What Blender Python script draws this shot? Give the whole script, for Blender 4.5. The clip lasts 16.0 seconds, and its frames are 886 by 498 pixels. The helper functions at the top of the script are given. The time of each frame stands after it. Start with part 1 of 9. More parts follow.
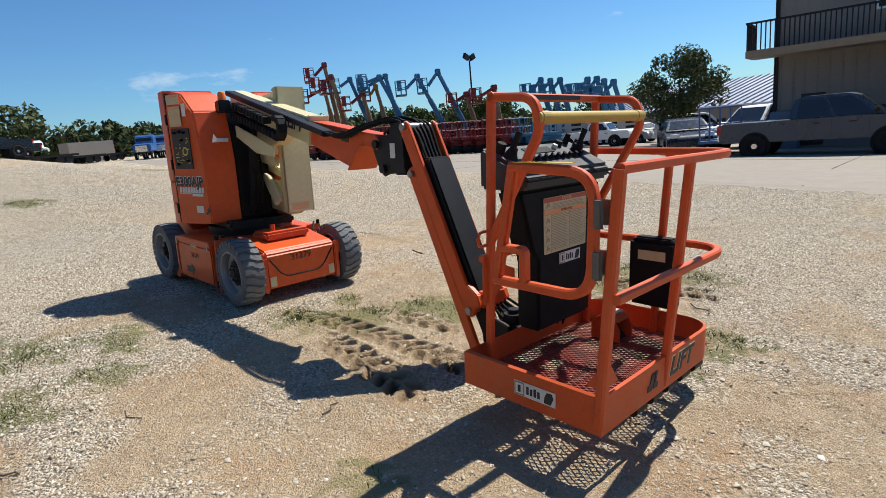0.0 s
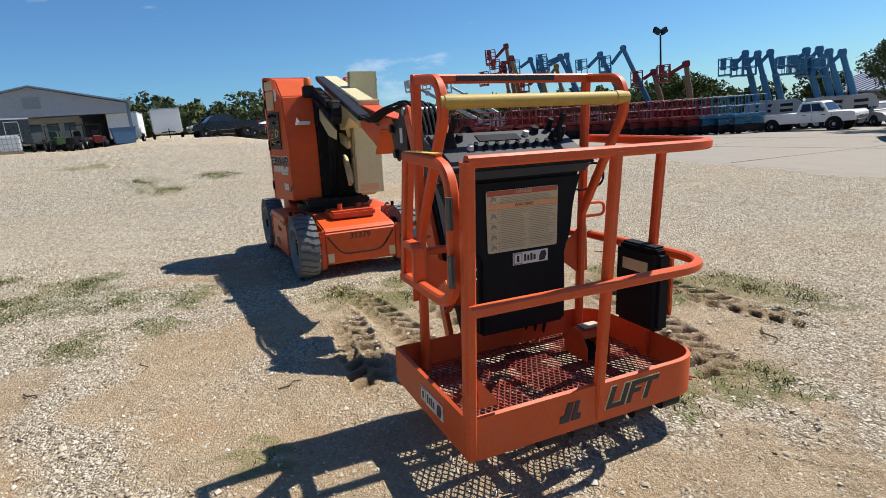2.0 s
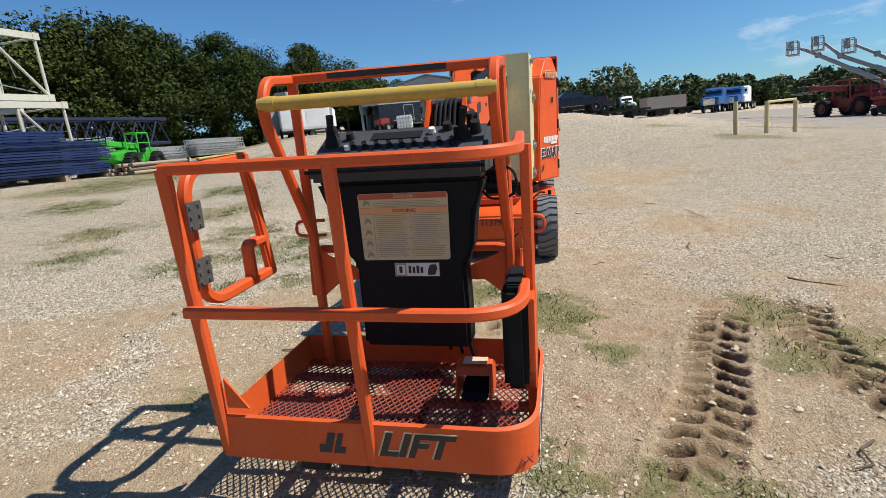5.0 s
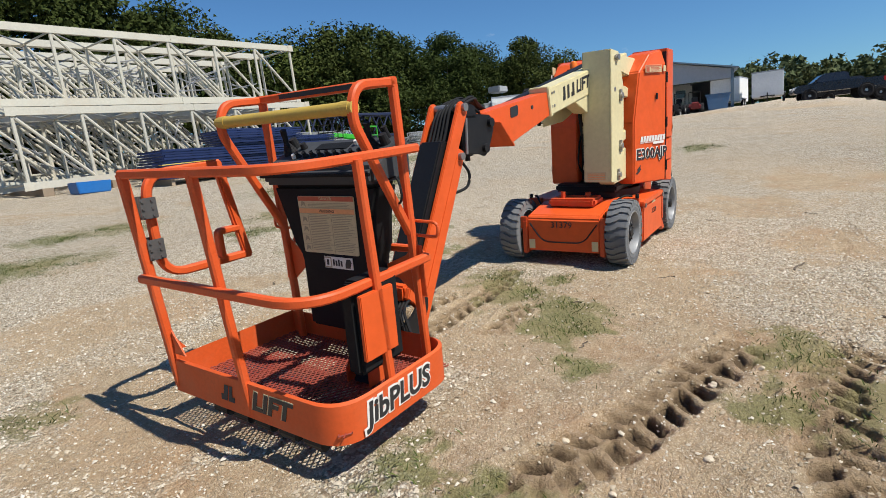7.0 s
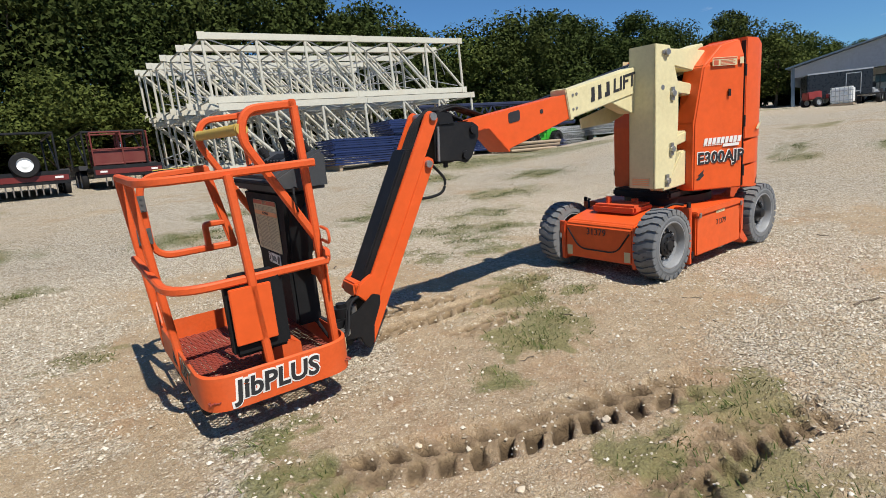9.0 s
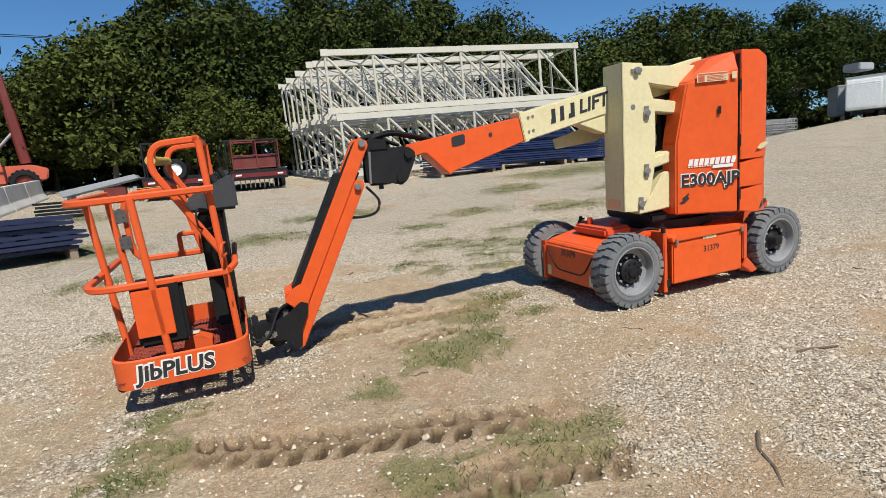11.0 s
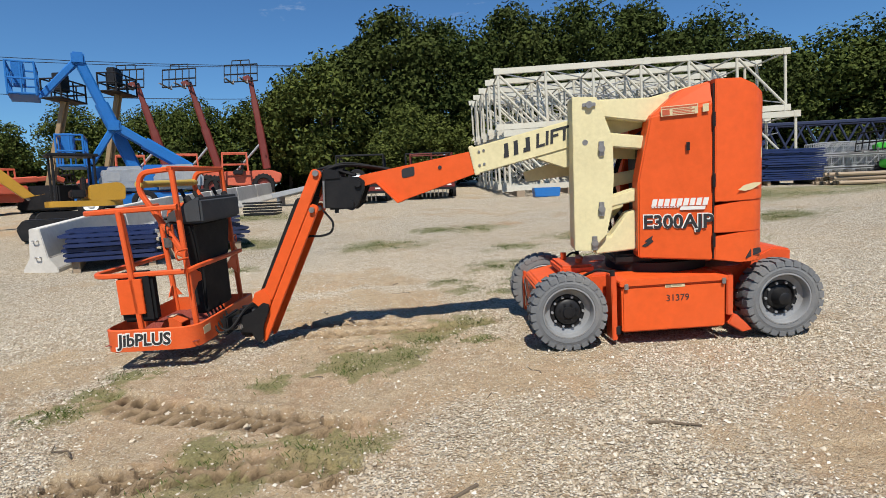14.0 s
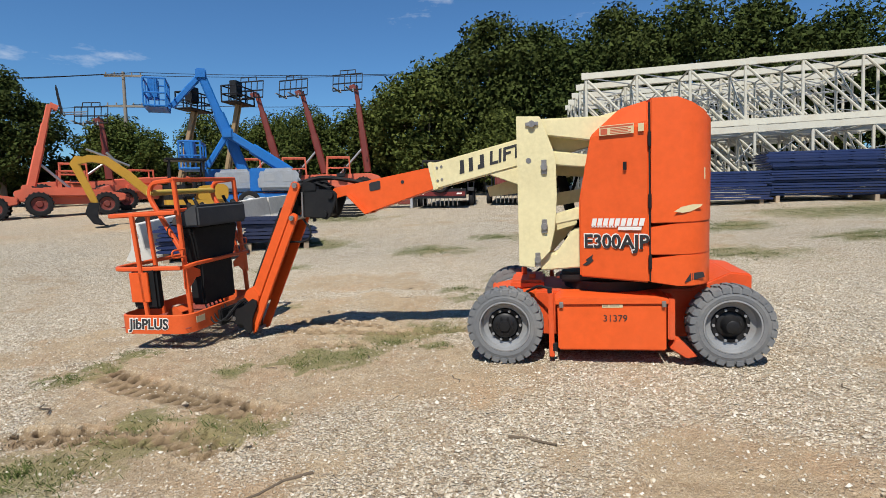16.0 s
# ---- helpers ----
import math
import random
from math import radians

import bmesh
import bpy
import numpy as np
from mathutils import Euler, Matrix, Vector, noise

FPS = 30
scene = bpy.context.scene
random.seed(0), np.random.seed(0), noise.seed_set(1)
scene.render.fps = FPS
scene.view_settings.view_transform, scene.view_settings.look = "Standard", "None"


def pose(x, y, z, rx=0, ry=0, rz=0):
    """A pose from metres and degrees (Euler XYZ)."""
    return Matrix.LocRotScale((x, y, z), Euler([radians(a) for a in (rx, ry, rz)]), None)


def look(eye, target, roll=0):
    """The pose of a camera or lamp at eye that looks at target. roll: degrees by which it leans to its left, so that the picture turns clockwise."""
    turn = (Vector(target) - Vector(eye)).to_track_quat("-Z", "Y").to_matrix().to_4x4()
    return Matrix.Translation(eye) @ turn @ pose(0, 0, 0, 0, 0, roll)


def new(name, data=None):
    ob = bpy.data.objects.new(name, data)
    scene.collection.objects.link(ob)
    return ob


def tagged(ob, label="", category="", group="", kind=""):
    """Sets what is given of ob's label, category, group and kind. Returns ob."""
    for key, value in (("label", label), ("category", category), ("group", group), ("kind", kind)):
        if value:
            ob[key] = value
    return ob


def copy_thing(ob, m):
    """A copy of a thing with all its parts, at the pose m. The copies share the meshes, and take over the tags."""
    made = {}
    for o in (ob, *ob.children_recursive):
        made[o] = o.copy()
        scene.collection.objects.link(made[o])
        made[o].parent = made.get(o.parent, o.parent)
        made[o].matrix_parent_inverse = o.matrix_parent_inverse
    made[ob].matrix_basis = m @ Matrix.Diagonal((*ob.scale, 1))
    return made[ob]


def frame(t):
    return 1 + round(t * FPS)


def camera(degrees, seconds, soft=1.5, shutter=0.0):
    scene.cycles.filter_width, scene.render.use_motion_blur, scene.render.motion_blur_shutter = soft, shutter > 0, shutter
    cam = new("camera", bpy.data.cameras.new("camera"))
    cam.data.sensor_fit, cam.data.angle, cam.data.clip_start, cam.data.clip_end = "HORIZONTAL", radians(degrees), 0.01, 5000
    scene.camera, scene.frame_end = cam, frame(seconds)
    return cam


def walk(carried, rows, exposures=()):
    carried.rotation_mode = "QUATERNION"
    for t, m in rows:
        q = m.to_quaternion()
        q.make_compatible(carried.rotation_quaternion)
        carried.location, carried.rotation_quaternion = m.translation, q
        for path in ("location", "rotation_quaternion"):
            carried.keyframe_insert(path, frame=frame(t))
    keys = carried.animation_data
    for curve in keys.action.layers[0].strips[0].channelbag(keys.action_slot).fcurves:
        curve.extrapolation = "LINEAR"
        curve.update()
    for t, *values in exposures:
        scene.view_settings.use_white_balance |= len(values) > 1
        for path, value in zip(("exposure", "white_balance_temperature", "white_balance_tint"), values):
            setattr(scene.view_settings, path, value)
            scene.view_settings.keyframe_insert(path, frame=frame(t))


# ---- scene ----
# The machine stands on ground that falls away by about three degrees; TILT lays its frame into the level world.
UP = Vector((0.032, 0.043, 1.0)).normalized()
TILT = UP.rotation_difference(Vector((0, 0, 1))).to_matrix().to_4x4()
cam = camera(77.8, 16.0, soft=0.75)
PATH = [
    (0, (-5.53, 2.573, 1.396), (-4.14, 1.202, 0.962), -5.5),
    (0.5, (-5.654, 2.383, 1.38), (-4.165, 1.127, 0.929), -6.2),
    (1, (-5.775, 2.11, 1.37), (-4.186, 0.982, 0.921), -6.3),
    (1.5, (-5.985, 1.834, 1.331), (-4.304, 0.845, 0.887), -6.0),
    (2, (-6.107, 1.52, 1.302), (-4.341, 0.687, 0.867), -5.5),
    (2.5, (-6.176, 1.15, 1.274), (-4.336, 0.494, 0.845), -5.2),
    (3, (-6.294, 0.796, 1.236), (-4.393, 0.339, 0.813), -5.2),
    (3.5, (-6.31, 0.474, 1.217), (-4.371, 0.209, 0.805), -5.4),
    (5.8, (-6.125, -1.168, 1.153), (-4.296, -0.457, 0.767), -6.2),
    (6, (-6.107, -1.324, 1.143), (-4.306, -0.542, 0.76), -6.2),
    (6.5, (-6.033, -1.649, 1.161), (-4.311, -0.7, 0.797), -6.0),
    (7, (-5.889, -1.95, 1.137), (-4.261, -0.841, 0.792), -5.8),
    (7.5, (-5.746, -2.296, 1.13), (-4.226, -1.04, 0.795), -5.7),
    (8, (-5.567, -2.637, 1.139), (-4.164, -1.251, 0.81), -5.5),
    (8.5, (-5.286, -2.873, 1.111), (-4.002, -1.376, 0.781), -5.4),
    (9, (-5.013, -3.101, 1.138), (-3.845, -1.511, 0.808), -5.1),
    (11.5, (-3.509, -4.159, 1.162), (-2.881, -2.279, 0.898), -4.3),
    (12, (-3.181, -4.248, 1.182), (-2.671, -2.331, 0.926), -3.8),
    (12.5, (-2.825, -4.411, 1.17), (-2.442, -2.463, 0.928), -3.2),
    (13, (-2.49, -4.515, 1.186), (-2.238, -2.544, 0.96), -2.8),
    (13.5, (-2.13, -4.603, 1.197), (-2.008, -2.618, 0.989), -2.5),
    (14, (-1.777, -4.743, 1.181), (-1.778, -2.753, 0.987), -2.1),
    (14.5, (-1.432, -4.845, 1.204), (-1.549, -2.857, 1.02), -1.6),
    (15, (-1.104, -4.853, 1.193), (-1.325, -2.873, 1.014), -1.0),
    (15.5, (-0.773, -4.873, 1.207), (-1.089, -2.906, 1.03), -0.6),
    (16, (-0.43, -4.865, 1.238), (-0.838, -2.915, 1.065), -0.8),
]
walk(cam, [(t, look(e, g, r)) for t, e, g, r in PATH], exposures=((0, 0.37), (3.5, 0.36), (6.0, 0.30), (8.5, 0.26), (12, 0.26), (16, 0.25)))

# ---- light ----
SUN_WAY = (TILT.to_3x3() @ Vector((0.02, -0.66, 1.0))).normalized()
world = bpy.data.worlds.new("sky")
scene.world = world
world.use_nodes = True
wn, wl = world.node_tree.nodes, world.node_tree.links
wn.clear()
w_out, w_bg = wn.new("ShaderNodeOutputWorld"), wn.new("ShaderNodeBackground")
w_sky = wn.new("ShaderNodeTexSky")
w_sky.sky_type, w_sky.sun_disc = "NISHITA", False
w_sky.sun_elevation, w_sky.sun_rotation = math.asin(SUN_WAY.z), math.pi
w_sky.air_density, w_sky.dust_density, w_sky.ozone_density = 1.0, 0.15, 3.0
w_bg.inputs["Strength"].default_value = 0.070
# thin fair-weather clouds, low over the horizon
w_co, w_map = wn.new("ShaderNodeTexCoord"), wn.new("ShaderNodeMapping")
w_map.inputs["Scale"].default_value = (3.0, 3.0, 9.0)
w_map.inputs["Location"].default_value = (0.35, 1.7, 0.2)
w_noise = wn.new("ShaderNodeTexNoise")
w_noise.inputs["Scale"].default_value, w_noise.inputs["Detail"].default_value, w_noise.inputs["Roughness"].default_value = 1.1, 7, 0.6
w_ramp = wn.new("ShaderNodeValToRGB")
w_ramp.color_ramp.elements[0].position, w_ramp.color_ramp.elements[1].position = 0.64, 0.84
w_sep, w_band = wn.new("ShaderNodeSeparateXYZ"), wn.new("ShaderNodeMapRange")
w_band.inputs["From Min"].default_value, w_band.inputs["From Max"].default_value = 0.0, 0.10
w_mul, w_mix = wn.new("ShaderNodeMath"), wn.new("ShaderNodeMix")
w_mul.operation, w_mix.data_type = "MULTIPLY", "RGBA"
w_mix.inputs[7].default_value = (10.5, 10.8, 11.3, 1)
wl.new(w_co.outputs["Generated"], w_map.inputs["Vector"])
wl.new(w_map.outputs["Vector"], w_noise.inputs["Vector"])
wl.new(w_noise.outputs["Fac"], w_ramp.inputs["Fac"])
wl.new(w_co.outputs["Generated"], w_sep.inputs["Vector"])
wl.new(w_sep.outputs["Z"], w_band.inputs["Value"])
wl.new(w_ramp.outputs["Color"], w_mul.inputs[0])
wl.new(w_band.outputs["Result"], w_mul.inputs[1])
wl.new(w_mul.outputs["Value"], w_mix.inputs[0])
w_tint = wn.new("ShaderNodeMix")
w_tint.data_type, w_tint.blend_type = "RGBA", "MULTIPLY"
w_tint.inputs[0].default_value, w_tint.inputs[7].default_value = 1.0, (0.60, 0.96, 1.26, 1)
wl.new(w_sky.outputs["Color"], w_tint.inputs[6])
wl.new(w_tint.outputs[2], w_mix.inputs[6])
wl.new(w_mix.outputs[2], w_bg.inputs["Color"])
wl.new(w_bg.outputs["Background"], w_out.inputs["Surface"])
sun = new("sun", bpy.data.lights.new("sun", "SUN"))
sun.data.energy, sun.data.angle, sun.data.color = 5.0, radians(0.53), (1.0, 0.955, 0.875)
sun.matrix_world = look(SUN_WAY * 50, (0, 0, 0))
scene.view_settings.exposure = 0.5

# ---- materials ----
def material(name, colour, rough=0.5, metal=0.0, spots=None, spot_scale=6.0, spot_amount=0.35, bump=0.0, bump_scale=60.0,
             vary=0.12, specular=0.5, coords="Object", flake=None, flake_at=(0.62, 0.68), flake_scale=3.0, stretch=None, per_object=0.0, per_island=0.0):
    """A surface with a fine and a coarse variation, worn spots of a second colour, and relief."""
    m = bpy.data.materials.new(name)
    m.use_nodes = True
    n, l = m.node_tree.nodes, m.node_tree.links
    b = n["Principled BSDF"]
    b.inputs["Metallic"].default_value = metal
    b.inputs["Specular IOR Level"].default_value = specular
    co = n.new("ShaderNodeTexCoord")
    vec = co.outputs[coords]
    if stretch:
        mp = n.new("ShaderNodeMapping")
        mp.inputs["Scale"].default_value = stretch
        l.new(vec, mp.inputs["Vector"])
        vec = mp.outputs["Vector"]

    def noise_at(scale, detail=5.0, roughness=0.6):
        t = n.new("ShaderNodeTexNoise")
        t.inputs["Scale"].default_value, t.inputs["Detail"].default_value, t.inputs["Roughness"].default_value = scale, detail, roughness
        l.new(vec, t.inputs["Vector"])
        return t.outputs["Fac"]

    def ramp(fac, lo, hi):
        r = n.new("ShaderNodeMapRange")
        r.inputs["From Min"].default_value, r.inputs["From Max"].default_value = lo, hi
        l.new(fac, r.inputs["Value"])
        return r.outputs["Result"]

    def mixed(fac, a, c, kind="MIX"):
        x = n.new("ShaderNodeMix")
        x.data_type, x.blend_type = "RGBA", kind
        for at, v in ((0, fac), (6, a), (7, c)):
            if hasattr(v, "is_output"):
                l.new(v, x.inputs[at])
            elif at == 0:
                x.inputs[0].default_value = v
            else:
                x.inputs[at].default_value = (*v, 1)
        return x.outputs[2]

    dark = tuple(c * (1 - vary) for c in colour)
    light = tuple(min(1, c * (1 + vary)) for c in colour)
    fine = noise_at(spot_scale * 9, 3)
    coarse = noise_at(spot_scale)
    col = mixed(ramp(coarse, 0.3, 0.7), dark, light)
    col = mixed(ramp(fine, 0.25, 0.75), col, tuple(min(1, c * 1.16 + 0.002) for c in colour))
    if spots:
        s = n.new("ShaderNodeMath")
        s.operation = "MULTIPLY"
        l.new(ramp(noise_at(spot_scale * 0.45, 8, 0.7), 0.5, 0.75), s.inputs[0])
        s.inputs[1].default_value = spot_amount
        col = mixed(s.outputs[0], col, spots)
    if flake:
        col = mixed(ramp(noise_at(flake_scale, 9, 0.75), *flake_at), col, flake)
    if per_object:
        o = n.new("ShaderNodeObjectInfo")
        col = mixed(ramp(o.outputs["Random"], 0, 1), mixed(per_object, col, (0, 0, 0)), mixed(per_object * 0.25, col, light))
    if per_island:
        g = n.new("ShaderNodeNewGeometry")
        col = mixed(g.outputs["Random Per Island"], mixed(per_island, col, (0, 0, 0)), mixed(per_island * 0.5, col, light))
    l.new(col, b.inputs["Base Color"])
    rr = n.new("ShaderNodeMapRange")
    rr.inputs["To Min"].default_value, rr.inputs["To Max"].default_value = max(0.05, rough - 0.12), min(1, rough + 0.14)
    l.new(coarse, rr.inputs["Value"])
    l.new(rr.outputs["Result"], b.inputs["Roughness"])
    if bump:
        bp = n.new("ShaderNodeBump")
        bp.inputs["Strength"].default_value, bp.inputs["Distance"].default_value = bump, 0.01
        l.new(noise_at(bump_scale, 6), bp.inputs["Height"])
        l.new(bp.outputs["Normal"], b.inputs["Normal"])
    return m


M = {}
M["orange"] = material("orange_paint", (0.62, 0.085, 0.014), 0.42, spots=(0.52, 0.11, 0.035), spot_scale=1.6, spot_amount=0.22, vary=0.035, specular=0.35)
M["rail_orange"] = material("rail_paint", (0.58, 0.082, 0.016), 0.5, spots=(0.55, 0.15, 0.06), spot_scale=9, spot_amount=0.4, vary=0.1, flake=(0.10, 0.05, 0.03), flake_at=(0.70, 0.74), flake_scale=16, specular=0.35)
M["kick_orange"] = material("kickplate_paint", (0.57, 0.085, 0.017), 0.5, spots=(0.50, 0.15, 0.07), spot_scale=6, spot_amount=0.45, vary=0.1, flake=(0.16, 0.07, 0.04), flake_at=(0.69, 0.73), flake_scale=9, specular=0.35)
M["chassis_orange"] = material("chassis_paint", (0.56, 0.072, 0.016), 0.48, spots=(0.42, 0.16, 0.09), spot_scale=5, spot_amount=0.45, vary=0.1, specular=0.35)
M["cream"] = material("cream_paint", (0.60, 0.535, 0.31), 0.45, spots=(0.45, 0.38, 0.21), spot_scale=3, spot_amount=0.3, vary=0.05)
M["black"] = material("black_paint", (0.008, 0.008, 0.009), 0.5, specular=0.3, spots=(0.04, 0.036, 0.032), spot_scale=7, spot_amount=0.35)
M["rubber"] = material("black_rubber", (0.010, 0.010, 0.011), 0.8, specular=0.25, spots=(0.05, 0.045, 0.04), spot_scale=9, spot_amount=0.25)
M["plastic"] = material("console_plastic", (0.007, 0.0075, 0.0085), 0.7, specular=0.2, spots=(0.022, 0.021, 0.02), spot_scale=9, spot_amount=0.25, bump=0.1, bump_scale=400)
M["console_top"] = material("console_top_grey", (0.040, 0.043, 0.047), 0.62, specular=0.3, spots=(0.11, 0.10, 0.095), spot_scale=10, spot_amount=0.35)
M["tyre"] = material("grey_tyre", (0.125, 0.13, 0.135), 0.85, spots=(0.27, 0.25, 0.22), spot_scale=6, spot_amount=0.5, vary=0.15, bump=0.3, bump_scale=90)
M["rim"] = material("grey_rim", (0.25, 0.255, 0.26), 0.5, metal=0.3, spots=(0.22, 0.18, 0.14), spot_scale=9, spot_amount=0.5)
M["steel"] = material("worn_steel", (0.33, 0.32, 0.31), 0.42, metal=0.8, spots=(0.22, 0.15, 0.10), spot_scale=14, spot_amount=0.4)
M["grating"] = material("rusty_red_grating", (0.23, 0.036, 0.020), 0.65, spots=(0.22, 0.11, 0.07), spot_scale=10, spot_amount=0.5)
M["yellow"] = material("faded_yellow_foam", (0.44, 0.30, 0.055), 0.6, spots=(0.30, 0.22, 0.10), spot_scale=10, spot_amount=0.5)
M["paper"] = material("decal_paper", (0.55, 0.46, 0.27), 0.5, spots=(0.42, 0.34, 0.19), spot_scale=14, spot_amount=0.4, vary=0.05)
M["white"] = material("white_vinyl", (0.66, 0.64, 0.60), 0.45, spots=(0.6, 0.55, 0.48), spot_scale=18, spot_amount=0.3, vary=0.04)
M["ink"] = material("black_ink", (0.02, 0.02, 0.022), 0.5)
M["grey_ink"] = material("grey_ink", (0.30, 0.25, 0.16), 0.5)
M["red_ink"] = material("faded_red_ink", (0.45, 0.09, 0.04), 0.5)
M["orange_ink"] = material("faded_orange_ink", (0.72, 0.33, 0.14), 0.5)
M["gold_ink"] = material("yellow_ink", (0.62, 0.47, 0.08), 0.5)
M["amber"] = material("amber_lens", (0.8, 0.16, 0.01), 0.2)
M["dirt_box"] = material("dusty_beige", (0.55, 0.40, 0.27), 0.7, spots=(0.4, 0.2, 0.1), spot_scale=12)


def leaf_material(name, dark, light):
    m = bpy.data.materials.new(name)
    m.use_nodes = True
    n, l = m.node_tree.nodes, m.node_tree.links
    b = n["Principled BSDF"]
    g, o = n.new("ShaderNodeNewGeometry"), n.new("ShaderNodeObjectInfo")
    a, c = n.new("ShaderNodeMix"), n.new("ShaderNodeMix")
    for x in (a, c):
        x.data_type = "RGBA"
    a.inputs[6].default_value, a.inputs[7].default_value = (*dark, 1), (*light, 1)
    l.new(g.outputs["Random Per Island"], a.inputs[0])
    c.inputs[0].default_value = 0.3
    tint = n.new("ShaderNodeMix")
    tint.data_type = "RGBA"
    tint.inputs[6].default_value, tint.inputs[7].default_value = (0.02, 0.03, 0.008, 1), (0.06, 0.06, 0.016, 1)
    l.new(o.outputs["Random"], tint.inputs[0])
    l.new(a.outputs[2], c.inputs[6])
    l.new(tint.outputs[2], c.inputs[7])
    l.new(c.outputs[2], b.inputs["Base Color"])
    b.inputs["Roughness"].default_value = 0.85
    b.inputs["Specular IOR Level"].default_value = 0.08
    b.inputs["Transmission Weight"].default_value = 0.0
    return m


M["leaf"] = leaf_material("oak_leaves", (0.016, 0.027, 0.007), (0.062, 0.085, 0.020))
M["leaf_light"] = leaf_material("light_leaves", (0.032, 0.05, 0.012), (0.11, 0.135, 0.03))
# skyline haze is put into these paler leaves; the park tree shares them
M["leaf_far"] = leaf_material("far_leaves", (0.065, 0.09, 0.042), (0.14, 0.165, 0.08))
M["bark"] = material("bark", (0.13, 0.10, 0.075), 0.9, spots=(0.22, 0.19, 0.15), spot_scale=8, bump=0.6, bump_scale=20)
M["truss"] = material("cream_truss_paint", (0.47, 0.45, 0.375), 0.5, spots=(0.42, 0.30, 0.18), spot_scale=1.6, spot_amount=0.4, vary=0.07)
M["galv"] = material("galvanised_steel", (0.36, 0.37, 0.38), 0.45, metal=0.5, spots=(0.3, 0.26, 0.22), spot_scale=3)
M["blue_frame"] = material("dark_blue_paint", (0.010, 0.022, 0.085), 0.42, spots=(0.03, 0.035, 0.07), spot_scale=2.5, spot_amount=0.6, per_object=0.25)
M["navy"] = material("navy_paint", (0.012, 0.018, 0.05), 0.5)
M["sky_blue"] = material("bright_blue_paint", (0.009, 0.115, 0.36), 0.42, spots=(0.03, 0.11, 0.26), spot_scale=2, spot_amount=0.4)
M["teal"] = material("weathered_blue_paint", (0.04, 0.17, 0.30), 0.5, spots=(0.08, 0.15, 0.2), spot_scale=2, spot_amount=0.4)
M["tan"] = material("dusty_tan_paint", (0.24, 0.165, 0.085), 0.6, spots=(0.16, 0.10, 0.06), spot_scale=1.5, spot_amount=0.5)
M["lift_red"] = material("faded_red_paint", (0.22, 0.022, 0.02), 0.5, spots=(0.28, 0.07, 0.05), spot_scale=2, spot_amount=0.4, per_object=0.2)
M["maroon"] = material("maroon_paint", (0.13, 0.020, 0.014), 0.5, spots=(0.2, 0.08, 0.05), spot_scale=2, spot_amount=0.4)
M["tele_orange"] = material("faded_orange_paint", (0.50, 0.10, 0.05), 0.5, spots=(0.5, 0.2, 0.12), spot_scale=2, spot_amount=0.4)
M["dark_green"] = material("dark_green_paint", (0.03, 0.07, 0.02), 0.5)
M["green"] = material("bright_green_paint", (0.04, 0.34, 0.03), 0.45)
M["digger"] = material("digger_yellow", (0.40, 0.215, 0.018), 0.42, spots=(0.5, 0.3, 0.06), spot_scale=3, spot_amount=0.4)
M["concrete"] = material("cast_concrete", (0.50, 0.48, 0.44), 0.85, spots=(0.30, 0.28, 0.25), spot_scale=1.5, spot_amount=0.6, bump=0.3, bump_scale=30)
M["slab"] = material("yard_concrete", (0.255, 0.222, 0.178), 0.85, spots=(0.30, 0.25, 0.19), spot_scale=0.35, spot_amount=0.6, vary=0.08, bump=0.2, bump_scale=20)
M["pole_grey"] = material("weathered_pole", (0.19, 0.165, 0.135), 0.85, spots=(0.10, 0.085, 0.07), spot_scale=4)
M["wood"] = material("grey_timber", (0.33, 0.25, 0.17), 0.8, spots=(0.2, 0.15, 0.1), spot_scale=5, per_object=0.3)
M["siding"] = material("grey_metal_siding", (0.24, 0.21, 0.18), 0.6, spots=(0.17, 0.15, 0.13), spot_scale=0.8, spot_amount=0.4)
M["shed_metal"] = material("shed_sheet_metal", (0.36, 0.37, 0.39), 0.55, spots=(0.28, 0.27, 0.26), spot_scale=0.5, spot_amount=0.4)
M["shed_trim"] = material("shed_trim_blue_grey", (0.12, 0.17, 0.22), 0.5)
M["roof_metal"] = material("ribbed_roof_metal", (0.50, 0.53, 0.58), 0.4, metal=0.4, spots=(0.4, 0.4, 0.4), spot_scale=0.5)
M["white_paint"] = material("white_body_paint", (0.76, 0.76, 0.74), 0.35, spots=(0.6, 0.58, 0.54), spot_scale=0.9, spot_amount=0.4, vary=0.04)
M["grey_paint"] = material("grey_body_paint", (0.27, 0.28, 0.29), 0.45, spots=(0.36, 0.35, 0.33), spot_scale=0.8, spot_amount=0.4)
M["black_body"] = material("black_body_paint", (0.012, 0.013, 0.016), 0.28, vary=0.05)
M["navy_body"] = material("dark_blue_body_paint", (0.006, 0.009, 0.018), 0.26, vary=0.05)
M["slate_body"] = material("slate_blue_body_paint", (0.045, 0.06, 0.085), 0.28, metal=0.35, spots=(0.10, 0.12, 0.14), spot_scale=1)
M["truck_blue"] = material("blue_truck_paint", (0.03, 0.10, 0.27), 0.35)
M["dumpster"] = material("dumpster_blue", (0.06, 0.13, 0.24), 0.6, spots=(0.16, 0.14, 0.12), spot_scale=2, spot_amount=0.5)
M["red_body"] = material("dark_red_body_paint", (0.12, 0.015, 0.012), 0.35)
M["glass"] = material("dark_window_glass", (0.012, 0.014, 0.017), 0.06, specular=0.8, vary=0.02)
M["lamp_red"] = material("red_lamp_lens", (0.30, 0.01, 0.01), 0.2)
M["chrome"] = material("chrome", (0.6, 0.6, 0.6), 0.18, metal=1.0, vary=0.03)
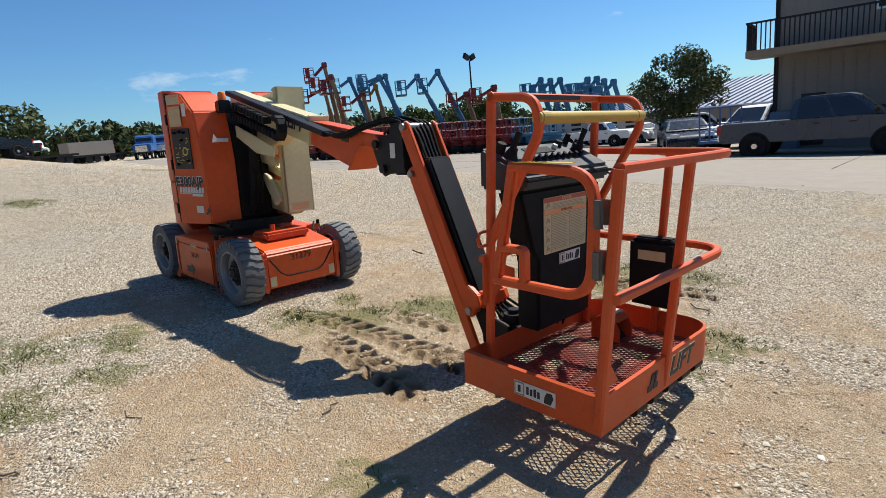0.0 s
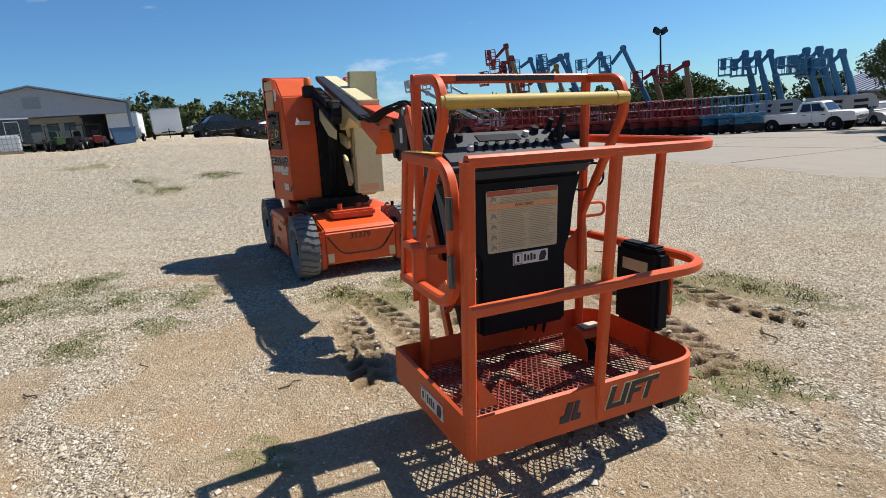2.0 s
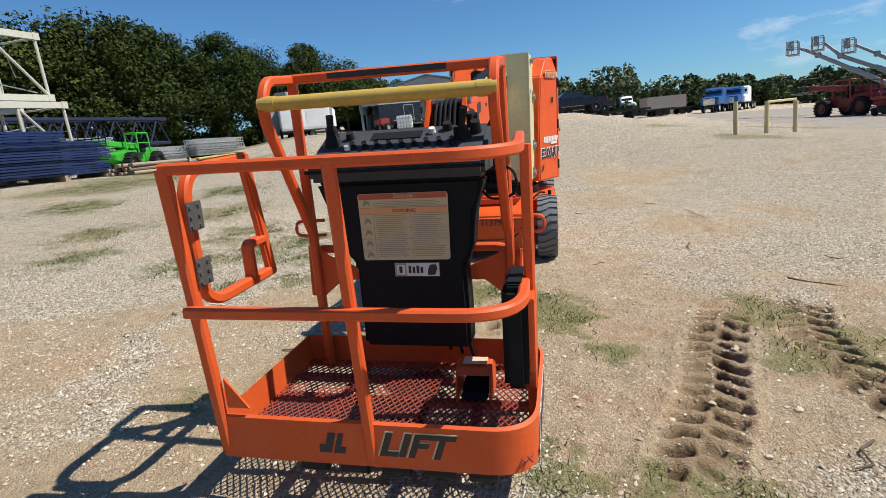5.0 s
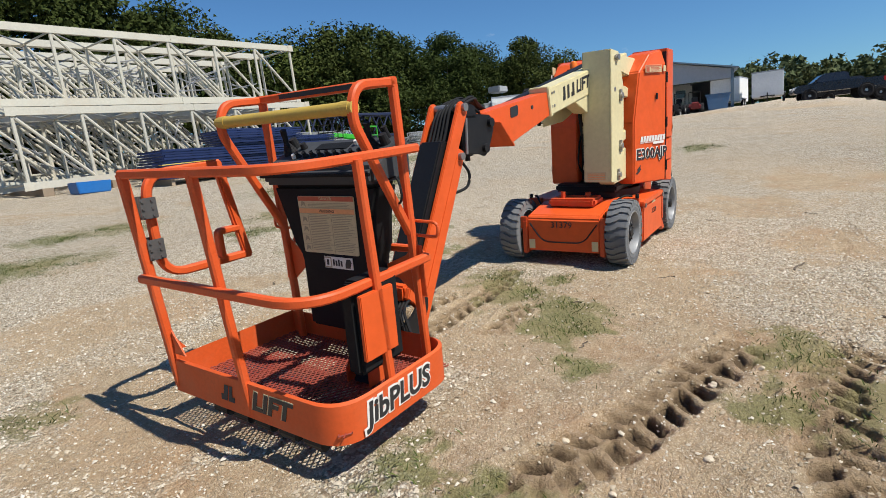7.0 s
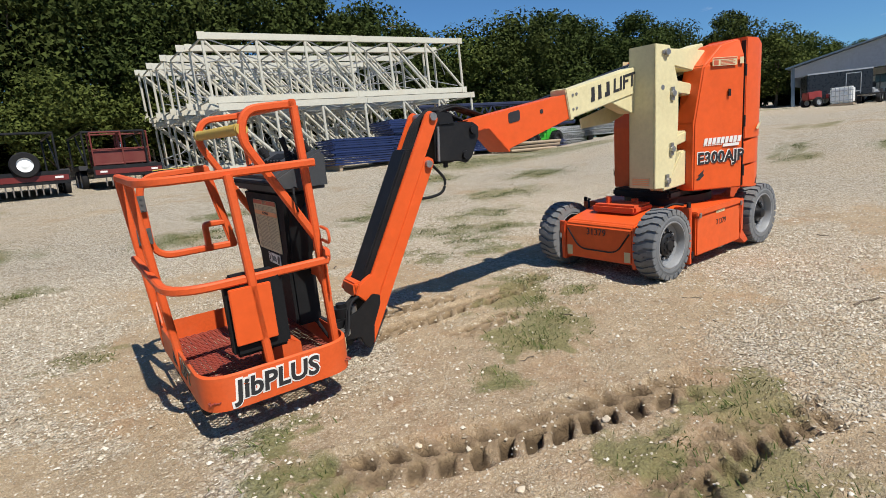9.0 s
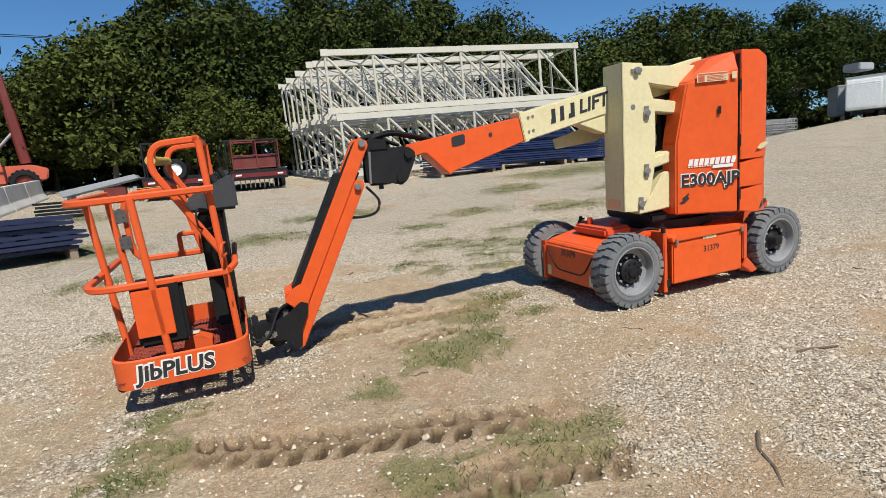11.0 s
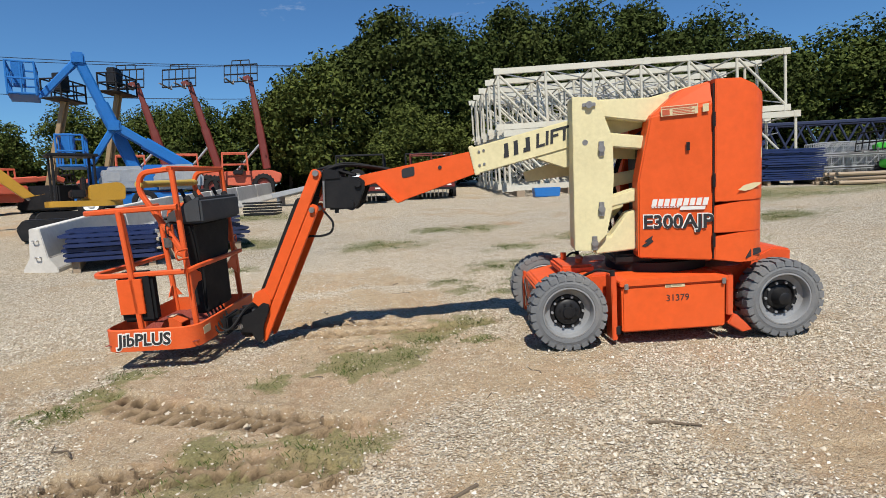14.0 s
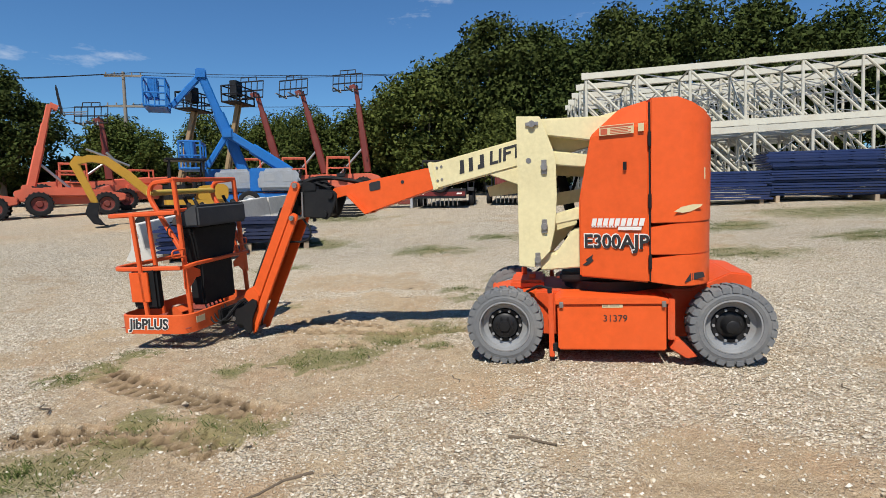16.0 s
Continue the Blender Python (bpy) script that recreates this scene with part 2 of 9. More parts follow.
M["post_yellow"] = material("pale_yellow_post", (0.55, 0.46, 0.22), 0.6, spots=(0.4, 0.33, 0.2), spot_scale=4)

# ---- building helpers ----
SEPARATE = {"tape", "corner_bracket", "decal", "gusset", "under_frame", "bolt", "latch", "knob", "button", "vent", "canopy_post", "loop", "post_gusset", "cross_member", "ram", "turret_cover", "axle", "cross_tie", "scissor_arm", "rear_hood", "bracket", "cable", "pin", "hose"}
PIECES = []


def islands(bm):
    """The separate pieces of a bmesh, as lists of faces."""
    left, out = set(bm.faces), []
    for f0 in list(bm.faces):
        if f0 not in left:
            continue
        left.discard(f0)
        todo, got = [f0], []
        while todo:
            f = todo.pop()
            got.append(f)
            for v in f.verts:
                for g in v.link_faces:
                    if g in left:
                        left.discard(g)
                        todo.append(g)
        out.append(got)
    return out


def part(name, bm, mat, parent=None, label="", smooth=False):
    """Links a bmesh as one mesh object, under a thing or a part when one is given; named small fittings become one object a piece."""
    if name in SEPARATE:
        pieces = islands(bm)
        if len(pieces) > 1:
            first = None
            PIECES.clear()
            for faces in pieces:
                one = bmesh.new()
                seen = {v: one.verts.new(v.co) for v in {v for f in faces for v in f.verts}}
                for f in faces:
                    one.faces.new([seen[v] for v in f.verts])
                ob = link_part(name, one, mat, parent, label, smooth)
                PIECES.append(ob)
                first = first or ob
            bm.free()
            return first
    return link_part(name, bm, mat, parent, label, smooth)


def link_part(name, bm, mat, parent, label, smooth):
    me = bpy.data.meshes.new(name)
    bm.normal_update()
    bm.to_mesh(me)
    bm.free()
    for m in mat if isinstance(mat, (list, tuple)) else [mat]:
        me.materials.append(m)
    if smooth:
        me.shade_smooth()
        me.set_sharp_from_angle(angle=radians(38))
    ob = new(name, me)
    if parent:
        ob.parent = parent
    if label:
        ob["label"] = label
    return ob


def empty(name, m=None, **tags):
    ob = new(name)
    ob.empty_display_size = 0.1
    if m is not None:
        ob.matrix_world = m
    return tagged(ob, **tags)


def box(bm, lo, hi, bevel=0.0, m=None):
    """An upright box between two corners, with its edges rounded; m lays it elsewhere."""
    c = [(a + b) / 2 for a, b in zip(lo, hi)]
    s = [abs(b - a) for a, b in zip(lo, hi)]
    mat = Matrix.Translation(c) @ Matrix.Diagonal((*s, 1))
    out = bmesh.ops.create_cube(bm, size=1, matrix=(m @ mat) if m is not None else mat)
    vs = out["verts"]
    if bevel:
        es = list({e for v in vs for e in v.link_edges})
        bmesh.ops.bevel(bm, geom=es, offset=min(bevel, min(s) * 0.45), segments=2, affect="EDGES", clamp_overlap=True)
    return vs


def plate(bm, pts, a, b, plane="xz", bevel=0.0, m=None):
    """Extrudes an outline given in one plane from a to b along the third axis."""
    def at(p, k):
        v = {"xz": (p[0], k, p[1]), "xy": (p[0], p[1], k), "yz": (k, p[0], p[1])}[plane]
        return m @ Vector(v) if m is not None else Vector(v)
    one = [bm.verts.new(at(p, a)) for p in pts]
    two = [bm.verts.new(at(p, b)) for p in pts]
    n = len(pts)
    faces = [bm.faces.new(one), bm.faces.new(two[::-1])]
    faces += [bm.faces.new((one[(i + 1) % n], one[i], two[i], two[(i + 1) % n])) for i in range(n)]
    bmesh.ops.recalc_face_normals(bm, faces=faces)
    if bevel:
        es = list({e for f in faces for e in f.edges})
        bmesh.ops.bevel(bm, geom=es, offset=bevel, segments=2, affect="EDGES", clamp_overlap=True)


def rod(bm, a, b, r, r2=None, seg=10, caps=True):
    """A round bar between two points."""
    a, b = Vector(a), Vector(b)
    d = b - a
    m = Matrix.Translation((a + b) / 2) @ d.to_track_quat("Z", "Y").to_matrix().to_4x4()
    bmesh.ops.create_cone(bm, cap_ends=caps, segments=seg, radius1=r, radius2=r if r2 is None else r2, depth=d.length, matrix=m)


def rounded(pts, radius, steps=5, closed=False):
    """A polyline with its corners rounded."""
    pts = [Vector(p) for p in pts]
    out, n = [], len(pts)
    for i, p in enumerate(pts):
        if not closed and i in (0, n - 1):
            out.append(p)
            continue
        a, b = pts[i - 1] - p, pts[(i + 1) % n] - p
        r = min(radius, a.length * 0.49, b.length * 0.49)
        s, e = p + a.normalized() * r, p + b.normalized() * r
        for k in range(steps + 1):
            t = k / steps
            out.append(s * (1 - t) ** 2 + p * 2 * t * (1 - t) + e * t * t)
    return out


def sweep(bm, pts, w, h=None, side=None, closed=False, seg=None):
    """Sweeps a rounded rectangle (w across, h along 'side') or, with seg, a circle of diameter w, along a polyline."""
    pts = [Vector(p) for p in pts]
    h = h or w
    n = len(pts)
    if seg:
        ring = [(math.cos(2 * math.pi * k / seg) * w / 2, math.sin(2 * math.pi * k / seg) * w / 2) for k in range(seg)]
    else:
        c = min(w, h) * 0.2
        ring = [(w / 2 - c, h / 2), (-w / 2 + c, h / 2), (-w / 2, h / 2 - c), (-w / 2, -h / 2 + c), (-w / 2 + c, -h / 2), (w / 2 - c, -h / 2), (w / 2, -h / 2 + c), (w / 2, h / 2 - c)]
    rings, up = [], Vector(side) if side else None
    for i, p in enumerate(pts):
        if closed:
            t = (pts[(i + 1) % n] - pts[i - 1]).normalized()
        else:
            t = (pts[min(i + 1, n - 1)] - pts[max(i - 1, 0)]).normalized()
        u = up or (Vector((0, 0, 1)) if abs(t.z) < 0.95 else Vector((1, 0, 0)))
        x = t.cross(u)
        x = x.normalized() if x.length > 1e-4 else t.orthogonal().normalized()
        y = x.cross(t).normalized()
        rings.append([bm.verts.new(p + x * a + y * b) for a, b in ring])
    k = len(ring)
    for i in range(n if closed else n - 1):
        a, b = rings[i], rings[(i + 1) % n]
        for j in range(k):
            bm.faces.new((a[j], a[(j + 1) % k], b[(j + 1) % k], b[j]))
    if not closed:
        bm.faces.new(rings[0][::-1])
        bm.faces.new(rings[-1])


def lathe(bm, profile, seg=40, m=None, axis="y"):
    """Turns a profile of (radius, along) round an axis."""
    rings = []
    for k in range(seg):
        a = 2 * math.pi * k / seg
        row = []
        for r, s in profile:
            v = Vector((r * math.cos(a), s, r * math.sin(a))) if axis == "y" else Vector((r * math.cos(a), r * math.sin(a), s))
            row.append(bm.verts.new(m @ v if m is not None else v))
        rings.append(row)
    fs = []
    for k in range(seg):
        a, b = rings[k], rings[(k + 1) % seg]
        for j in range(len(profile) - 1):
            fs.append(bm.faces.new((a[j], a[j + 1], b[j + 1], b[j])))
    bmesh.ops.recalc_face_normals(bm, faces=fs)


def lettering(name, text, size, m, mat, parent, label="", thick=0.0015, shear=0.0, bold=0.0, width=1.0):
    """Raised letters in the built-in font, lying in the x-y plane of m, centred."""
    cu = bpy.data.curves.new(name, "FONT")
    cu.body, cu.size, cu.extrude, cu.shear, cu.offset = text, size, thick, shear, bold
    cu.align_x, cu.align_y = "CENTER", "CENTER"
    cu.resolution_u = 3
    tmp = new("letters", cu)
    bpy.context.view_layer.update()
    me = bpy.data.meshes.new_from_object(tmp.evaluated_get(bpy.context.evaluated_depsgraph_get()))
    bpy.data.objects.remove(tmp)
    me.transform(m @ Matrix.Diagonal((width, 1, 1, 1)))
    me.name = name
    me.materials.clear()
    me.materials.append(mat)
    ob = new(name, me)
    ob.parent = parent
    if label:
        ob["label"] = label
    return ob


def face(origin, right, up):
    """A frame on a surface: x along right, y along up, z out of it."""
    r = Vector(right).normalized()
    u = Vector(up)
    u = (u - r * u.dot(r)).normalized()
    return Matrix.Translation(origin) @ Matrix((r, u, r.cross(u))).transposed().to_4x4()


def slip(bm, m, x0, y0, x1, y1, z0=0.0, z1=0.003):
    """A thin slip on a surface frame."""
    box(bm, (x0, y0, z0), (x1, y1, z1), 0, m)


def leaf_mesh(name, verts, mat, k=4):
    n = len(verts) // k
    me = bpy.data.meshes.new(name)
    me.vertices.add(len(verts))
    me.vertices.foreach_set("co", verts.astype(np.float32).ravel())
    me.loops.add(n * k)
    me.loops.foreach_set("vertex_index", np.arange(n * k))
    me.polygons.add(n)
    me.polygons.foreach_set("loop_start", np.arange(n) * k)
    me.update(calc_edges=True)
    me.materials.append(mat)
    return me

# ---- ground ----
def east_share(x, y):
    """One to the south and east of the machine, nothing to the north, where the yard rises to the trees."""
    return np.clip((37 - np.degrees(np.arctan2(y, x + 6))) / 13, 0, 1)


def yard_fall(x, y):
    """The plain fall of the wider yard from the north-east down to the south."""
    x, y = np.asarray(x, float), np.asarray(y, float)
    return east_share(x, y) * (0.0455 * (y - 1.5) + 0.012 * np.clip(y - 2, 0, 20) + 0.0150 * np.clip(x + 6, 0, None) + 0.11)


def terrain(x, y):
    """Height of the yard: the slope that the machine stands on, running out into the wider rise towards the tree line."""
    x, y = np.asarray(x, float), np.asarray(y, float)
    near = 0.032 * x + 0.043 * y
    lee = np.clip((30 - x) / 22, 0.1, 1.0)
    far = 0.058 * np.clip(y, 0, 45) * lee * (1 - 0.9 * east_share(x, y)) + np.minimum((0.028 + 0.010 * np.clip((7 - y) / 5, 0, 1)) * np.clip(x, 0, None), 0.85 + 0.65 * np.clip((7 - y) / 5, 0, 1)) * np.clip((y + 12) / 9, 0, 1) + 0.006 * np.clip(-y, 0, 40) + 0.018 * np.clip(x - 48, 0, 60)
    far = far + yard_fall(x, y)
    t = np.clip((np.hypot(x + 1.5, y) - 6.0) / 7.0, 0, 1)
    t = t * t * (3 - 2 * t)
    return near * (1 - t) + far * t


def h_at(x, y):
    return float(terrain(x, y))


# wheel ruts with lug prints: line, half width, depth
RUTS = (
    ([(-3.55, 0.26), (-2.6, 0.27), (-1.9, 0.28), (-1.1, 0.42)], 0.12, 0.065),
    ([(-3.45, 0.72), (-2.7, 0.62), (-2.0, 0.53)], 0.13, 0.075),
    ([(-4.35, -0.95), (-3.65, -1.25), (-2.95, -1.44), (-2.25, -1.72)], 0.165, 0.085),
    ([(-4.1, -2.2), (-3.4, -2.05), (-2.8, -2.03), (-2.1, -2.25)], 0.15, 0.070),
    ([(-2.95, -0.2), (-2.0, -0.12)], 0.11, 0.045),
    ([(-0.1, -2.34), (0.6, -2.27), (1.5, -2.15)], 0.15, 0.026),
    ([(-4.35, -0.95), (-5.2, -0.55)], 0.12, 0.02),
)
# loose cover: x, y, radius, and how long along x
GRASS = ((-0.9, 1.57, .28), (-1.56, 1.81, .22), (-1.95, 0.05, .33), (-2.2, -0.45, .3), (-4.37, -1.18, .22), (-3.73, 1.39, .16), (-0.68, 2.13, .35), (0.14, 2.49, .4), (-1.68, 2.33, .28),
         (7.8, 1.75, .55), (9.6, 0.4, .6), (-3.3, -2.6, .35), (-0.38, 2.85, .45), (-0.89, 3.35, .55), (2.64, 5.1, .9), (-4.34, -0.86, .18), (-3.15, -2.5, .33), (-3.7, -2.6, .3),
         (21.6, -11.3, 2.2), (-1.6, 0.42, .3), (-2.5, -0.5, .28), (-2.4, -1.88, .26), (-1.98, 8.4, .5), (-4.89, 1.6, .22), (-3.1, -1.82, .22), (-4.25, -0.53, .18), (0.8, 3.6, .7),
         (-2.9, -2.26, .22), (8.2, 11.4, 2.6), (12.0, 12.5, 3.0), (9.2, 2.2, .5), (-3.06, -0.87, .16), (-2.4, -0.7, .22), (-2.36, -1.95, .2), (-1.1, 8.3, .7), (-1.5, -0.15, .16),
         (-7.6, 12.3, 1.5), (6.6, 11.2, 1.8), (-6.2, 7.6, 0.9), (3.5, 9.0, 1.0), (-3.0, 6.5, .8), (1.0, 6.2, .7), (5.2, 6.4, .8), (-5.5, 4.5, .5), (-0.5, 5.2, .5), (33, 20, 6), (40, 14, 4), (20, -5.5, 1.5), (11.5, -6.3, 1.2), (15, 4, 1.0))
DIRT = ((-3.0, -1.0, 1.5), (-2.6, 0.3, 1.2), (-1.9, -0.6, 0.8), (-3.6, 1.2, .9), (-2.3, 1.6, .7), (-4.4, 0.9, .6), (0.4, -2.2, .7), (-2.6, -2.2, .9), (-1.2, -1.0, .5), (2.5, -1.2, .9), (5.0, -2.0, 1.2),
        (-5.2, -0.4, .7), (-0.4, 1.2, .7), (-3.2, 3.0, 1.0), (1.2, -3.4, .5))


def axis_lines(lo, hi, step, far_lo, far_hi, grow=1.16):
    mid = list(np.arange(lo, hi + 1e-6, step))
    out, s = [], step
    x = hi
    while x < far_hi:
        s *= grow
        x += s
        out.append(x)
    down, s, x = [], step, lo
    while x > far_lo:
        s *= grow
        x -= s
        down.append(x)
    return np.array(down[::-1] + mid + out)


def rut_shape(x, y):
    """Depth below the yard and mud cover at arrays of places."""
    z, mud = np.zeros_like(x), np.zeros_like(x)
    for line, half, deep in RUTS:
        run = 0.0
        best = np.full_like(x, 9.0)
        along, side = np.zeros_like(x), np.zeros_like(x)
        for (ax, ay), (bx, by) in zip(line[:-1], line[1:]):
            dx, dy = bx - ax, by - ay
            ln = math.hypot(dx, dy)
            t = np.clip(((x - ax) * dx + (y - ay) * dy) / ln ** 2, 0, 1)
            px, py = x - ax - t * dx, y - ay - t * dy
            d = np.hypot(px, py)
            near = d < best
            best = np.where(near, d, best)
            along = np.where(near, run + t * ln, along)
            side = np.where(near, np.sign(px * dy - py * dx) * d, side)
            run += ln
        fade = np.clip(along / 0.25, 0, 1) * np.clip((run - along) / 0.25, 0, 1)
        q = best / half
        jit = 0.22 * fuzz(x, y, 7, 91) + 0.07 * fuzz(x, y, 26, 92)
        # each lug leaves a scoop with steep ends; the two sides are staggered, crumbling ridges of mud stand between
        phase = along / 0.145 + q * 0.45 + jit + np.where(side > 0, 0.5, 0.0)
        cell = np.floor(phase)
        fr = phase - cell
        strength = 0.65 + 0.35 * np.sin(cell * 12.9898 + np.where(side > 0, 4.1, 1.3))
        scoop = np.clip(fr / 0.09, 0, 1) * np.clip((0.66 - fr) / 0.12, 0, 1) * strength
        across = np.clip((1.05 - q + 0.15 * fuzz(x, y, 16, 97)) / 0.16, 0, 1) * np.clip((q - 0.04 + 0.06 * fuzz(x, y, 19, 98)) / 0.10, 0, 1)
        trough = np.clip((1.10 - q) / 0.30, 0, 1)
        ridge = (1 - scoop) * np.clip(1.2 - q, 0, 1)
        bank = np.exp(-((q - 1.18) / 0.15) ** 2)
        crumb = 0.004 * fuzz(x, y, 60, 93) + 0.007 * fuzz(x, y, 27, 94)
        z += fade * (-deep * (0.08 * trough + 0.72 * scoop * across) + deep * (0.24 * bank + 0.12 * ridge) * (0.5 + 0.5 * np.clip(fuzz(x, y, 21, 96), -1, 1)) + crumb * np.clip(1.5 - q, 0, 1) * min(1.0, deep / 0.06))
        # mud mask, stronger inside the scoops, where it also carries their shade
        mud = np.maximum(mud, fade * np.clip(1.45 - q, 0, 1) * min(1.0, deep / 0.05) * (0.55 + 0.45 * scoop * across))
    return z, mud


def fuzz(x, y, scale, seed=0):
    """Cheap smooth noise in about -1 to 1."""
    r = np.random.RandomState(seed)
    out = np.zeros_like(x)
    for k in range(7):
        a, f, ph = r.uniform(0, 2 * math.pi), scale * r.uniform(0.6, 1.9), r.uniform(0, 6.28)
        out += np.sin((x * math.cos(a) + y * math.sin(a)) * f + ph + 1.3 * np.sin((x * math.sin(a) - y * math.cos(a)) * f * 0.7 + ph * 2))
    return out / 3.6


def blobs(x, y, spots, seed):
    out = np.zeros_like(x)
    for i, (bx, by, r) in enumerate(spots):
        near = (np.abs(x - bx) < 2.2 * r) & (np.abs(y - by) < 2.2 * r)
        if not near.any():
            continue
        d = np.hypot((x[near] - bx) * 0.8, y[near] - by) / r
        out[near] = np.maximum(out[near], np.clip(1.25 - d + 0.45 * fuzz(x[near], y[near], 4.5 / r, seed + i), 0, 1))
    return out


gx, gy = axis_lines(-5.2, -0.2, 0.0125, -420, 420, 1.10), axis_lines(-2.6, 1.1, 0.0125, -420, 420, 1.10)
GX, GY_ = np.meshgrid(gx, gy)
xs, ys = GX.ravel(), GY_.ravel()
near_mask = np.clip(1.2 - np.hypot(xs + 2.5, ys) / 14, 0, 1)
rut, mud = rut_shape(xs, ys)
zs = terrain(xs, ys) + near_mask * (0.012 * fuzz(xs, ys, 2.2, 5) + 0.006 * fuzz(xs, ys, 9, 6) + 0.003 * fuzz(xs, ys, 31, 7)) + rut
# flat under the wheels
for wx, wy in ((-0.825, -0.52), (-0.825, 0.52), (0.825, -0.52), (0.825, 0.52)):
    k = np.exp(-(((xs - wx) / 0.22) ** 2 + ((ys - wy) / 0.2) ** 2))
    zs = zs * (1 - k) + k * (0.032 * xs + 0.043 * ys - 0.004)
grass_m = blobs(xs, ys, GRASS, 20)
dirt_m = np.clip(blobs(xs, ys, DIRT, 60) * 0.95 + 0.35 * np.clip(fuzz(xs, ys, 0.8, 9), 0, 1) + 0.5 * np.clip(fuzz(xs, ys, 0.17, 12) - 0.2, 0, 1), 0, 1)
far_grass = np.clip((np.hypot(xs - 5, ys) - 95) / 20, 0, 1) * (ys > -12)
grass_m = np.maximum(grass_m, far_grass)
nx, ny = len(gx), len(gy)
idx = np.arange(nx * ny).reshape(ny, nx)
quads = np.stack([idx[:-1, :-1], idx[:-1, 1:], idx[1:, 1:], idx[1:, :-1]], -1).reshape(-1, 4)
me = bpy.data.meshes.new("ground")
me.vertices.add(nx * ny)
me.vertices.foreach_set("co", np.stack([xs, ys, zs], -1).ravel())
me.loops.add(len(quads) * 4)
me.loops.foreach_set("vertex_index", quads.ravel())
me.polygons.add(len(quads))
me.polygons.foreach_set("loop_start", np.arange(len(quads)) * 4)
me.update(calc_edges=True)
cover_attr = me.color_attributes.new("cover", "FLOAT_COLOR", "POINT")
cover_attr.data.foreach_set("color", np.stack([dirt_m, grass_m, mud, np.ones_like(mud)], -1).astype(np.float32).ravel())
me.shade_smooth()
ground = tagged(new("ground", me), "pale crushed-limestone gravel yard with dirt, weeds and ruts", "ground", kind="structure")


def ground_material():
    m = bpy.data.materials.new("gravel_yard")
    m.use_nodes = True
    n, l = m.node_tree.nodes, m.node_tree.links
    b = n["Principled BSDF"]
    b.inputs["Specular IOR Level"].default_value = 0.2
    co = n.new("ShaderNodeTexCoord")
    at = n.new("ShaderNodeAttribute")
    at.attribute_name = "cover"
    sep = n.new("ShaderNodeSeparateColor")
    l.new(at.outputs["Color"], sep.inputs["Color"])

    def noise_at(scale, detail=5.0, roughness=0.6):
        t = n.new("ShaderNodeTexNoise")
        t.inputs["Scale"].default_value, t.inputs["Detail"].default_value, t.inputs["Roughness"].default_value = scale, detail, roughness
        l.new(co.outputs["Object"], t.inputs["Vector"])
        return t.outputs["Fac"]

    wob, wadd = n.new("ShaderNodeTexNoise"), n.new("ShaderNodeVectorMath")
    wob.inputs["Scale"].default_value = 35
    wadd.operation = "MULTIPLY_ADD"
    wadd.inputs[1].default_value = (0.035, 0.035, 0.035)
    l.new(co.outputs["Object"], wob.inputs["Vector"])
    l.new(wob.outputs["Color"], wadd.inputs[0])
    l.new(co.outputs["Object"], wadd.inputs[2])
    warp = wadd.outputs[0]

    def cells(scale, out="Color", feature="F1"):
        t = n.new("ShaderNodeTexVoronoi")
        t.feature = feature
        t.inputs["Scale"].default_value = scale
        l.new(warp, t.inputs["Vector"])
        return t.outputs[out]

    def ramp(fac, lo, hi, a=0.0, c=1.0):
        r = n.new("ShaderNodeMapRange")
        for key, v in (("From Min", lo), ("From Max", hi), ("To Min", a), ("To Max", c)):
            r.inputs[key].default_value = v
        l.new(fac, r.inputs["Value"])
        return r.outputs["Result"]

    def mixed(fac, a, c, kind="MIX"):
        x = n.new("ShaderNodeMix")
        x.data_type, x.blend_type = "RGBA", kind
        for k, v in ((0, fac), (6, a), (7, c)):
            if hasattr(v, "is_output"):
                l.new(v, x.inputs[k])
            elif k == 0:
                x.inputs[0].default_value = v
            else:
                x.inputs[k].default_value = (*v, 1)
        return x.outputs[2]

    def maths(op, a, c):
        x = n.new("ShaderNodeMath")
        x.operation = op
        for k, v in ((0, a), (1, c)):
            if hasattr(v, "is_output"):
                l.new(v, x.inputs[k])
            else:
                x.inputs[k].default_value = v
        return x.outputs[0]

    grey = n.new("ShaderNodeSeparateColor")
    l.new(cells(55), grey.inputs["Color"])
    grey2 = n.new("ShaderNodeSeparateColor")
    l.new(cells(150), grey2.inputs["Color"])
    tone = n.new("ShaderNodeValToRGB")
    e = tone.color_ramp.elements
    e[0].position, e[0].color = 0.0, (0.25, 0.185, 0.12, 1)
    e[1].position, e[1].color = 1.0, (0.95, 0.90, 0.78, 1)
    for at_, c_ in ((0.22, (0.45, 0.365, 0.25, 1)), (0.5, (0.66, 0.575, 0.43, 1)), (0.8, (0.81, 0.735, 0.59, 1))):
        k_ = e.new(at_)
        k_.color = c_
    l.new(grey.outputs[0], tone.inputs["Fac"])
    stones = tone.outputs["Color"]
    stones = mixed(ramp(grey2.outputs[1], 0.2, 0.8, 0, 0.7), stones, mixed(0.5, stones, (0.80, 0.71, 0.55)))
    # gaps between stones darkened: the crevice shade is put into the colour
    stones = mixed(ramp(cells(55, "Distance"), 0.36, 0.82, 0, 0.78), stones, (0.095, 0.062, 0.036))
    stones = mixed(ramp(cells(24, "Color"), 0.62, 0.85, 0, 0.5), stones, (0.78, 0.70, 0.56))
    soil = mixed(ramp(noise_at(7, 8, 0.7), 0.3, 0.7), (0.31, 0.215, 0.12), (0.56, 0.425, 0.265))
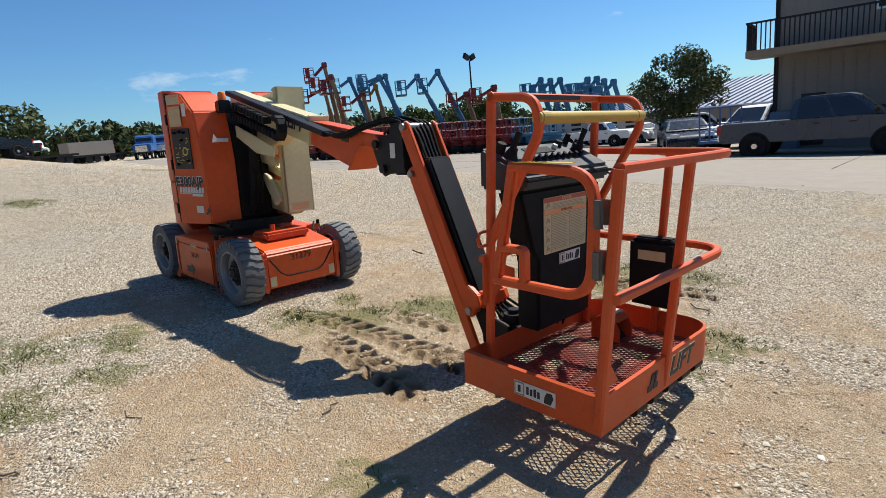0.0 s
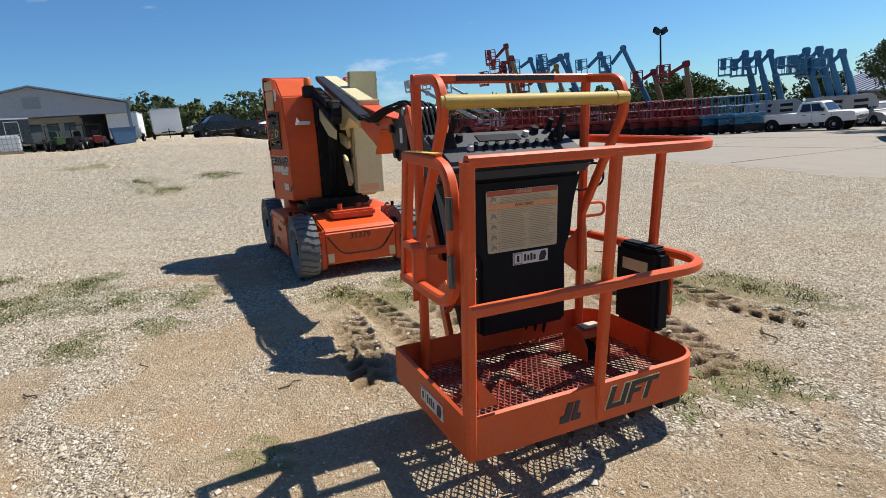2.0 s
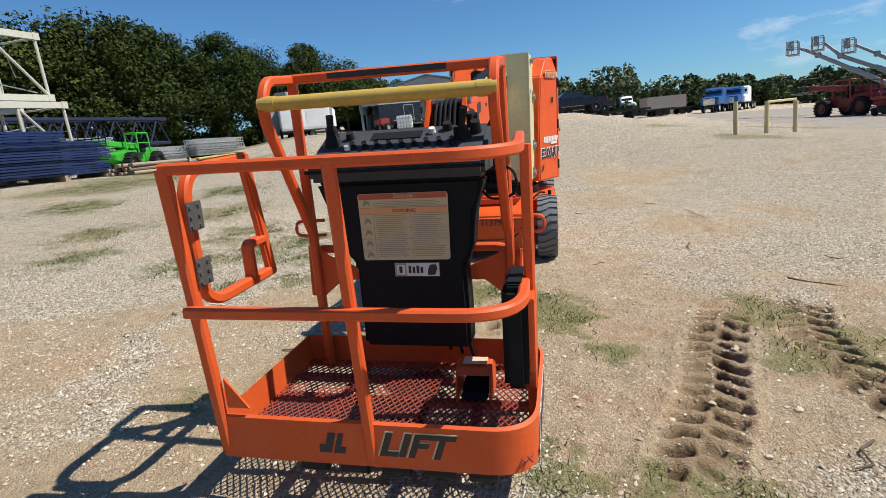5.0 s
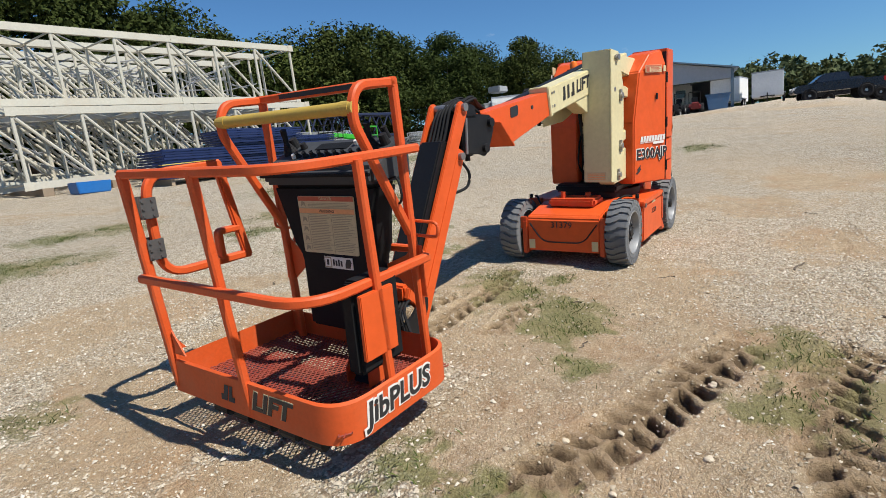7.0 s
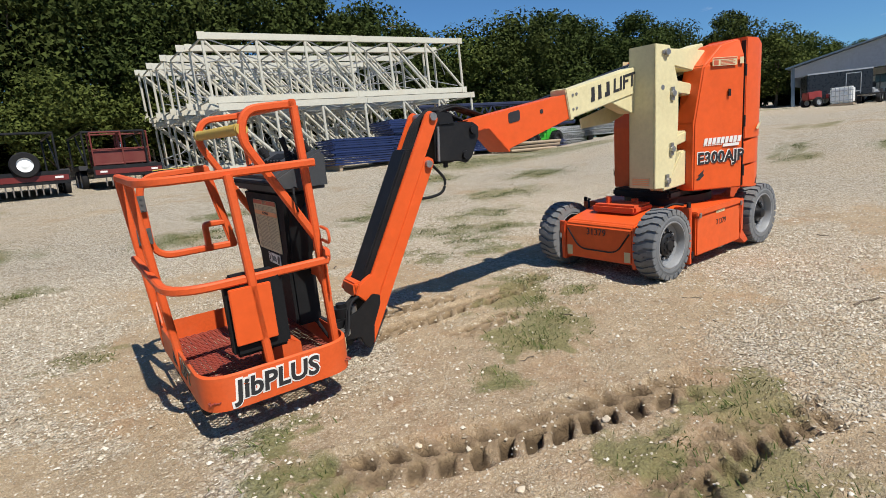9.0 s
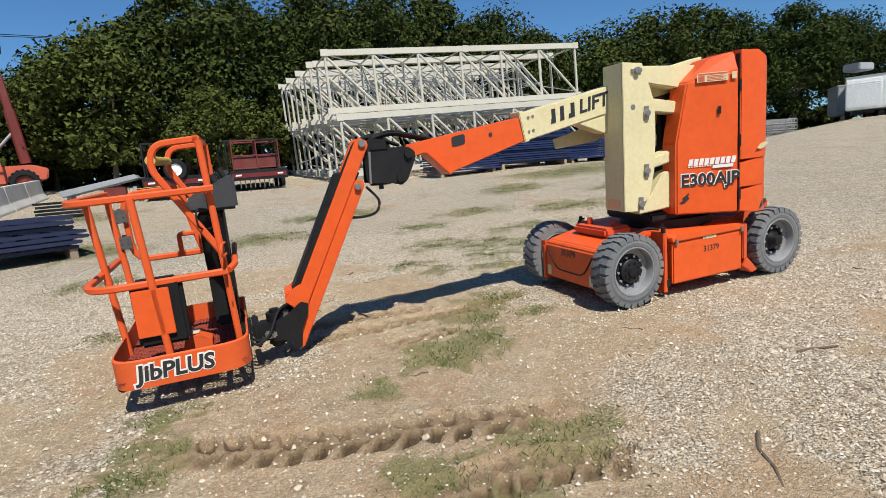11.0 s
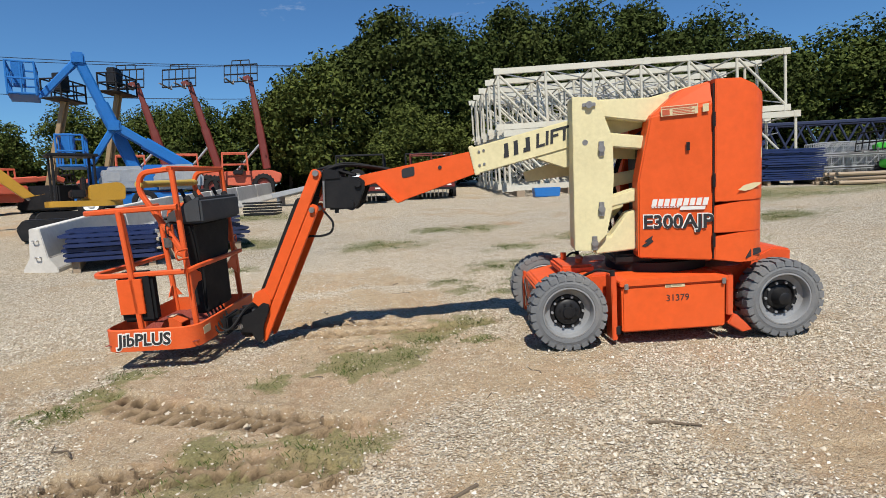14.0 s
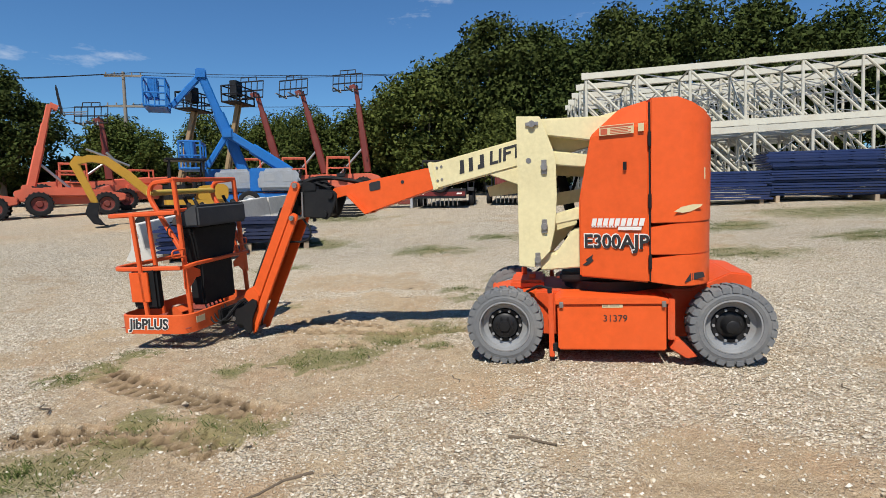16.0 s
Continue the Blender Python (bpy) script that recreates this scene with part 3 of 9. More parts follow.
    soil = mixed(ramp(grey2.outputs[0], 0.70, 0.92, 0, 0.7), soil, (0.74, 0.63, 0.47))
    soil = mixed(ramp(cells(150, "Distance"), 0.45, 0.85, 0, 0.55), soil, (0.15, 0.095, 0.052))
    red = ramp(noise_at(1.3, 4), 0.48, 0.64, 0, 0.7)
    soil = mixed(red, soil, mixed(0.5, soil, (0.42, 0.205, 0.085)))
    dusty = ramp(noise_at(0.55, 7, 0.7), 0.46, 0.66)
    dirt = maths("MAXIMUM", maths("MULTIPLY", dusty, 0.65), sep.outputs[0])
    dirt = ramp(maths("ADD", dirt, maths("MULTIPLY", noise_at(18, 5), 0.5)), 0.55, 0.95)
    col = mixed(maths("MULTIPLY", dirt, 0.85), stones, soil)
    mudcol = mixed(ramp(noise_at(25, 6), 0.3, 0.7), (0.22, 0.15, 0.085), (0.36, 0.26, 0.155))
    # scoop floors: damp mud, its colour darkened further for shade in the prints
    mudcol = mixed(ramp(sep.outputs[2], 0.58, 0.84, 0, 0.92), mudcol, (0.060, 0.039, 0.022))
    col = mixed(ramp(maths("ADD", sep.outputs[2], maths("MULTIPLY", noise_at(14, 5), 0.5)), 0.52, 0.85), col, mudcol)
    leaf = mixed(ramp(noise_at(60, 4), 0.3, 0.7), (0.075, 0.10, 0.028), (0.24, 0.245, 0.085))
    col = mixed(ramp(maths("ADD", sep.outputs[1], maths("MULTIPLY", noise_at(22, 8, 0.75), 1.1)), 0.82, 1.25, 0, 0.75), col, leaf)
    big = ramp(noise_at(0.22, 8, 0.7), 0.42, 0.62, 0, 0.6)
    col = mixed(big, col, mixed(0.5, col, (0.62, 0.455, 0.27)))
    patch = ramp(noise_at(1.1, 9, 0.75), 0.5, 0.62, 0, 0.40)
    col = mixed(patch, col, mixed(0.55, col, (0.33, 0.225, 0.125)))
    l.new(col, b.inputs["Base Color"])
    b.inputs["Roughness"].default_value = 0.92
    height = maths("ADD", maths("MULTIPLY", ramp(cells(55, "Distance"), 0.0, 0.7, 1, 0), maths("SUBTRACT", 1.0, maths("MULTIPLY", dirt, 0.75))), maths("MULTIPLY", cells(150, "Distance"), -0.35))
    height = maths("ADD", height, maths("MULTIPLY", noise_at(40, 8, 0.7), 0.9))
    bp = n.new("ShaderNodeBump")
    bp.inputs["Strength"].default_value, bp.inputs["Distance"].default_value = 1.0, 0.024
    l.new(height, bp.inputs["Height"])
    l.new(bp.outputs["Normal"], b.inputs["Normal"])
    return m


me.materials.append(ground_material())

# ---- loose stones, weeds and sticks ----
def ground_z(x, y):
    r, _ = rut_shape(x, y)
    m = np.clip(1.2 - np.hypot(x + 2.5, y) / 14, 0, 1)
    return terrain(x, y) + m * (0.012 * fuzz(x, y, 2.2, 5) + 0.006 * fuzz(x, y, 9, 6) + 0.003 * fuzz(x, y, 31, 7)) + r


def stone_material():
    m = bpy.data.materials.new("limestone_chips")
    m.use_nodes = True
    n, l = m.node_tree.nodes, m.node_tree.links
    b = n["Principled BSDF"]
    g, rp = n.new("ShaderNodeNewGeometry"), n.new("ShaderNodeValToRGB")
    e = rp.color_ramp.elements
    e[0].position, e[0].color = 0.0, (0.36, 0.28, 0.185, 1)
    e[1].position, e[1].color = 1.0, (0.88, 0.81, 0.69, 1)
    for at, c in ((0.25, (0.48, 0.395, 0.28, 1)), (0.6, (0.65, 0.56, 0.43, 1)), (0.88, (0.77, 0.69, 0.555, 1))):
        k = e.new(at)
        k.color = c
    co, ns, mx = n.new("ShaderNodeTexCoord"), n.new("ShaderNodeTexNoise"), n.new("ShaderNodeMix")
    ns.inputs["Scale"].default_value = 120
    mx.data_type, mx.blend_type = "RGBA", "MULTIPLY"
    mx.inputs[0].default_value = 0.5
    l.new(co.outputs["Object"], ns.inputs["Vector"])
    l.new(g.outputs["Random Per Island"], rp.inputs["Fac"])
    l.new(rp.outputs["Color"], mx.inputs[6])
    l.new(ns.outputs["Fac"], mx.inputs[7])
    l.new(mx.outputs[2], b.inputs["Base Color"])
    b.inputs["Roughness"].default_value = 0.9
    b.inputs["Specular IOR Level"].default_value = 0.2
    return m


rg = np.random.RandomState(42)
N = 400000
# thick near the camera's side of the yard, thin further out
px = np.concatenate([rg.uniform(-8.6, 4.8, N), rg.uniform(-13, 12, N // 3)])
py = np.concatenate([rg.uniform(-5.8, 6.2, N), rg.uniform(-9, 15, N // 3)])
bare = np.clip(blobs(px, py, DIRT, 60) * 0.92 + 0.3 * np.clip(fuzz(px, py, 0.8, 9), 0, 1), 0, 1)
wet = rut_shape(px, py)[1]
clump = 0.5 + 0.5 * np.clip(fuzz(px, py, 3.1, 33), -1, 1)
keep = rg.uniform(0, 1, len(px)) < (0.20 + 1.1 * (1 - bare) ** 1.3) * (0.55 + 0.6 * clump) * (1 - 0.95 * wet) * (1 - 0.7 * np.clip(blobs(px, py, GRASS, 20), 0, 1))
edge = np.minimum(np.minimum(px + 8.6, 4.8 - px), np.minimum(py + 5.8, 6.2 - py))
edge[N:] = 9
keep &= rg.uniform(0, 1, len(px)) < np.clip(edge / 3.0, 0.05, 1)
px, py = px[keep], py[keep]
n_st = len(px)
size = np.minimum(0.0056 * (1 - rg.uniform(0, 0.99, n_st)) ** -0.25, 0.017)
base_dirs = np.array([(1, 0, 0), (-1, 0, 0), (0, 1, 0), (0, -1, 0), (0, 0, 1), (0, 0, -1)], float)
tris = np.array([(0, 2, 4), (2, 1, 4), (1, 3, 4), (3, 0, 4), (2, 0, 5), (1, 2, 5), (3, 1, 5), (0, 3, 5)])[:4 + 4]
v = base_dirs[None] * (size[:, None] * rg.uniform(0.6, 1.35, (n_st, 6)))[..., None] + rg.normal(size=(n_st, 6, 3)) * size[:, None, None] * 0.22
ang = rg.uniform(0, 6.28, n_st)
ca, sa = np.cos(ang)[:, None], np.sin(ang)[:, None]
vx, vy = v[..., 0] * ca - v[..., 1] * sa, v[..., 0] * sa + v[..., 1] * ca
v = np.stack([vx + px[:, None], vy + py[:, None], v[..., 2] * 0.80 + (ground_z(px, py) + size * 0.30)[:, None]], -1)
faces = (tris[None, :4] + (np.arange(n_st) * 6)[:, None, None]).reshape(-1, 3)
me = bpy.data.meshes.new("gravel")
me.vertices.add(n_st * 6)
me.vertices.foreach_set("co", v.astype(np.float32).ravel())
me.loops.add(len(faces) * 3)
me.loops.foreach_set("vertex_index", faces.ravel())
me.polygons.add(len(faces))
me.polygons.foreach_set("loop_start", np.arange(len(faces)) * 3)
me.update(calc_edges=True)
M["stone"] = stone_material()
me.materials.append(M["stone"])
tagged(new("gravel", me), "loose pale limestone chips strewn over the yard", "gravel", kind="stuff")

# grass blades in the weedy patches
M["grass"] = leaf_material("weeds", (0.045, 0.075, 0.018), (0.15, 0.18, 0.055))
NB = 125000
spots_near = [g for g in GRASS if abs(g[0]) < 10.5 and -4 < g[1] < 13]
weights = np.array([min(g[2], 1.2) ** 2 / (1 + 0.03 * (g[0] ** 2 + g[1] ** 2) ** 0.5 ** 2) for g in spots_near])
who = rg.choice(len(spots_near), NB, p=weights / weights.sum())
gxy = np.array([(g[0], g[1]) for g in spots_near])[who]
gr = np.array([g[2] for g in spots_near])[who]
bx, by = gxy[:, 0] + rg.normal(size=NB) * gr * 0.55, gxy[:, 1] + rg.normal(size=NB) * gr * 0.5
ok = rg.uniform(0, 1, NB) < 0.15 + 1.1 * np.clip(fuzz(bx, by, 9, 71), 0, 1) ** 1.2
bx, by = bx[ok], by[ok]
nb = len(bx)
hb = rg.uniform(0.008, 0.036, nb)
aa = rg.uniform(0, 6.28, nb)
lean = rg.uniform(0.3, 1.6, nb) * hb
wb = rg.uniform(0.0015, 0.0035, nb)
zb = ground_z(bx, by) - 0.004
dx, dy = np.cos(aa), np.sin(aa)
q = np.stack([np.stack([bx - dy * wb, by + dx * wb, zb], -1), np.stack([bx + dy * wb, by - dx * wb, zb], -1),
              np.stack([bx + dx * lean * 0.5 + dy * wb * 0.8, by + dy * lean * 0.5 - dx * wb * 0.8, zb + hb * 0.65], -1), np.stack([bx + dx * lean, by + dy * lean, zb + hb], -1)], 1)
tagged(new("weeds", leaf_mesh("weeds", q.reshape(-1, 3), M["grass"])), "sparse green and straw-coloured weeds in the gravel", "weeds", kind="stuff")


def stick(pts, r, label="dry twig lying on the gravel"):
    """A bent twig that tapers to both ends."""
    bm = bmesh.new()
    pts = [Vector((x, y, h_at(x, y) + r * 0.8)) for x, y in pts]
    for k, (a, b) in enumerate(zip(pts[:-1], pts[1:])):
        rod(bm, a, b, r * (1 - 0.12 * k), r * (1 - 0.12 * (k + 1)), 7)
    tagged(part("twig", bm, M["bark_dark"]), label, "twig", "twigs on the ground")


M["bark_dark"] = material("dry_twig", (0.10, 0.075, 0.05), 0.9, spots=(0.2, 0.16, 0.12), spot_scale=30)
stick([(-0.70, -1.85), (-0.60, -1.86), (-0.50, -1.90), (-0.43, -1.92)], 0.010)
stick([(-1.66, -2.34), (-1.78, -2.44), (-1.84, -2.56), (-1.93, -2.66)], 0.010)
M["cobble"] = material("limestone_cobble", (0.50, 0.42, 0.31), 0.9, spots=(0.66, 0.58, 0.46), spot_scale=20, bump=0.4, bump_scale=120, vary=0.2)
rt = random.Random(6)
for x, y in ((-1.6, 2.0), (-2.0, -0.52), (-2.2, 1.9), (-3.1, 1.2), (0.9, -1.3), (1.4, -0.9), (-1.2, -0.9), (-1.5, -1.3), (-3.0, 2.4), (-2.7, -0.8), (2.0, -1.9), (-4.6, 1.6), (-3.9, -1.8), (-1.0, -2.9), (1.2, -2.6), (-0.4, 2.2), (-2.4, 2.5), (-0.9, -1.6)):
    a, ln = rt.uniform(0, 6.28), rt.uniform(0.04, 0.11)
    stick([(x, y), (x + ln * math.cos(a), y + ln * math.sin(a)), (x + 1.8 * ln * math.cos(a + 0.4), y + 1.8 * ln * math.sin(a + 0.4)), (x + 2.4 * ln * math.cos(a + 0.2), y + 2.4 * ln * math.sin(a + 0.2))], rt.uniform(0.003, 0.006))
for x, y, r in ((-3.0, -1.55, 0.035), (-3.65, -1.62, 0.03), (-4.05, -1.35, 0.026), (-2.75, -1.75, 0.028), (-2.0, -1.2, 0.022), (-3.75, -1.05, 0.03), (-0.9, 1.0, 0.03), (-3.2, 2.2, 0.03)):
    bm = bmesh.new()
    r *= 0.7
    bmesh.ops.create_icosphere(bm, subdivisions=2, radius=r)
    for vv in bm.verts:
        vv.co *= 0.85 + 0.8 * noise.noise(vv.co * 38 + Vector((x, y, 0)))
        vv.co.z *= 0.62
    st = tagged(part("stone", bm, M["cobble"]), "pale limestone cobble lying on the dirt", "stone", "larger stones")
    st.location = (x, y, float(ground_z(np.array([x]), np.array([y]))[0]) + r * 0.35)

# ---- the boom lift ----
lift = empty("boom_lift", TILT, label="orange and cream electric articulating boom lift parked on gravel", category="boom lift")
TT = Matrix.Rotation(radians(-5.5), 4, "Z")


def wheel(parent, x, y, steer=0.0, driven=True):
    """Solid grey tyre with moulded lugs on a deep steel rim."""
    s = -1 if y < 0 else 1
    m = Matrix.Translation((x, y, 0.302)) @ Matrix.Rotation(radians(steer), 4, "Z") @ Matrix.Diagonal((1, s, 1, 1))
    R, w = 0.302, 0.092
    bm = bmesh.new()
    lathe(bm, [(0.195, w * 0.82), (0.205, w * 0.98), (0.232, w * 1.02), (0.236, w * 0.99), (0.262, w * 0.99), (0.280, w * 0.9), (0.288, w * 0.62), (0.290, 0),
               (0.288, -w * 0.62), (0.280, -w * 0.9), (0.262, -w * 0.98), (0.205, -w), (0.195, -w * 0.8), (0.195, w * 0.82)], 56, m)
    tyre_ob = part("tyre", bm, M["tyre"], parent, smooth=True)
    bm = bmesh.new()
    n = 26
    for k in range(n):
        for hand in (-1, 1):
            a = 2 * math.pi * (k + (0.25 if hand > 0 else 0.75)) / n
            # a lug: a block that bends from the shoulder towards the middle
            for (y0, y1, twist, wide) in ((0.40, 1.0, 0.0, 0.024), (-0.10, 0.46, 0.055, 0.019)):
                pts = []
                for yy, aa in ((y0, a + twist * hand), (y1, a)):
                    for side in (-1, 1):
                        pts.append((yy * hand * w, aa + side * wide / R))
                rin, rout = 0.278, R
                lo = [bm.verts.new(m @ Vector((rin * math.cos(q), p, rin * math.sin(q)))) for p, q in pts]
                hi = [bm.verts.new(m @ Vector(((rout - (0.006 if abs(p) > w * 0.9 else 0)) * math.cos(q), p * 0.985, (rout - (0.006 if abs(p) > w * 0.9 else 0)) * math.sin(q)))) for p, q in pts]
                order = (0, 1, 3, 2)
                f = [bm.faces.new([hi[i] for i in order])]
                for i in range(4):
                    u, v = order[i], order[(i + 1) % 4]
                    f.append(bm.faces.new((lo[u], lo[v], hi[v], hi[u])))
                bmesh.ops.recalc_face_normals(bm, faces=f)
            # shoulder groove block on the sidewall
            q0, q1 = a - 0.028 / R, a + 0.028 / R
            ps = [(0.255, w * 0.985), (0.292, w * 0.955)]
            vs = [bm.verts.new(m @ Vector((r * math.cos(q), (p + e) * hand, r * math.sin(q)))) for q in (q0, q1) for r, p in ps for e in (0, 0.005)]
            f = [bm.faces.new([vs[i] for i in idx]) for idx in ((1, 3, 7, 5), (0, 4, 5, 1), (2, 3, 7, 6), (0, 1, 3, 2), (4, 6, 7, 5))]
            bmesh.ops.recalc_face_normals(bm, faces=f)
    part("tread", bm, M["tyre"], parent)
    bm = bmesh.new()
    lathe(bm, [(0.203, w * 0.9), (0.200, w * 0.98), (0.190, w * 0.99), (0.184, w * 0.86), (0.176, w * 0.3), (0.134, w * 0.18)], 48, m)
    lathe(bm, [(0.203, -w * 0.9), (0.19, -w * 0.97), (0.176, -w * 0.3), (0.0, -w * 0.28)], 32, m)
    for k in range(10):
        a = 2 * math.pi * k / 10
        c = m @ Vector((0.119 * math.cos(a), w * 0.28, 0.119 * math.sin(a)))
        e = m @ Vector((0.119 * math.cos(a), w * 0.46, 0.119 * math.sin(a)))
        rod(bm, c, e, 0.011, seg=6)
    part("rim", bm, M["rim"], parent, "scuffed grey steel rim", smooth=True)
    bm = bmesh.new()
    if driven:
        lathe(bm, [(0.136, w * 0.18), (0.130, w * 0.30), (0.108, w * 0.30), (0.100, w * 0.1), (0.098, w * 0.5), (0.085, w * 0.62), (0.045, w * 0.66), (0.04, w * 0.8), (0.0, w * 0.82)], 28, m)
        for k in range(8):
            a = 2 * math.pi * (k + 0.5) / 8
            rod(bm, m @ Vector((0.068 * math.cos(a), w * 0.6, 0.068 * math.sin(a))), m @ Vector((0.068 * math.cos(a), w * 0.74, 0.068 * math.sin(a))), 0.010, seg=6)
    else:
        lathe(bm, [(0.136, w * 0.18), (0.130, w * 0.30), (0.108, w * 0.30), (0.100, w * 0.1), (0.094, w * 0.16), (0.07, w * 0.2), (0.052, w * 0.55), (0.046, w * 0.95), (0.038, w * 1.0), (0.0, w * 1.0)], 28, m)
    part("hub", bm, M["black"], parent, smooth=True)


for wx, wy, driven in ((-0.825, -0.52, True), (-0.825, 0.52, True), (0.825, -0.52, False), (0.825, 0.52, False)):
    wh = new("wheel")
    wh.parent = lift
    wheel(wh, wx, wy, 0.0, driven)

# chassis
bm = bmesh.new()
plate(bm, [(-0.98, 0.17), (-0.98, 0.44), (-0.60, 0.53), (0.60, 0.53), (0.88, 0.66), (1.03, 0.64), (1.03, 0.40), (0.70, 0.15)], -0.34, 0.34, bevel=0.012)
chassis = part("chassis", bm, M["chassis_orange"], lift, "orange steel chassis dulled by dust")
bm = bmesh.new()
for sx in (-0.825, 0.825):
    rod(bm, (sx, -0.47, 0.302), (sx, 0.47, 0.302), 0.055, seg=14)
    box(bm, (sx - 0.09, -0.36, 0.2), (sx + 0.09, 0.36, 0.40), 0.01)
part("axle", bm, M["black"], chassis)
for s in (-1, 1):
    # battery box and its lid on each flank
    bm = bmesh.new()
    box(bm, (-0.415, s * 0.33, 0.115), (0.375, s * 0.595, 0.47), 0.012)
    bx = part("battery_box", bm, M["orange"], lift, "orange battery box between the wheels")
    bm = bmesh.new()
    plate(bm, [(-0.43, 0.475), (0.39, 0.475), (0.39, 0.515), (0.30, 0.535), (-0.38, 0.535), (-0.43, 0.51)], s * 0.30, s * 0.607, bevel=0.006)
    part("lid", bm, M["orange"], bx)
    bm = bmesh.new()
    for x0 in (-0.40, 0.34):
        box(bm, (x0, s * 0.606, 0.455), (x0 + 0.03, s * 0.618, 0.50), 0.003)
    part("latch", bm, M["steel"], bx)
    # bent brackets fore and aft of the box
    bm = bmesh.new()
    box(bm, (0.385, s * 0.40, 0.20), (0.435, s * 0.60, 0.52), 0.008)
    plate(bm, [(0.40, 0.13), (0.44, 0.20), (0.47, 0.2), (0.60, 0.07), (0.52, 0.05)], s * 0.47, s * 0.58, bevel=0.008)
    box(bm, (-0.485, s * 0.42, 0.05), (-0.445, s * 0.57, 0.56), 0.006)
    part("bracket", bm, M["chassis_orange"], chassis)
    bm = bmesh.new()
    rod(bm, (-0.47, s * 0.55, 0.56), (-0.47, s * 0.55, 0.60), 0.018)
    rod(bm, (-0.44, s * 0.56, 0.10), (-0.44, s * 0.56, 0.16), 0.02)
    sweep(bm, rounded([(-0.47, s * 0.5, 0.58), (-0.55, s * 0.45, 0.60), (-0.66, s * 0.36, 0.53)], 0.05), 0.02, seg=8)
    part("cable", bm, M["rubber"], chassis)
    # decals and the fleet number
    fm = face((-0.01, s * 0.5955, 0.42), (-s, 0, 0) if s > 0 else (1, 0, 0), (0, 0, 1))
    bm = bmesh.new()
    slip(bm, fm, -0.075, 0.03, 0.075, 0.075)
    dec = part("decal", bm, M["paper"], bx)
    bm = bmesh.new()
    slip(bm, fm, -0.07, 0.035, -0.03, 0.07, 0.003, 0.004)
    slip(bm, fm, -0.02, 0.055, 0.065, 0.066, 0.003, 0.004)
    slip(bm, fm, -0.02, 0.040, 0.05, 0.048, 0.003, 0.004)
    part("print", bm, M["grey_ink"], dec)
    lettering("fleet_number", "31379", 0.072, fm @ Matrix.Translation((0.02, -0.055, 0.001)), M["ink"], bx)
bm = bmesh.new()
fm = face((0.10, 0.5965, 0.20), (-1, 0, 0), (0, 0, 1))
plate(bm, [(-0.10, -0.02), (0.02, -0.02), (0.02, -0.05), (0.09, 0.01), (0.02, 0.07), (0.02, 0.04), (-0.10, 0.04)], 0, 0.003, "xy", m=fm)
part("arrow", bm, M["ink"], lift, "black direction arrow decal")
# front cover
bm = bmesh.new()
plate(bm, [(-1.02, 0.13), (-1.015, 0.44), (-0.98, 0.475), (-0.58, 0.55), (-0.58, 0.13)], -0.36, 0.36, bevel=0.014)
cover = part("front_cover", bm, M["orange"], lift, "orange front cover with a black number and curved bead")
bm = bmesh.new()
sweep(bm, rounded([(-1.021, -0.33, 0.40), (-1.021, -0.20, 0.22), (-1.021, 0.20, 0.22), (-1.021, 0.33, 0.40)], 0.08), 0.014, seg=6)
part("bead", bm, M["black"], cover)
lettering("fleet_number", "31379", 0.085, face((-1.0215, 0.01, 0.385), (0, -1, 0), (0, 0, 1)), M["ink"], cover)
bm = bmesh.new()
for yy in (0.31, -0.31):
    slip(bm, face((-1.0195, yy, 0.19), (0, -1, 0), (0, 0, 1)), -0.03, -0.04, 0.03, 0.05)
part("decal", bm, M["paper"], cover)
bm = bmesh.new()
for s in (-1, 1):
    box(bm, (-1.03, s * 0.355, 0.10), (-0.93, s * 0.405, 0.42), 0.008)
    box(bm, (-1.02, s * 0.36, 0.34), (-0.99, s * 0.43, 0.46), 0.006)
part("corner_bracket", bm, M["chassis_orange"], cover)
bm = bmesh.new()
box(bm, (-0.80, -0.24, 0.525), (-0.52, 0.22, 0.60), 0.02)
rod(bm, (-0.70, 0.10, 0.58), (-0.70, 0.10, 0.66), 0.025)
rod(bm, (-0.62, -0.12, 0.58), (-0.62, -0.12, 0.64), 0.03)
part("steering_gear", bm, M["chassis_orange"], chassis)
# turntable
bm = bmesh.new()
rod(bm, (0.05, -0.03, 0.53), (0.05, -0.03, 0.61), 0.40, seg=40)
rod(bm, (0.05, -0.03, 0.60), (0.05, -0.03, 0.66), 0.33, seg=40)
box(bm, (-0.36, -0.36, 0.60), (0.66, 0.30, 0.68), 0.02)
turn_ob = part("turntable", bm, M["black"], lift, smooth=True)
turn_ob.matrix_local = TT

# hoods on both sides of the turret
SIDE = [(-0.19, 0.665), (-0.185, 1.26), (-0.09, 1.74), (0.12, 1.915), (0.31, 1.955)]


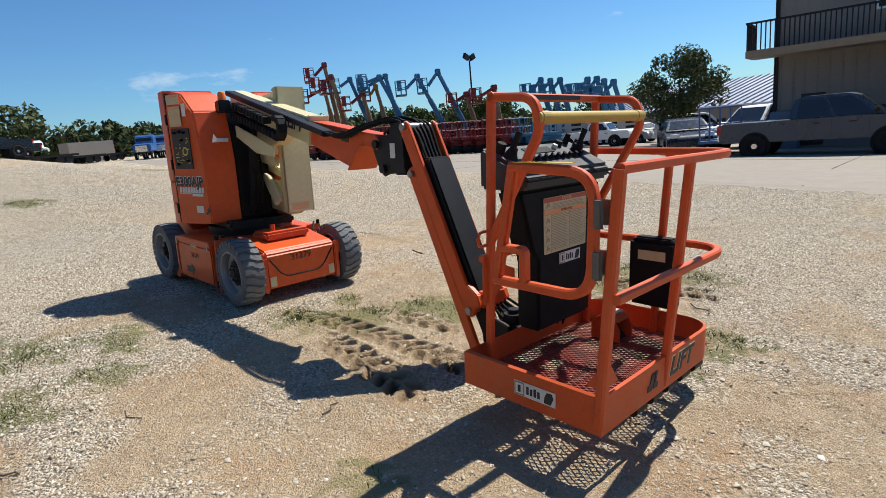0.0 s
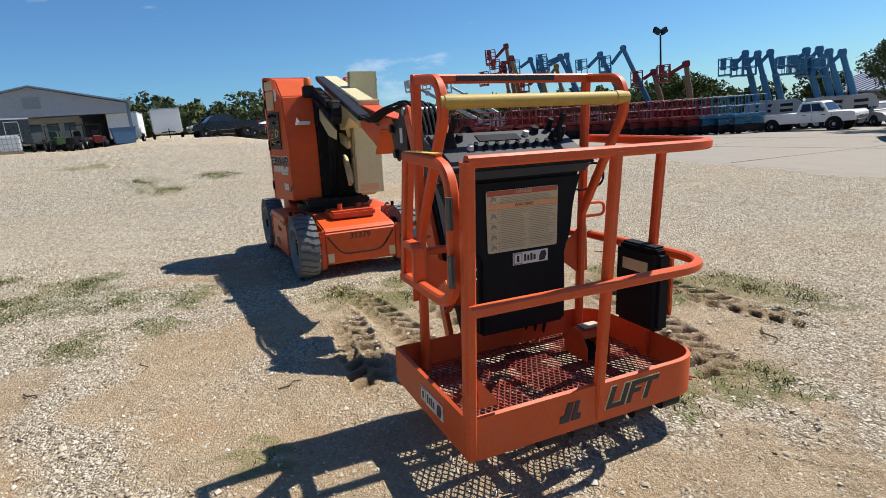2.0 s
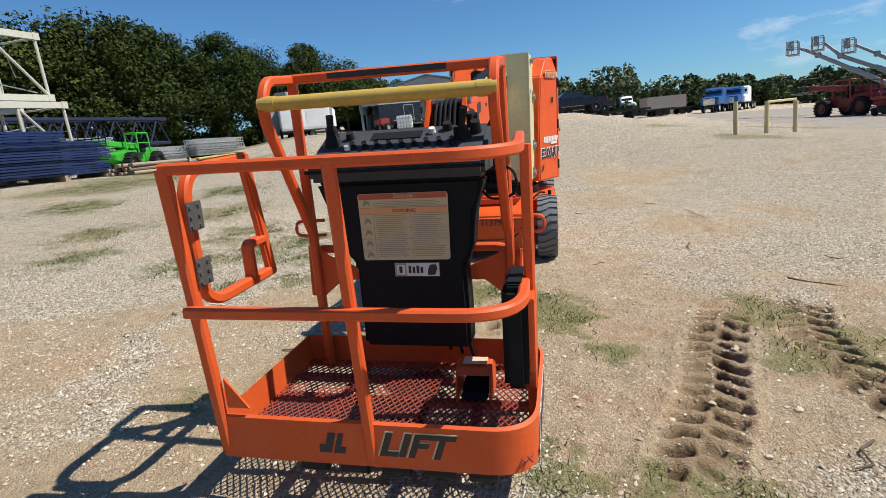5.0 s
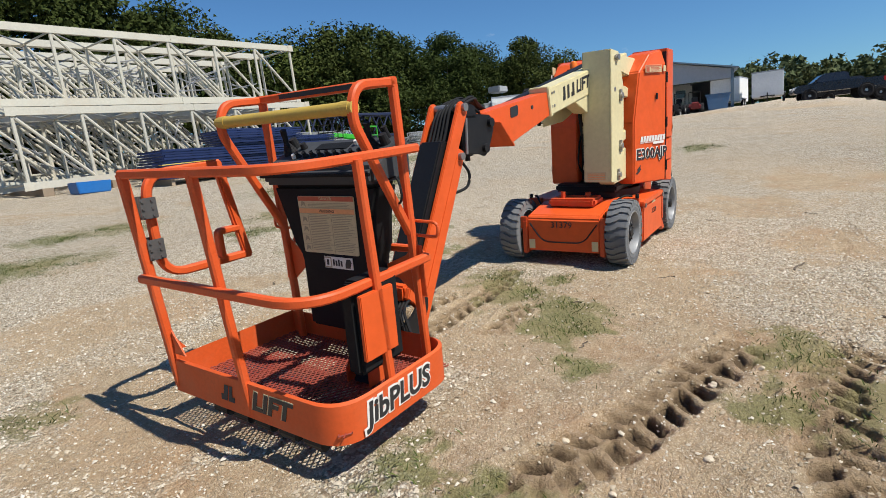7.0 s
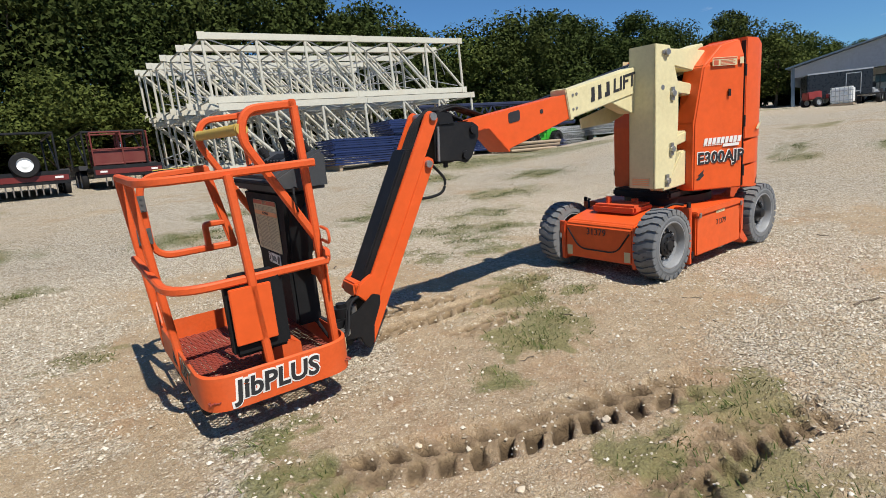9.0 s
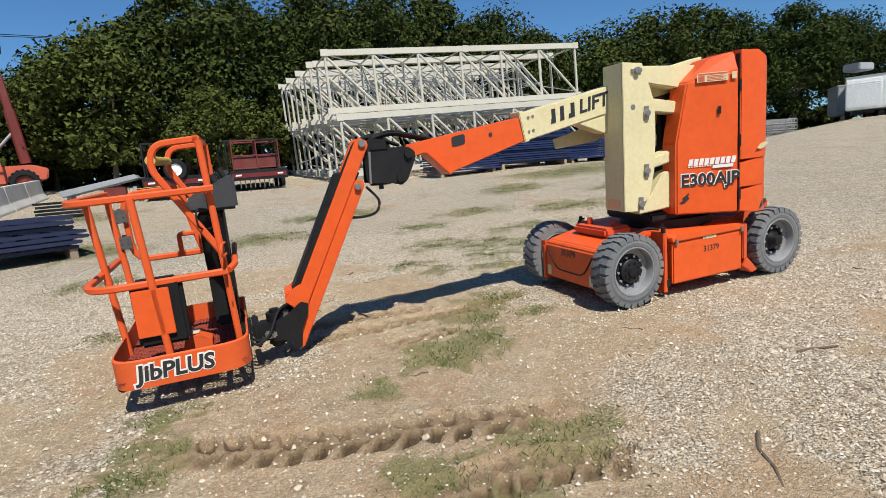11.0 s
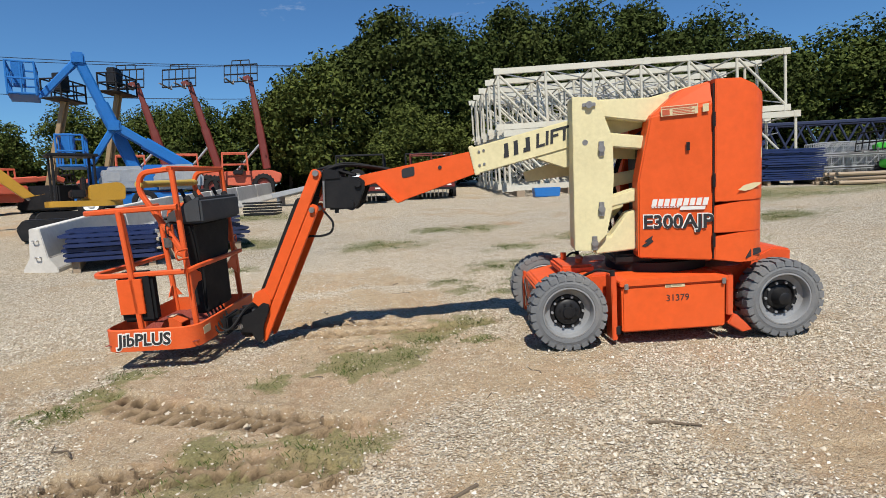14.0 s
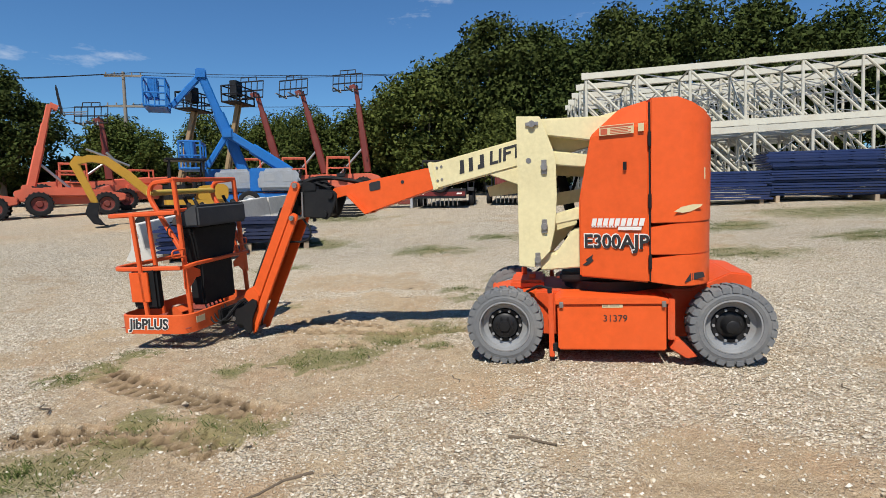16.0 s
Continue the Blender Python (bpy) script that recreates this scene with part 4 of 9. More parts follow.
def hood(s, cy, y_in):
    """One shell: a slanted flank with a chamfered brow, a rear door that curves round, and a closed inner face."""
    def y_out(x):
        return cy + s * min(0.51 + 0.32 * x, 0.60)
    bm = bmesh.new()
    bottom = 0.655
    rows = []
    for x, z in SIDE:
        rows.append([Vector((x, y_in, z)), Vector((x, y_out(x), z))])
    # flank, with a brow that leans in above the chamfer line
    outline = [Vector((-0.19, y_out(-0.19), bottom))]
    verts_out = [bm.verts.new((x, y_out(x) - s * (0.05 if z > 1.8 else (0.0 if z < 1.5 else 0.012)), z)) for x, z in SIDE]
    verts_in = [bm.verts.new((x, y_in, z)) for x, z in SIDE]
    b_out = [bm.verts.new((0.31, y_out(0.31), bottom - 0.01)), bm.verts.new((0.31, y_in, bottom - 0.01))]
    mid_out = bm.verts.new((0.31, y_out(0.31), 1.80))
    fs = [bm.faces.new((verts_out[i], verts_out[i + 1], verts_in[i + 1], verts_in[i])) for i in range(4)]
    fs.append(bm.faces.new((verts_out[0], verts_out[1], verts_out[2], mid_out, b_out[0])))
    fs.append(bm.faces.new((verts_out[2], verts_out[3], verts_out[4], mid_out)))
    fs.append(bm.faces.new(verts_in + [b_out[1]]))
    fs.append(bm.faces.new((verts_out[0], verts_in[0], b_out[1], b_out[0])))
    fs.append(bm.faces.new((verts_in[4], verts_out[4], mid_out, b_out[0], b_out[1])))
    bmesh.ops.recalc_face_normals(bm, faces=fs)
    es = [e for e in bm.edges if not e.is_boundary]
    bmesh.ops.bevel(bm, geom=es, offset=0.012, segments=3, affect="EDGES", clamp_overlap=True)
    hd = part("hood", bm, M["orange"], lift, "orange sheet-steel hood with a model number")
    hd.matrix_local = TT
    # rear door, curved towards the tail
    bm = bmesh.new()
    plan = [(0.322, y_out(0.31))] + [(0.50, cy + s * 0.598), (0.60, cy + s * 0.575), (0.68, cy + s * 0.51), (0.735, cy + s * 0.40), (0.75, cy + s * 0.27)]
    for z0, z1, grow in ((0.62, 0.85, 0.0), (0.85, 1.08, 0.0), (1.08, 1.96, 0.004)):
        lower = [bm.verts.new((x + grow, y + s * grow, z0 + (0.03 if (z0 < 0.7 and i == 0) else 0))) for i, (x, y) in enumerate(plan)]
        upper = [bm.verts.new((x + grow, y + s * grow, z1 - (0.05 * max(0, i - 1) if z1 > 1.9 else (0.03 * (i == 0))))) for i, (x, y) in enumerate(plan)]
        il = [bm.verts.new((x - 0.05, y_in, z0)) for x, y in (plan[0], plan[-1])]
        iu = [bm.verts.new((x - 0.05, y_in, z1 - (0.2 if (z1 > 1.9 and k) else 0))) for k, (x, y) in enumerate((plan[0], plan[-1]))]
        f = [bm.faces.new((lower[i], lower[i + 1], upper[i + 1], upper[i])) for i in range(len(plan) - 1)]
        f.append(bm.faces.new(lower + il[::-1]))
        f.append(bm.faces.new(upper + iu[::-1]))
        f.append(bm.faces.new((lower[0], upper[0], iu[0], il[0])))
        f.append(bm.faces.new((lower[-1], upper[-1], iu[1], il[1])))
        f.append(bm.faces.new((il[0], il[1], iu[1], iu[0])))
        bmesh.ops.recalc_face_normals(bm, faces=f)
    bmesh.ops.bevel(bm, geom=list(bm.edges), offset=0.006, segments=2, affect="EDGES", clamp_overlap=True)
    door = part("rear_hood", bm, M["orange"], lift, "curved orange rear hood with scraped paint", smooth=True)
    for piece in PIECES:
        piece.matrix_local = TT
    bm = bmesh.new()
    for z in (1.68, 1.24, 0.80):
        rod(bm, (0.316, y_out(0.31) + s * 0.004, z - 0.05), (0.316, y_out(0.31) + s * 0.004, z + 0.05), 0.012, seg=8)
    box(bm, (0.312, y_out(0.31) - s * 0.04, 0.66), (0.321, y_out(0.31) - s * 0.001, 1.93))
    part("hinge", bm, M["black"], hd)
    bm = bmesh.new()
    xx = 0.15
    fm = face((xx, y_out(xx) + s * 0.004, 1.50), (-s, -0.32 * 1 if s < 0 else -0.32, 0) if s > 0 else (1, -0.32, 0), (0, 0, 1))
    slip(bm, fm, -0.012, -0.03, 0.012, 0.03, -0.004, 0.004)
    part("handle", bm, M["black"], hd)
    return hd, door, y_out


hood_n, door_n, yo_n = hood(-1, -0.03, -0.30)
hood_f, door_f, yo_f = hood(1, -0.03, 0.12)


def flank(s, yo, x, z, lift_off=0.0015):
    """A frame on the slanted flank of a hood at (x, z)."""
    r = (1, -0.32, 0) if s < 0 else (-1, -0.32, 0)
    return face((x, yo(x) + s * lift_off, z), r, (0, 0, 1))


for s, hd, yo in ((-1, hood_n, yo_n), (1, hood_f, yo_f)):
    cx = 0.075 if s < 0 else 0.03
    fm = flank(s, yo, cx if s < 0 else 0.075, 0.945 if s < 0 else 1.075)
    ts = 0.142 if s < 0 else 0.128
    lettering("model_number_edge", "E300AJP", ts, fm, M["white"], hd, "white outline of the model number", 0.001, 0.0, 0.008, 1.0)
    lettering("model_number", "E300AJP", ts, fm @ Matrix.Translation((0.004, -0.004, 0.002)), M["ink"], hd, "bold black model number", 0.001, 0.0, 0.004, 1.0)
    # dealer's mark: slanted white bars, with a hatched stripe and a short bar under it
    fm = flank(s, yo, cx + 0.02, 1.065 if s < 0 else 0.965)
    bm = bmesh.new()
    for k in range(9):
        x0 = -0.20 + k * 0.044
        plate(bm, [(x0, 0.0), (x0 + 0.034, 0.0), (x0 + 0.046, 0.055), (x0 + 0.012, 0.055)], 0, 0.002, "xy", m=fm)
        plate(bm, [(x0 * 0.5 - 0.10, -0.012), (x0 * 0.5 - 0.085, -0.012), (x0 * 0.5 - 0.08, -0.004), (x0 * 0.5 - 0.095, -0.004)], 0, 0.002, "xy", m=fm)
    plate(bm, [(0.0, -0.032), (0.17, -0.032), (0.175, -0.006), (0.006, -0.006)], 0, 0.002, "xy", m=fm)
    part("dealer_mark", bm, M["white"], hd, "white dealer mark in slanted bars")
    fm = flank(s, yo, -0.13 if s < 0 else -0.155, 0.80)
    bm = bmesh.new()
    plate(bm, [(-0.04, -0.04), (0.0, -0.01), (-0.015, 0.0), (0.045, 0.045), (0.035, 0.01), (0.05, 0.0), (0.01, -0.035), (-0.01, -0.045)], 0, 0.002, "xy", m=fm)
    part("mark", bm, M["ink"], hd, "black direction mark")
# label high on the near hood
fm = flank(-1, yo_n, 0.10, 1.765, 0.004)
bm = bmesh.new()
slip(bm, fm, -0.13, -0.035, 0.12, 0.035)
slip(bm, fm, 0.15, -0.028, 0.19, 0.028)
dec = part("decal", bm, M["paper"], hood_n)
bm = bmesh.new()
slip(bm, fm, -0.125, 0.018, 0.115, 0.030, 0.003, 0.004)
slip(bm, fm, -0.12, -0.03, -0.07, 0.012, 0.003, 0.004)
for k in range(4):
    slip(bm, fm, -0.05, -0.028 + k * 0.011, 0.10 - 0.02 * (k % 2), -0.022 + k * 0.011, 0.003, 0.004)
part("print", bm, M["red_ink"], dec)
# worn patch on the rear door and grip recess
bm = bmesh.new()
fm = face((0.57, -0.6215, 1.17), (1, 0.35, 0), (0, 0, 1))
plate(bm, [(-0.10, -0.008), (-0.04, -0.02), (0.02, -0.012), (0.09, 0.018), (0.10, 0.034), (0.03, 0.036), (-0.05, 0.022)], 0, 0.002, "xy", m=fm)
part("scraped_patch", bm, M["paper"], door_n, "scraped patch showing pale undercoat")
# black plate on the door: the recess's shade is painted, not hollowed
bm = bmesh.new()
fm = face((0.63, -0.583, 0.68), (1, 0.5, 0), (0, 0, 1))
plate(bm, [(-0.09, -0.03), (0.06, 0.0), (0.05, 0.035), (-0.05, 0.035)], -0.02, 0.004, "xy", m=fm)
part("grip_recess", bm, M["ink"], door_n)
bm = bmesh.new()
fm = face((0.665, -0.553, 1.42), (1, 0.8, 0), (0, 0, 1))
slip(bm, fm, -0.03, -0.04, 0.03, 0.04)
part("decal", bm, M["paper"], door_n)
# ground control panel and labels on the far hood
fm = flank(1, yo_f, 0.09, 1.40, 0.002)
bm = bmesh.new()
slip(bm, fm, -0.16, -0.20, 0.12, 0.19, -0.002, 0.006)
gp = part("control_panel", bm, M["ink"], hood_f, "black ground control panel with yellow markings")
rp = random.Random(4)
bm = bmesh.new()
for k in range(26):
    px, py = rp.uniform(-0.13, 0.09), rp.uniform(-0.17, 0.10)
    slip(bm, fm, px, py, px + rp.uniform(0.008, 0.03), py + rp.uniform(0.006, 0.012), 0.006, 0.0075)
for k in range(20):
    a = 2 * math.pi * k / 20
    slip(bm, fm, 0.03 + 0.035 * math.cos(a) - 0.006, -0.03 + 0.035 * math.sin(a) - 0.006, 0.03 + 0.035 * math.cos(a) + 0.006, -0.03 + 0.035 * math.sin(a) + 0.006, 0.006, 0.0078)
part("markings", bm, M["gold_ink"], gp)
bm = bmesh.new()
for px, py in ((-0.10, 0.15), (-0.02, 0.16), (0.05, 0.15), (-0.09, -0.15), (0.07, -0.12), (0.0, 0.08)):
    rod(bm, fm @ Vector((px, py, 0.0)), fm @ Vector((px, py, 0.028)), 0.014, seg=10)
part("knob", bm, M["plastic"], gp)
bm = bmesh.new()
slip(bm, fm, -0.18, 0.42, 0.02, 0.51)
slip(bm, fm, -0.17, 0.21, 0.02, 0.40)
dec = part("decal", bm, M["paper"], hood_f)
bm = bmesh.new()
for z0 in (0.485, 0.375, 0.31):
    slip(bm, fm, -0.165, z0, 0.01, z0 + 0.015, 0.003, 0.004)
for k in range(9):
    slip(bm, fm, -0.15, 0.225 + k * 0.018, 0.0 - 0.03 * (k % 3), 0.231 + k * 0.018, 0.003, 0.004)
part("print", bm, M["orange_ink"], dec)
bm = bmesh.new()
slip(bm, fm, 0.05, 0.30, 0.105, 0.42)
slip(bm, fm, 0.09, -0.63, 0.20, -0.56)
part("decal", bm, M["white"], hood_f)
fm2 = face((-0.19 - 0.003, 0.28, 1.62), (0, -1, 0), (0.2, 0, 1))
bm = bmesh.new()
plate(bm, [(-0.06, -0.03), (0.09, -0.03), (0.10, 0.005), (-0.01, 0.008), (-0.035, 0.05), (-0.05, 0.0)], 0.02, 0.023, "xy", m=fm2 @ Matrix.Translation((0, -0.15, -0.005)))
part("decal", bm, M["white"], hood_f)
# amber beacon on a black bracket
bm = bmesh.new()
box(bm, (-0.20, 0.10, 1.72), (-0.08, 0.22, 1.84), 0.012)
bk = part("beacon_bracket", bm, M["black"], lift)
bk.matrix_local = TT
bm = bmesh.new()
lathe(bm, [(0.0, 1.925), (0.025, 1.92), (0.036, 1.905), (0.04, 1.84), (0.0, 1.84)], 20, Matrix.Translation((-0.13, 0.16, 0)), "z")
part("beacon", bm, M["amber"], bk, "amber beacon lens", smooth=True)

# cream upright with its links
bm = bmesh.new()
plate(bm, [(-0.652, 1.934), (-0.47, 1.92), (-0.42, 1.79), (-0.355, 1.60), (-0.355, 1.30), (-0.375, 1.05), (-0.42, 0.86), (-0.54, 0.735), (-0.668, 0.745)], -0.445, -0.43, bevel=0.004)
plate(bm, [(-0.652, 1.934), (-0.62, 1.934), (-0.635, 0.745), (-0.668, 0.745)], -0.43, -0.17, bevel=0.004)
plate(bm, [(-0.652, 1.934), (-0.56, 1.93), (-0.56, 0.745), (-0.668, 0.745)], -0.185, -0.17, bevel=0.004)
plate(bm, [(-0.64, 1.928), (-0.50, 1.92), (-0.50, 1.90), (-0.64, 1.905)], -0.43, -0.18, bevel=0.003)
tower = part("upright", bm, M["cream"], lift, "cream folded-steel upright of the lower arm")
tower.matrix_local = TT
bm = bmesh.new()
for x, z, w in ((-0.53, 1.865, 0.05), (-0.445, 1.53, 0.02), (-0.455, 1.065, 0.02), (-0.515, 0.80, 0.02)):
    rod(bm, (x, -0.475, z), (x, -0.43, z), 0.026, seg=12)
    box(bm, (x - w, -0.462, z - 0.055 if w < 0.03 else z - 0.014), (x + w, -0.446, z + 0.055 if w < 0.03 else z + 0.014), 0.003)
rod(bm, (-0.565, -0.447, 1.585), (-0.565, -0.44, 1.585), 0.022, seg=12)
part("pin", bm, M["steel"], tower, "greasy steel pins and keepers")
bm = bmesh.new()
slip(bm, face((-0.6655, -0.30, 0.80), (0, -1, 0), (-0.01, 0, 1)), -0.10, -0.035, 0.09, 0.04)
dec = part("decal", bm, M["paper"], tower)
bm = bmesh.new()
for k in range(4):
    slip(bm, face((-0.6655, -0.30, 0.80), (0, -1, 0), (-0.01, 0, 1)), -0.09, -0.028 + k * 0.016, 0.08, -0.02 + k * 0.016, 0.003, 0.004)
part("print", bm, M["orange_ink"], dec)
for pts, y0, y1, nm in (([(-0.50, 1.905), (0.10, 1.885), (0.10, 1.72), (-0.10, 1.71), (-0.43, 1.77)], -0.40, -0.25, "upper_link"),
                        ([(-0.44, 1.66), (0.05, 1.58), (0.05, 1.48), (-0.42, 1.545)], -0.40, -0.25, "tension_link"),
                        ([(-0.46, 1.13), (0.05, 1.27), (0.05, 1.15), (-0.42, 1.06)], -0.40, -0.25, "tension_link"),
                        ([(-0.54, 0.86), (-0.38, 0.84), (-0.25, 1.02), (0.0, 1.08), (0.05, 0.74), (-0.50, 0.70)], -0.40, -0.25, "lower_link")):
    bm = bmesh.new()
    plate(bm, pts, y0, y1, bevel=0.01)
    ob = part(nm, bm, M["cream"], lift)
    ob.matrix_local = TT
bm = bmesh.new()
plate(bm, [(-0.12, 0.68), (-0.12, 1.60), (0.20, 1.80), (0.55, 1.7), (0.60, 0.66)], -0.24, 0.11, bevel=0.02)
ob = part("turret_frame", bm, M["black"], lift, "black turret frame behind the hoods")
ob.matrix_local = TT
bm = bmesh.new()
rod(bm, (-0.20, -0.02, 0.82), (-0.36, -0.02, 1.45), 0.045, seg=14)
rod(bm, (-0.36, -0.02, 1.45), (-0.42, -0.02, 1.66), 0.028, seg=10)
ob = part("lift_cylinder", bm, M["rubber"], lift, smooth=True)
ob.matrix_local = TT

for pts, nm in (([(-0.60, 1.50), (-0.38, 1.60), (-0.02, 1.52), (-0.02, 1.42), (-0.40, 1.46), (-0.58, 1.30)], "tension_link"),
                ([(-0.58, 1.27), (-0.50, 1.30), (-0.02, 1.36), (-0.02, 1.26), (-0.50, 1.19), (-0.58, 1.20)], "tension_link"),
                ([(-0.60, 0.86), (-0.45, 0.80), (-0.22, 1.06), (-0.25, 1.12), (-0.34, 1.10), (-0.52, 0.98)], "lower_link")):
    bm = bmesh.new()
    plate(bm, pts, -0.16, -0.125, bevel=0.006)
    ob = part(nm, bm, M["cream"], lift)
    ob.matrix_local = TT
for k in range(3):
    bm = bmesh.new()
    yy = -0.08 + k * 0.05
    sweep(bm, rounded([(-0.16, yy, 0.72), (-0.30 - 0.03 * k, yy + 0.02, 0.80 + 0.04 * k), (-0.34, yy, 1.1), (-0.22, yy - 0.02, 1.45), (-0.16, yy, 1.60)], 0.12), 0.02, seg=6)
    ob = part("hose", bm, M["rubber"], lift, smooth=True)
    ob.matrix_local = TT

# main boom: cream outer section, orange fly section
def on_boom(x, up=0.0):
    return 1.508 + 0.202 * (x + 1.45) + up


BY0, BY1 = -0.235, -0.075
bm = bmesh.new()
plate(bm, [(-1.455, 1.615), (0.30, 1.972), (0.30, 1.76), (-1.41, 1.398)], BY0, BY1, bevel=0.008)
plate(bm, [(-0.95, 1.50), (-0.52, 1.60), (-0.42, 1.50), (-0.42, 1.38), (-0.70, 1.40)], BY0 + 0.01, BY1 - 0.01, bevel=0.006)
boom = part("boom", bm, M["cream"], lift, "cream outer boom section with dark lettering")
boom.matrix_local = TT
bm = bmesh.new()
plate(bm, [(-1.475, 1.628), (-1.435, 1.636), (-1.39, 1.394), (-1.43, 1.386)], BY0 - 0.012, BY1 + 0.012, bevel=0.006)
part("collar", bm, M["cream"], boom)
bm = bmesh.new()
for k in range(4):
    x = -1.39 if k < 2 else -1.35
    z = on_boom(x, 0.06 if k % 2 else -0.05)
    rod(bm, (x, BY0 - 0.006, z), (x, BY0, z), 0.011, seg=8)
part("bolt", bm, M["steel"], boom)
way = Vector((1, 0, 0.202)).normalized()
for s, yy in ((-1, BY0 - 0.001), (1, BY1 + 0.001)):
    fm = face((-0.88 if s < 0 else -1.0, yy, on_boom(-0.88 if s < 0 else -1.0, 0.01)), way * -s, (0, 0, 1)) if s > 0 else face((-0.965, yy, on_boom(-0.965, 0.01)), way, (0, 0, 1))
    bm = bmesh.new()
    # maker's mark as three plain slanted shapes
    for x0, x1 in ((-0.24, -0.175), (-0.155, -0.095), (-0.075, 0.005)):
        plate(bm, [(x0, -0.055), (x1 - 0.02, -0.055), (x1, 0.055), (x1 - 0.035, 0.055), (x1 - 0.05, -0.02), (x0 + 0.01, -0.02)], 0, 0.003, "xy", m=fm)
    part("maker_mark", bm, M["ink"], boom, "dark maker mark in plain shapes")
    lettering("lettering", "LIFT", 0.15, fm @ Matrix.Translation((0.17, 0, 0)), M["ink"], boom, "dark slanted lettering", 0.002, 0.25, 0.004, 1.05)
bm = bmesh.new()
plate(bm, [(-1.43, 1.592), (-2.40, 1.455), (-2.44, 1.42), (-2.42, 1.35), (-2.265, 1.384), (-2.09, 1.20), (-2.03, 1.225), (-1.43, 1.40)], BY0 + 0.005, BY0 + 0.02, bevel=0.004)
plate(bm, [(-1.43, 1.592), (-2.40, 1.455), (-2.44, 1.42), (-2.42, 1.35), (-2.265, 1.384), (-2.09, 1.20), (-2.03, 1.225), (-1.43, 1.40)], BY1 - 0.02, BY1 - 0.005, bevel=0.004)
plate(bm, [(-1.43, 1.592), (-2.40, 1.455), (-2.40, 1.443), (-1.43, 1.58)], BY0 + 0.01, BY1 - 0.01, bevel=0.002)
plate(bm, [(-1.43, 1.40), (-2.03, 1.225), (-2.03, 1.238), (-1.43, 1.413)], BY0 + 0.01, BY1 - 0.01, bevel=0.002)
plate(bm, [(-2.265, 1.384), (-2.09, 1.20), (-2.075, 1.21), (-2.25, 1.39)], BY0 - 0.045, BY1 + 0.045, bevel=0.004)
fly = part("fly_boom", bm, M["orange"], lift, "orange inner boom section with a slot")
fly.matrix_local = TT
# slot and hole are black plates; their shaded insides are painted on
bm = bmesh.new()
for yy, s in ((BY0 + 0.0035, -1), (BY1 - 0.0035, 1)):
    plate(bm, rounded([(-2.045, 1.405), (-1.935, 1.422), (-1.935, 1.50), (-2.045, 1.482)], 0.02, 3, True), yy - 0.002, yy + 0.002)
    rod(bm, (-1.72, yy - 0.004, 1.475), (-1.72, yy + 0.004, 1.475), 0.016, seg=10)
part("slot", bm, M["ink"], fly)

# hose tray and cable chain along the far flank of the boom
bm = bmesh.new()
plate(bm, [(-1.86, 1.50), (0.12, 1.955), (0.12, 1.905), (-1.86, 1.455)], BY1 + 0.01, BY1 + 0.11, bevel=0.006)
tray = part("hose_tray", bm, M["black"], lift, "black hose tray along the boom")
tray.matrix_local = TT
bm = bmesh.new()
for row, (x0, z0, x1, z1) in enumerate(((-1.20, 1.47, -0.20, 1.70), (-0.95, 1.62, -0.28, 1.78))):
    n = 16 if row == 0 else 11
    for k in range(n):
        t = k / (n - 1)
        x, z = x0 + (x1 - x0) * t, z0 + (z1 - z0) * t
        box(bm, (-0.024, BY1 + 0.12, -0.03), (0.024, BY1 + 0.20, 0.03), 0.006, Matrix.Translation((x, 0, z)) @ Matrix.Rotation(radians(-12), 4, "Y"))
for k in range(7):
    a = radians(-100 + k * 32)
    box(bm, (-0.024, BY1 + 0.12, -0.03), (0.024, BY1 + 0.20, 0.03), 0.006, Matrix.Translation((-1.18 - 0.075 * math.cos(a), 0, 1.545 + 0.08 * math.sin(a))) @ Matrix.Rotation(a, 4, "Y"))
ob = part("cable_chain", bm, M["rubber"], tray)
bm = bmesh.new()
plate(bm, [(-1.02, 1.385), (-0.15, 1.60), (-0.15, 1.49), (-0.62, 1.33), (-1.0, 1.30)], BY1 + 0.13, BY1 + 0.145, bevel=0.003)
part("chain_bracket", bm, M["cream"], tray, "cream cable-chain bracket")
bm = bmesh.new()
for k in range(7):
    yy = -0.05 + 0.014 * k - 0.05
    rk = random.Random(k)
    sweep(bm, rounded([(-1.78, BY1 + 0.03 + 0.012 * k, 1.50), (-2.05, BY1 + 0.02 + 0.01 * k, 1.44 + rk.uniform(-.02, .02)), (-2.30, BY1 + 0.015 * (k - 3), 1.50 + rk.uniform(0, .03)),
                       (-2.55, -0.2 + 0.025 * (k - 3), 1.56 + rk.uniform(-.02, .03)), (-2.74, -0.2 + 0.024 * (k - 3), 1.50), (-2.84, -0.2 + 0.024 * (k - 3), 1.25)], 0.12), 0.02, seg=6)
part("hose", bm, M["rubber"], lift, "black hydraulic hose", smooth=True)
for piece in PIECES:
    piece.matrix_local = TT

bm = bmesh.new()
sweep(bm, rounded([(-2.745, -0.25, 1.18), (-2.70, -0.26, 1.13), (-2.655, -0.27, 1.07), (-2.68, -0.27, 0.985), (-2.78, -0.26, 0.96), (-2.89, -0.24, 0.966), (-2.98, -0.2, 0.95)], 0.07), 0.02, seg=8)
ob = part("hose", bm, M["rubber"], lift, "looped black hose under the jib", smooth=True)
ob.matrix_local = TT
bm = bmesh.new()
rod(bm, (-2.70, -0.30, 1.43), (-2.715, -0.30, 1.20), 0.010, seg=8)
ob = part("grease_pipe", bm, M["steel"], lift, smooth=True)
ob.matrix_local = TT

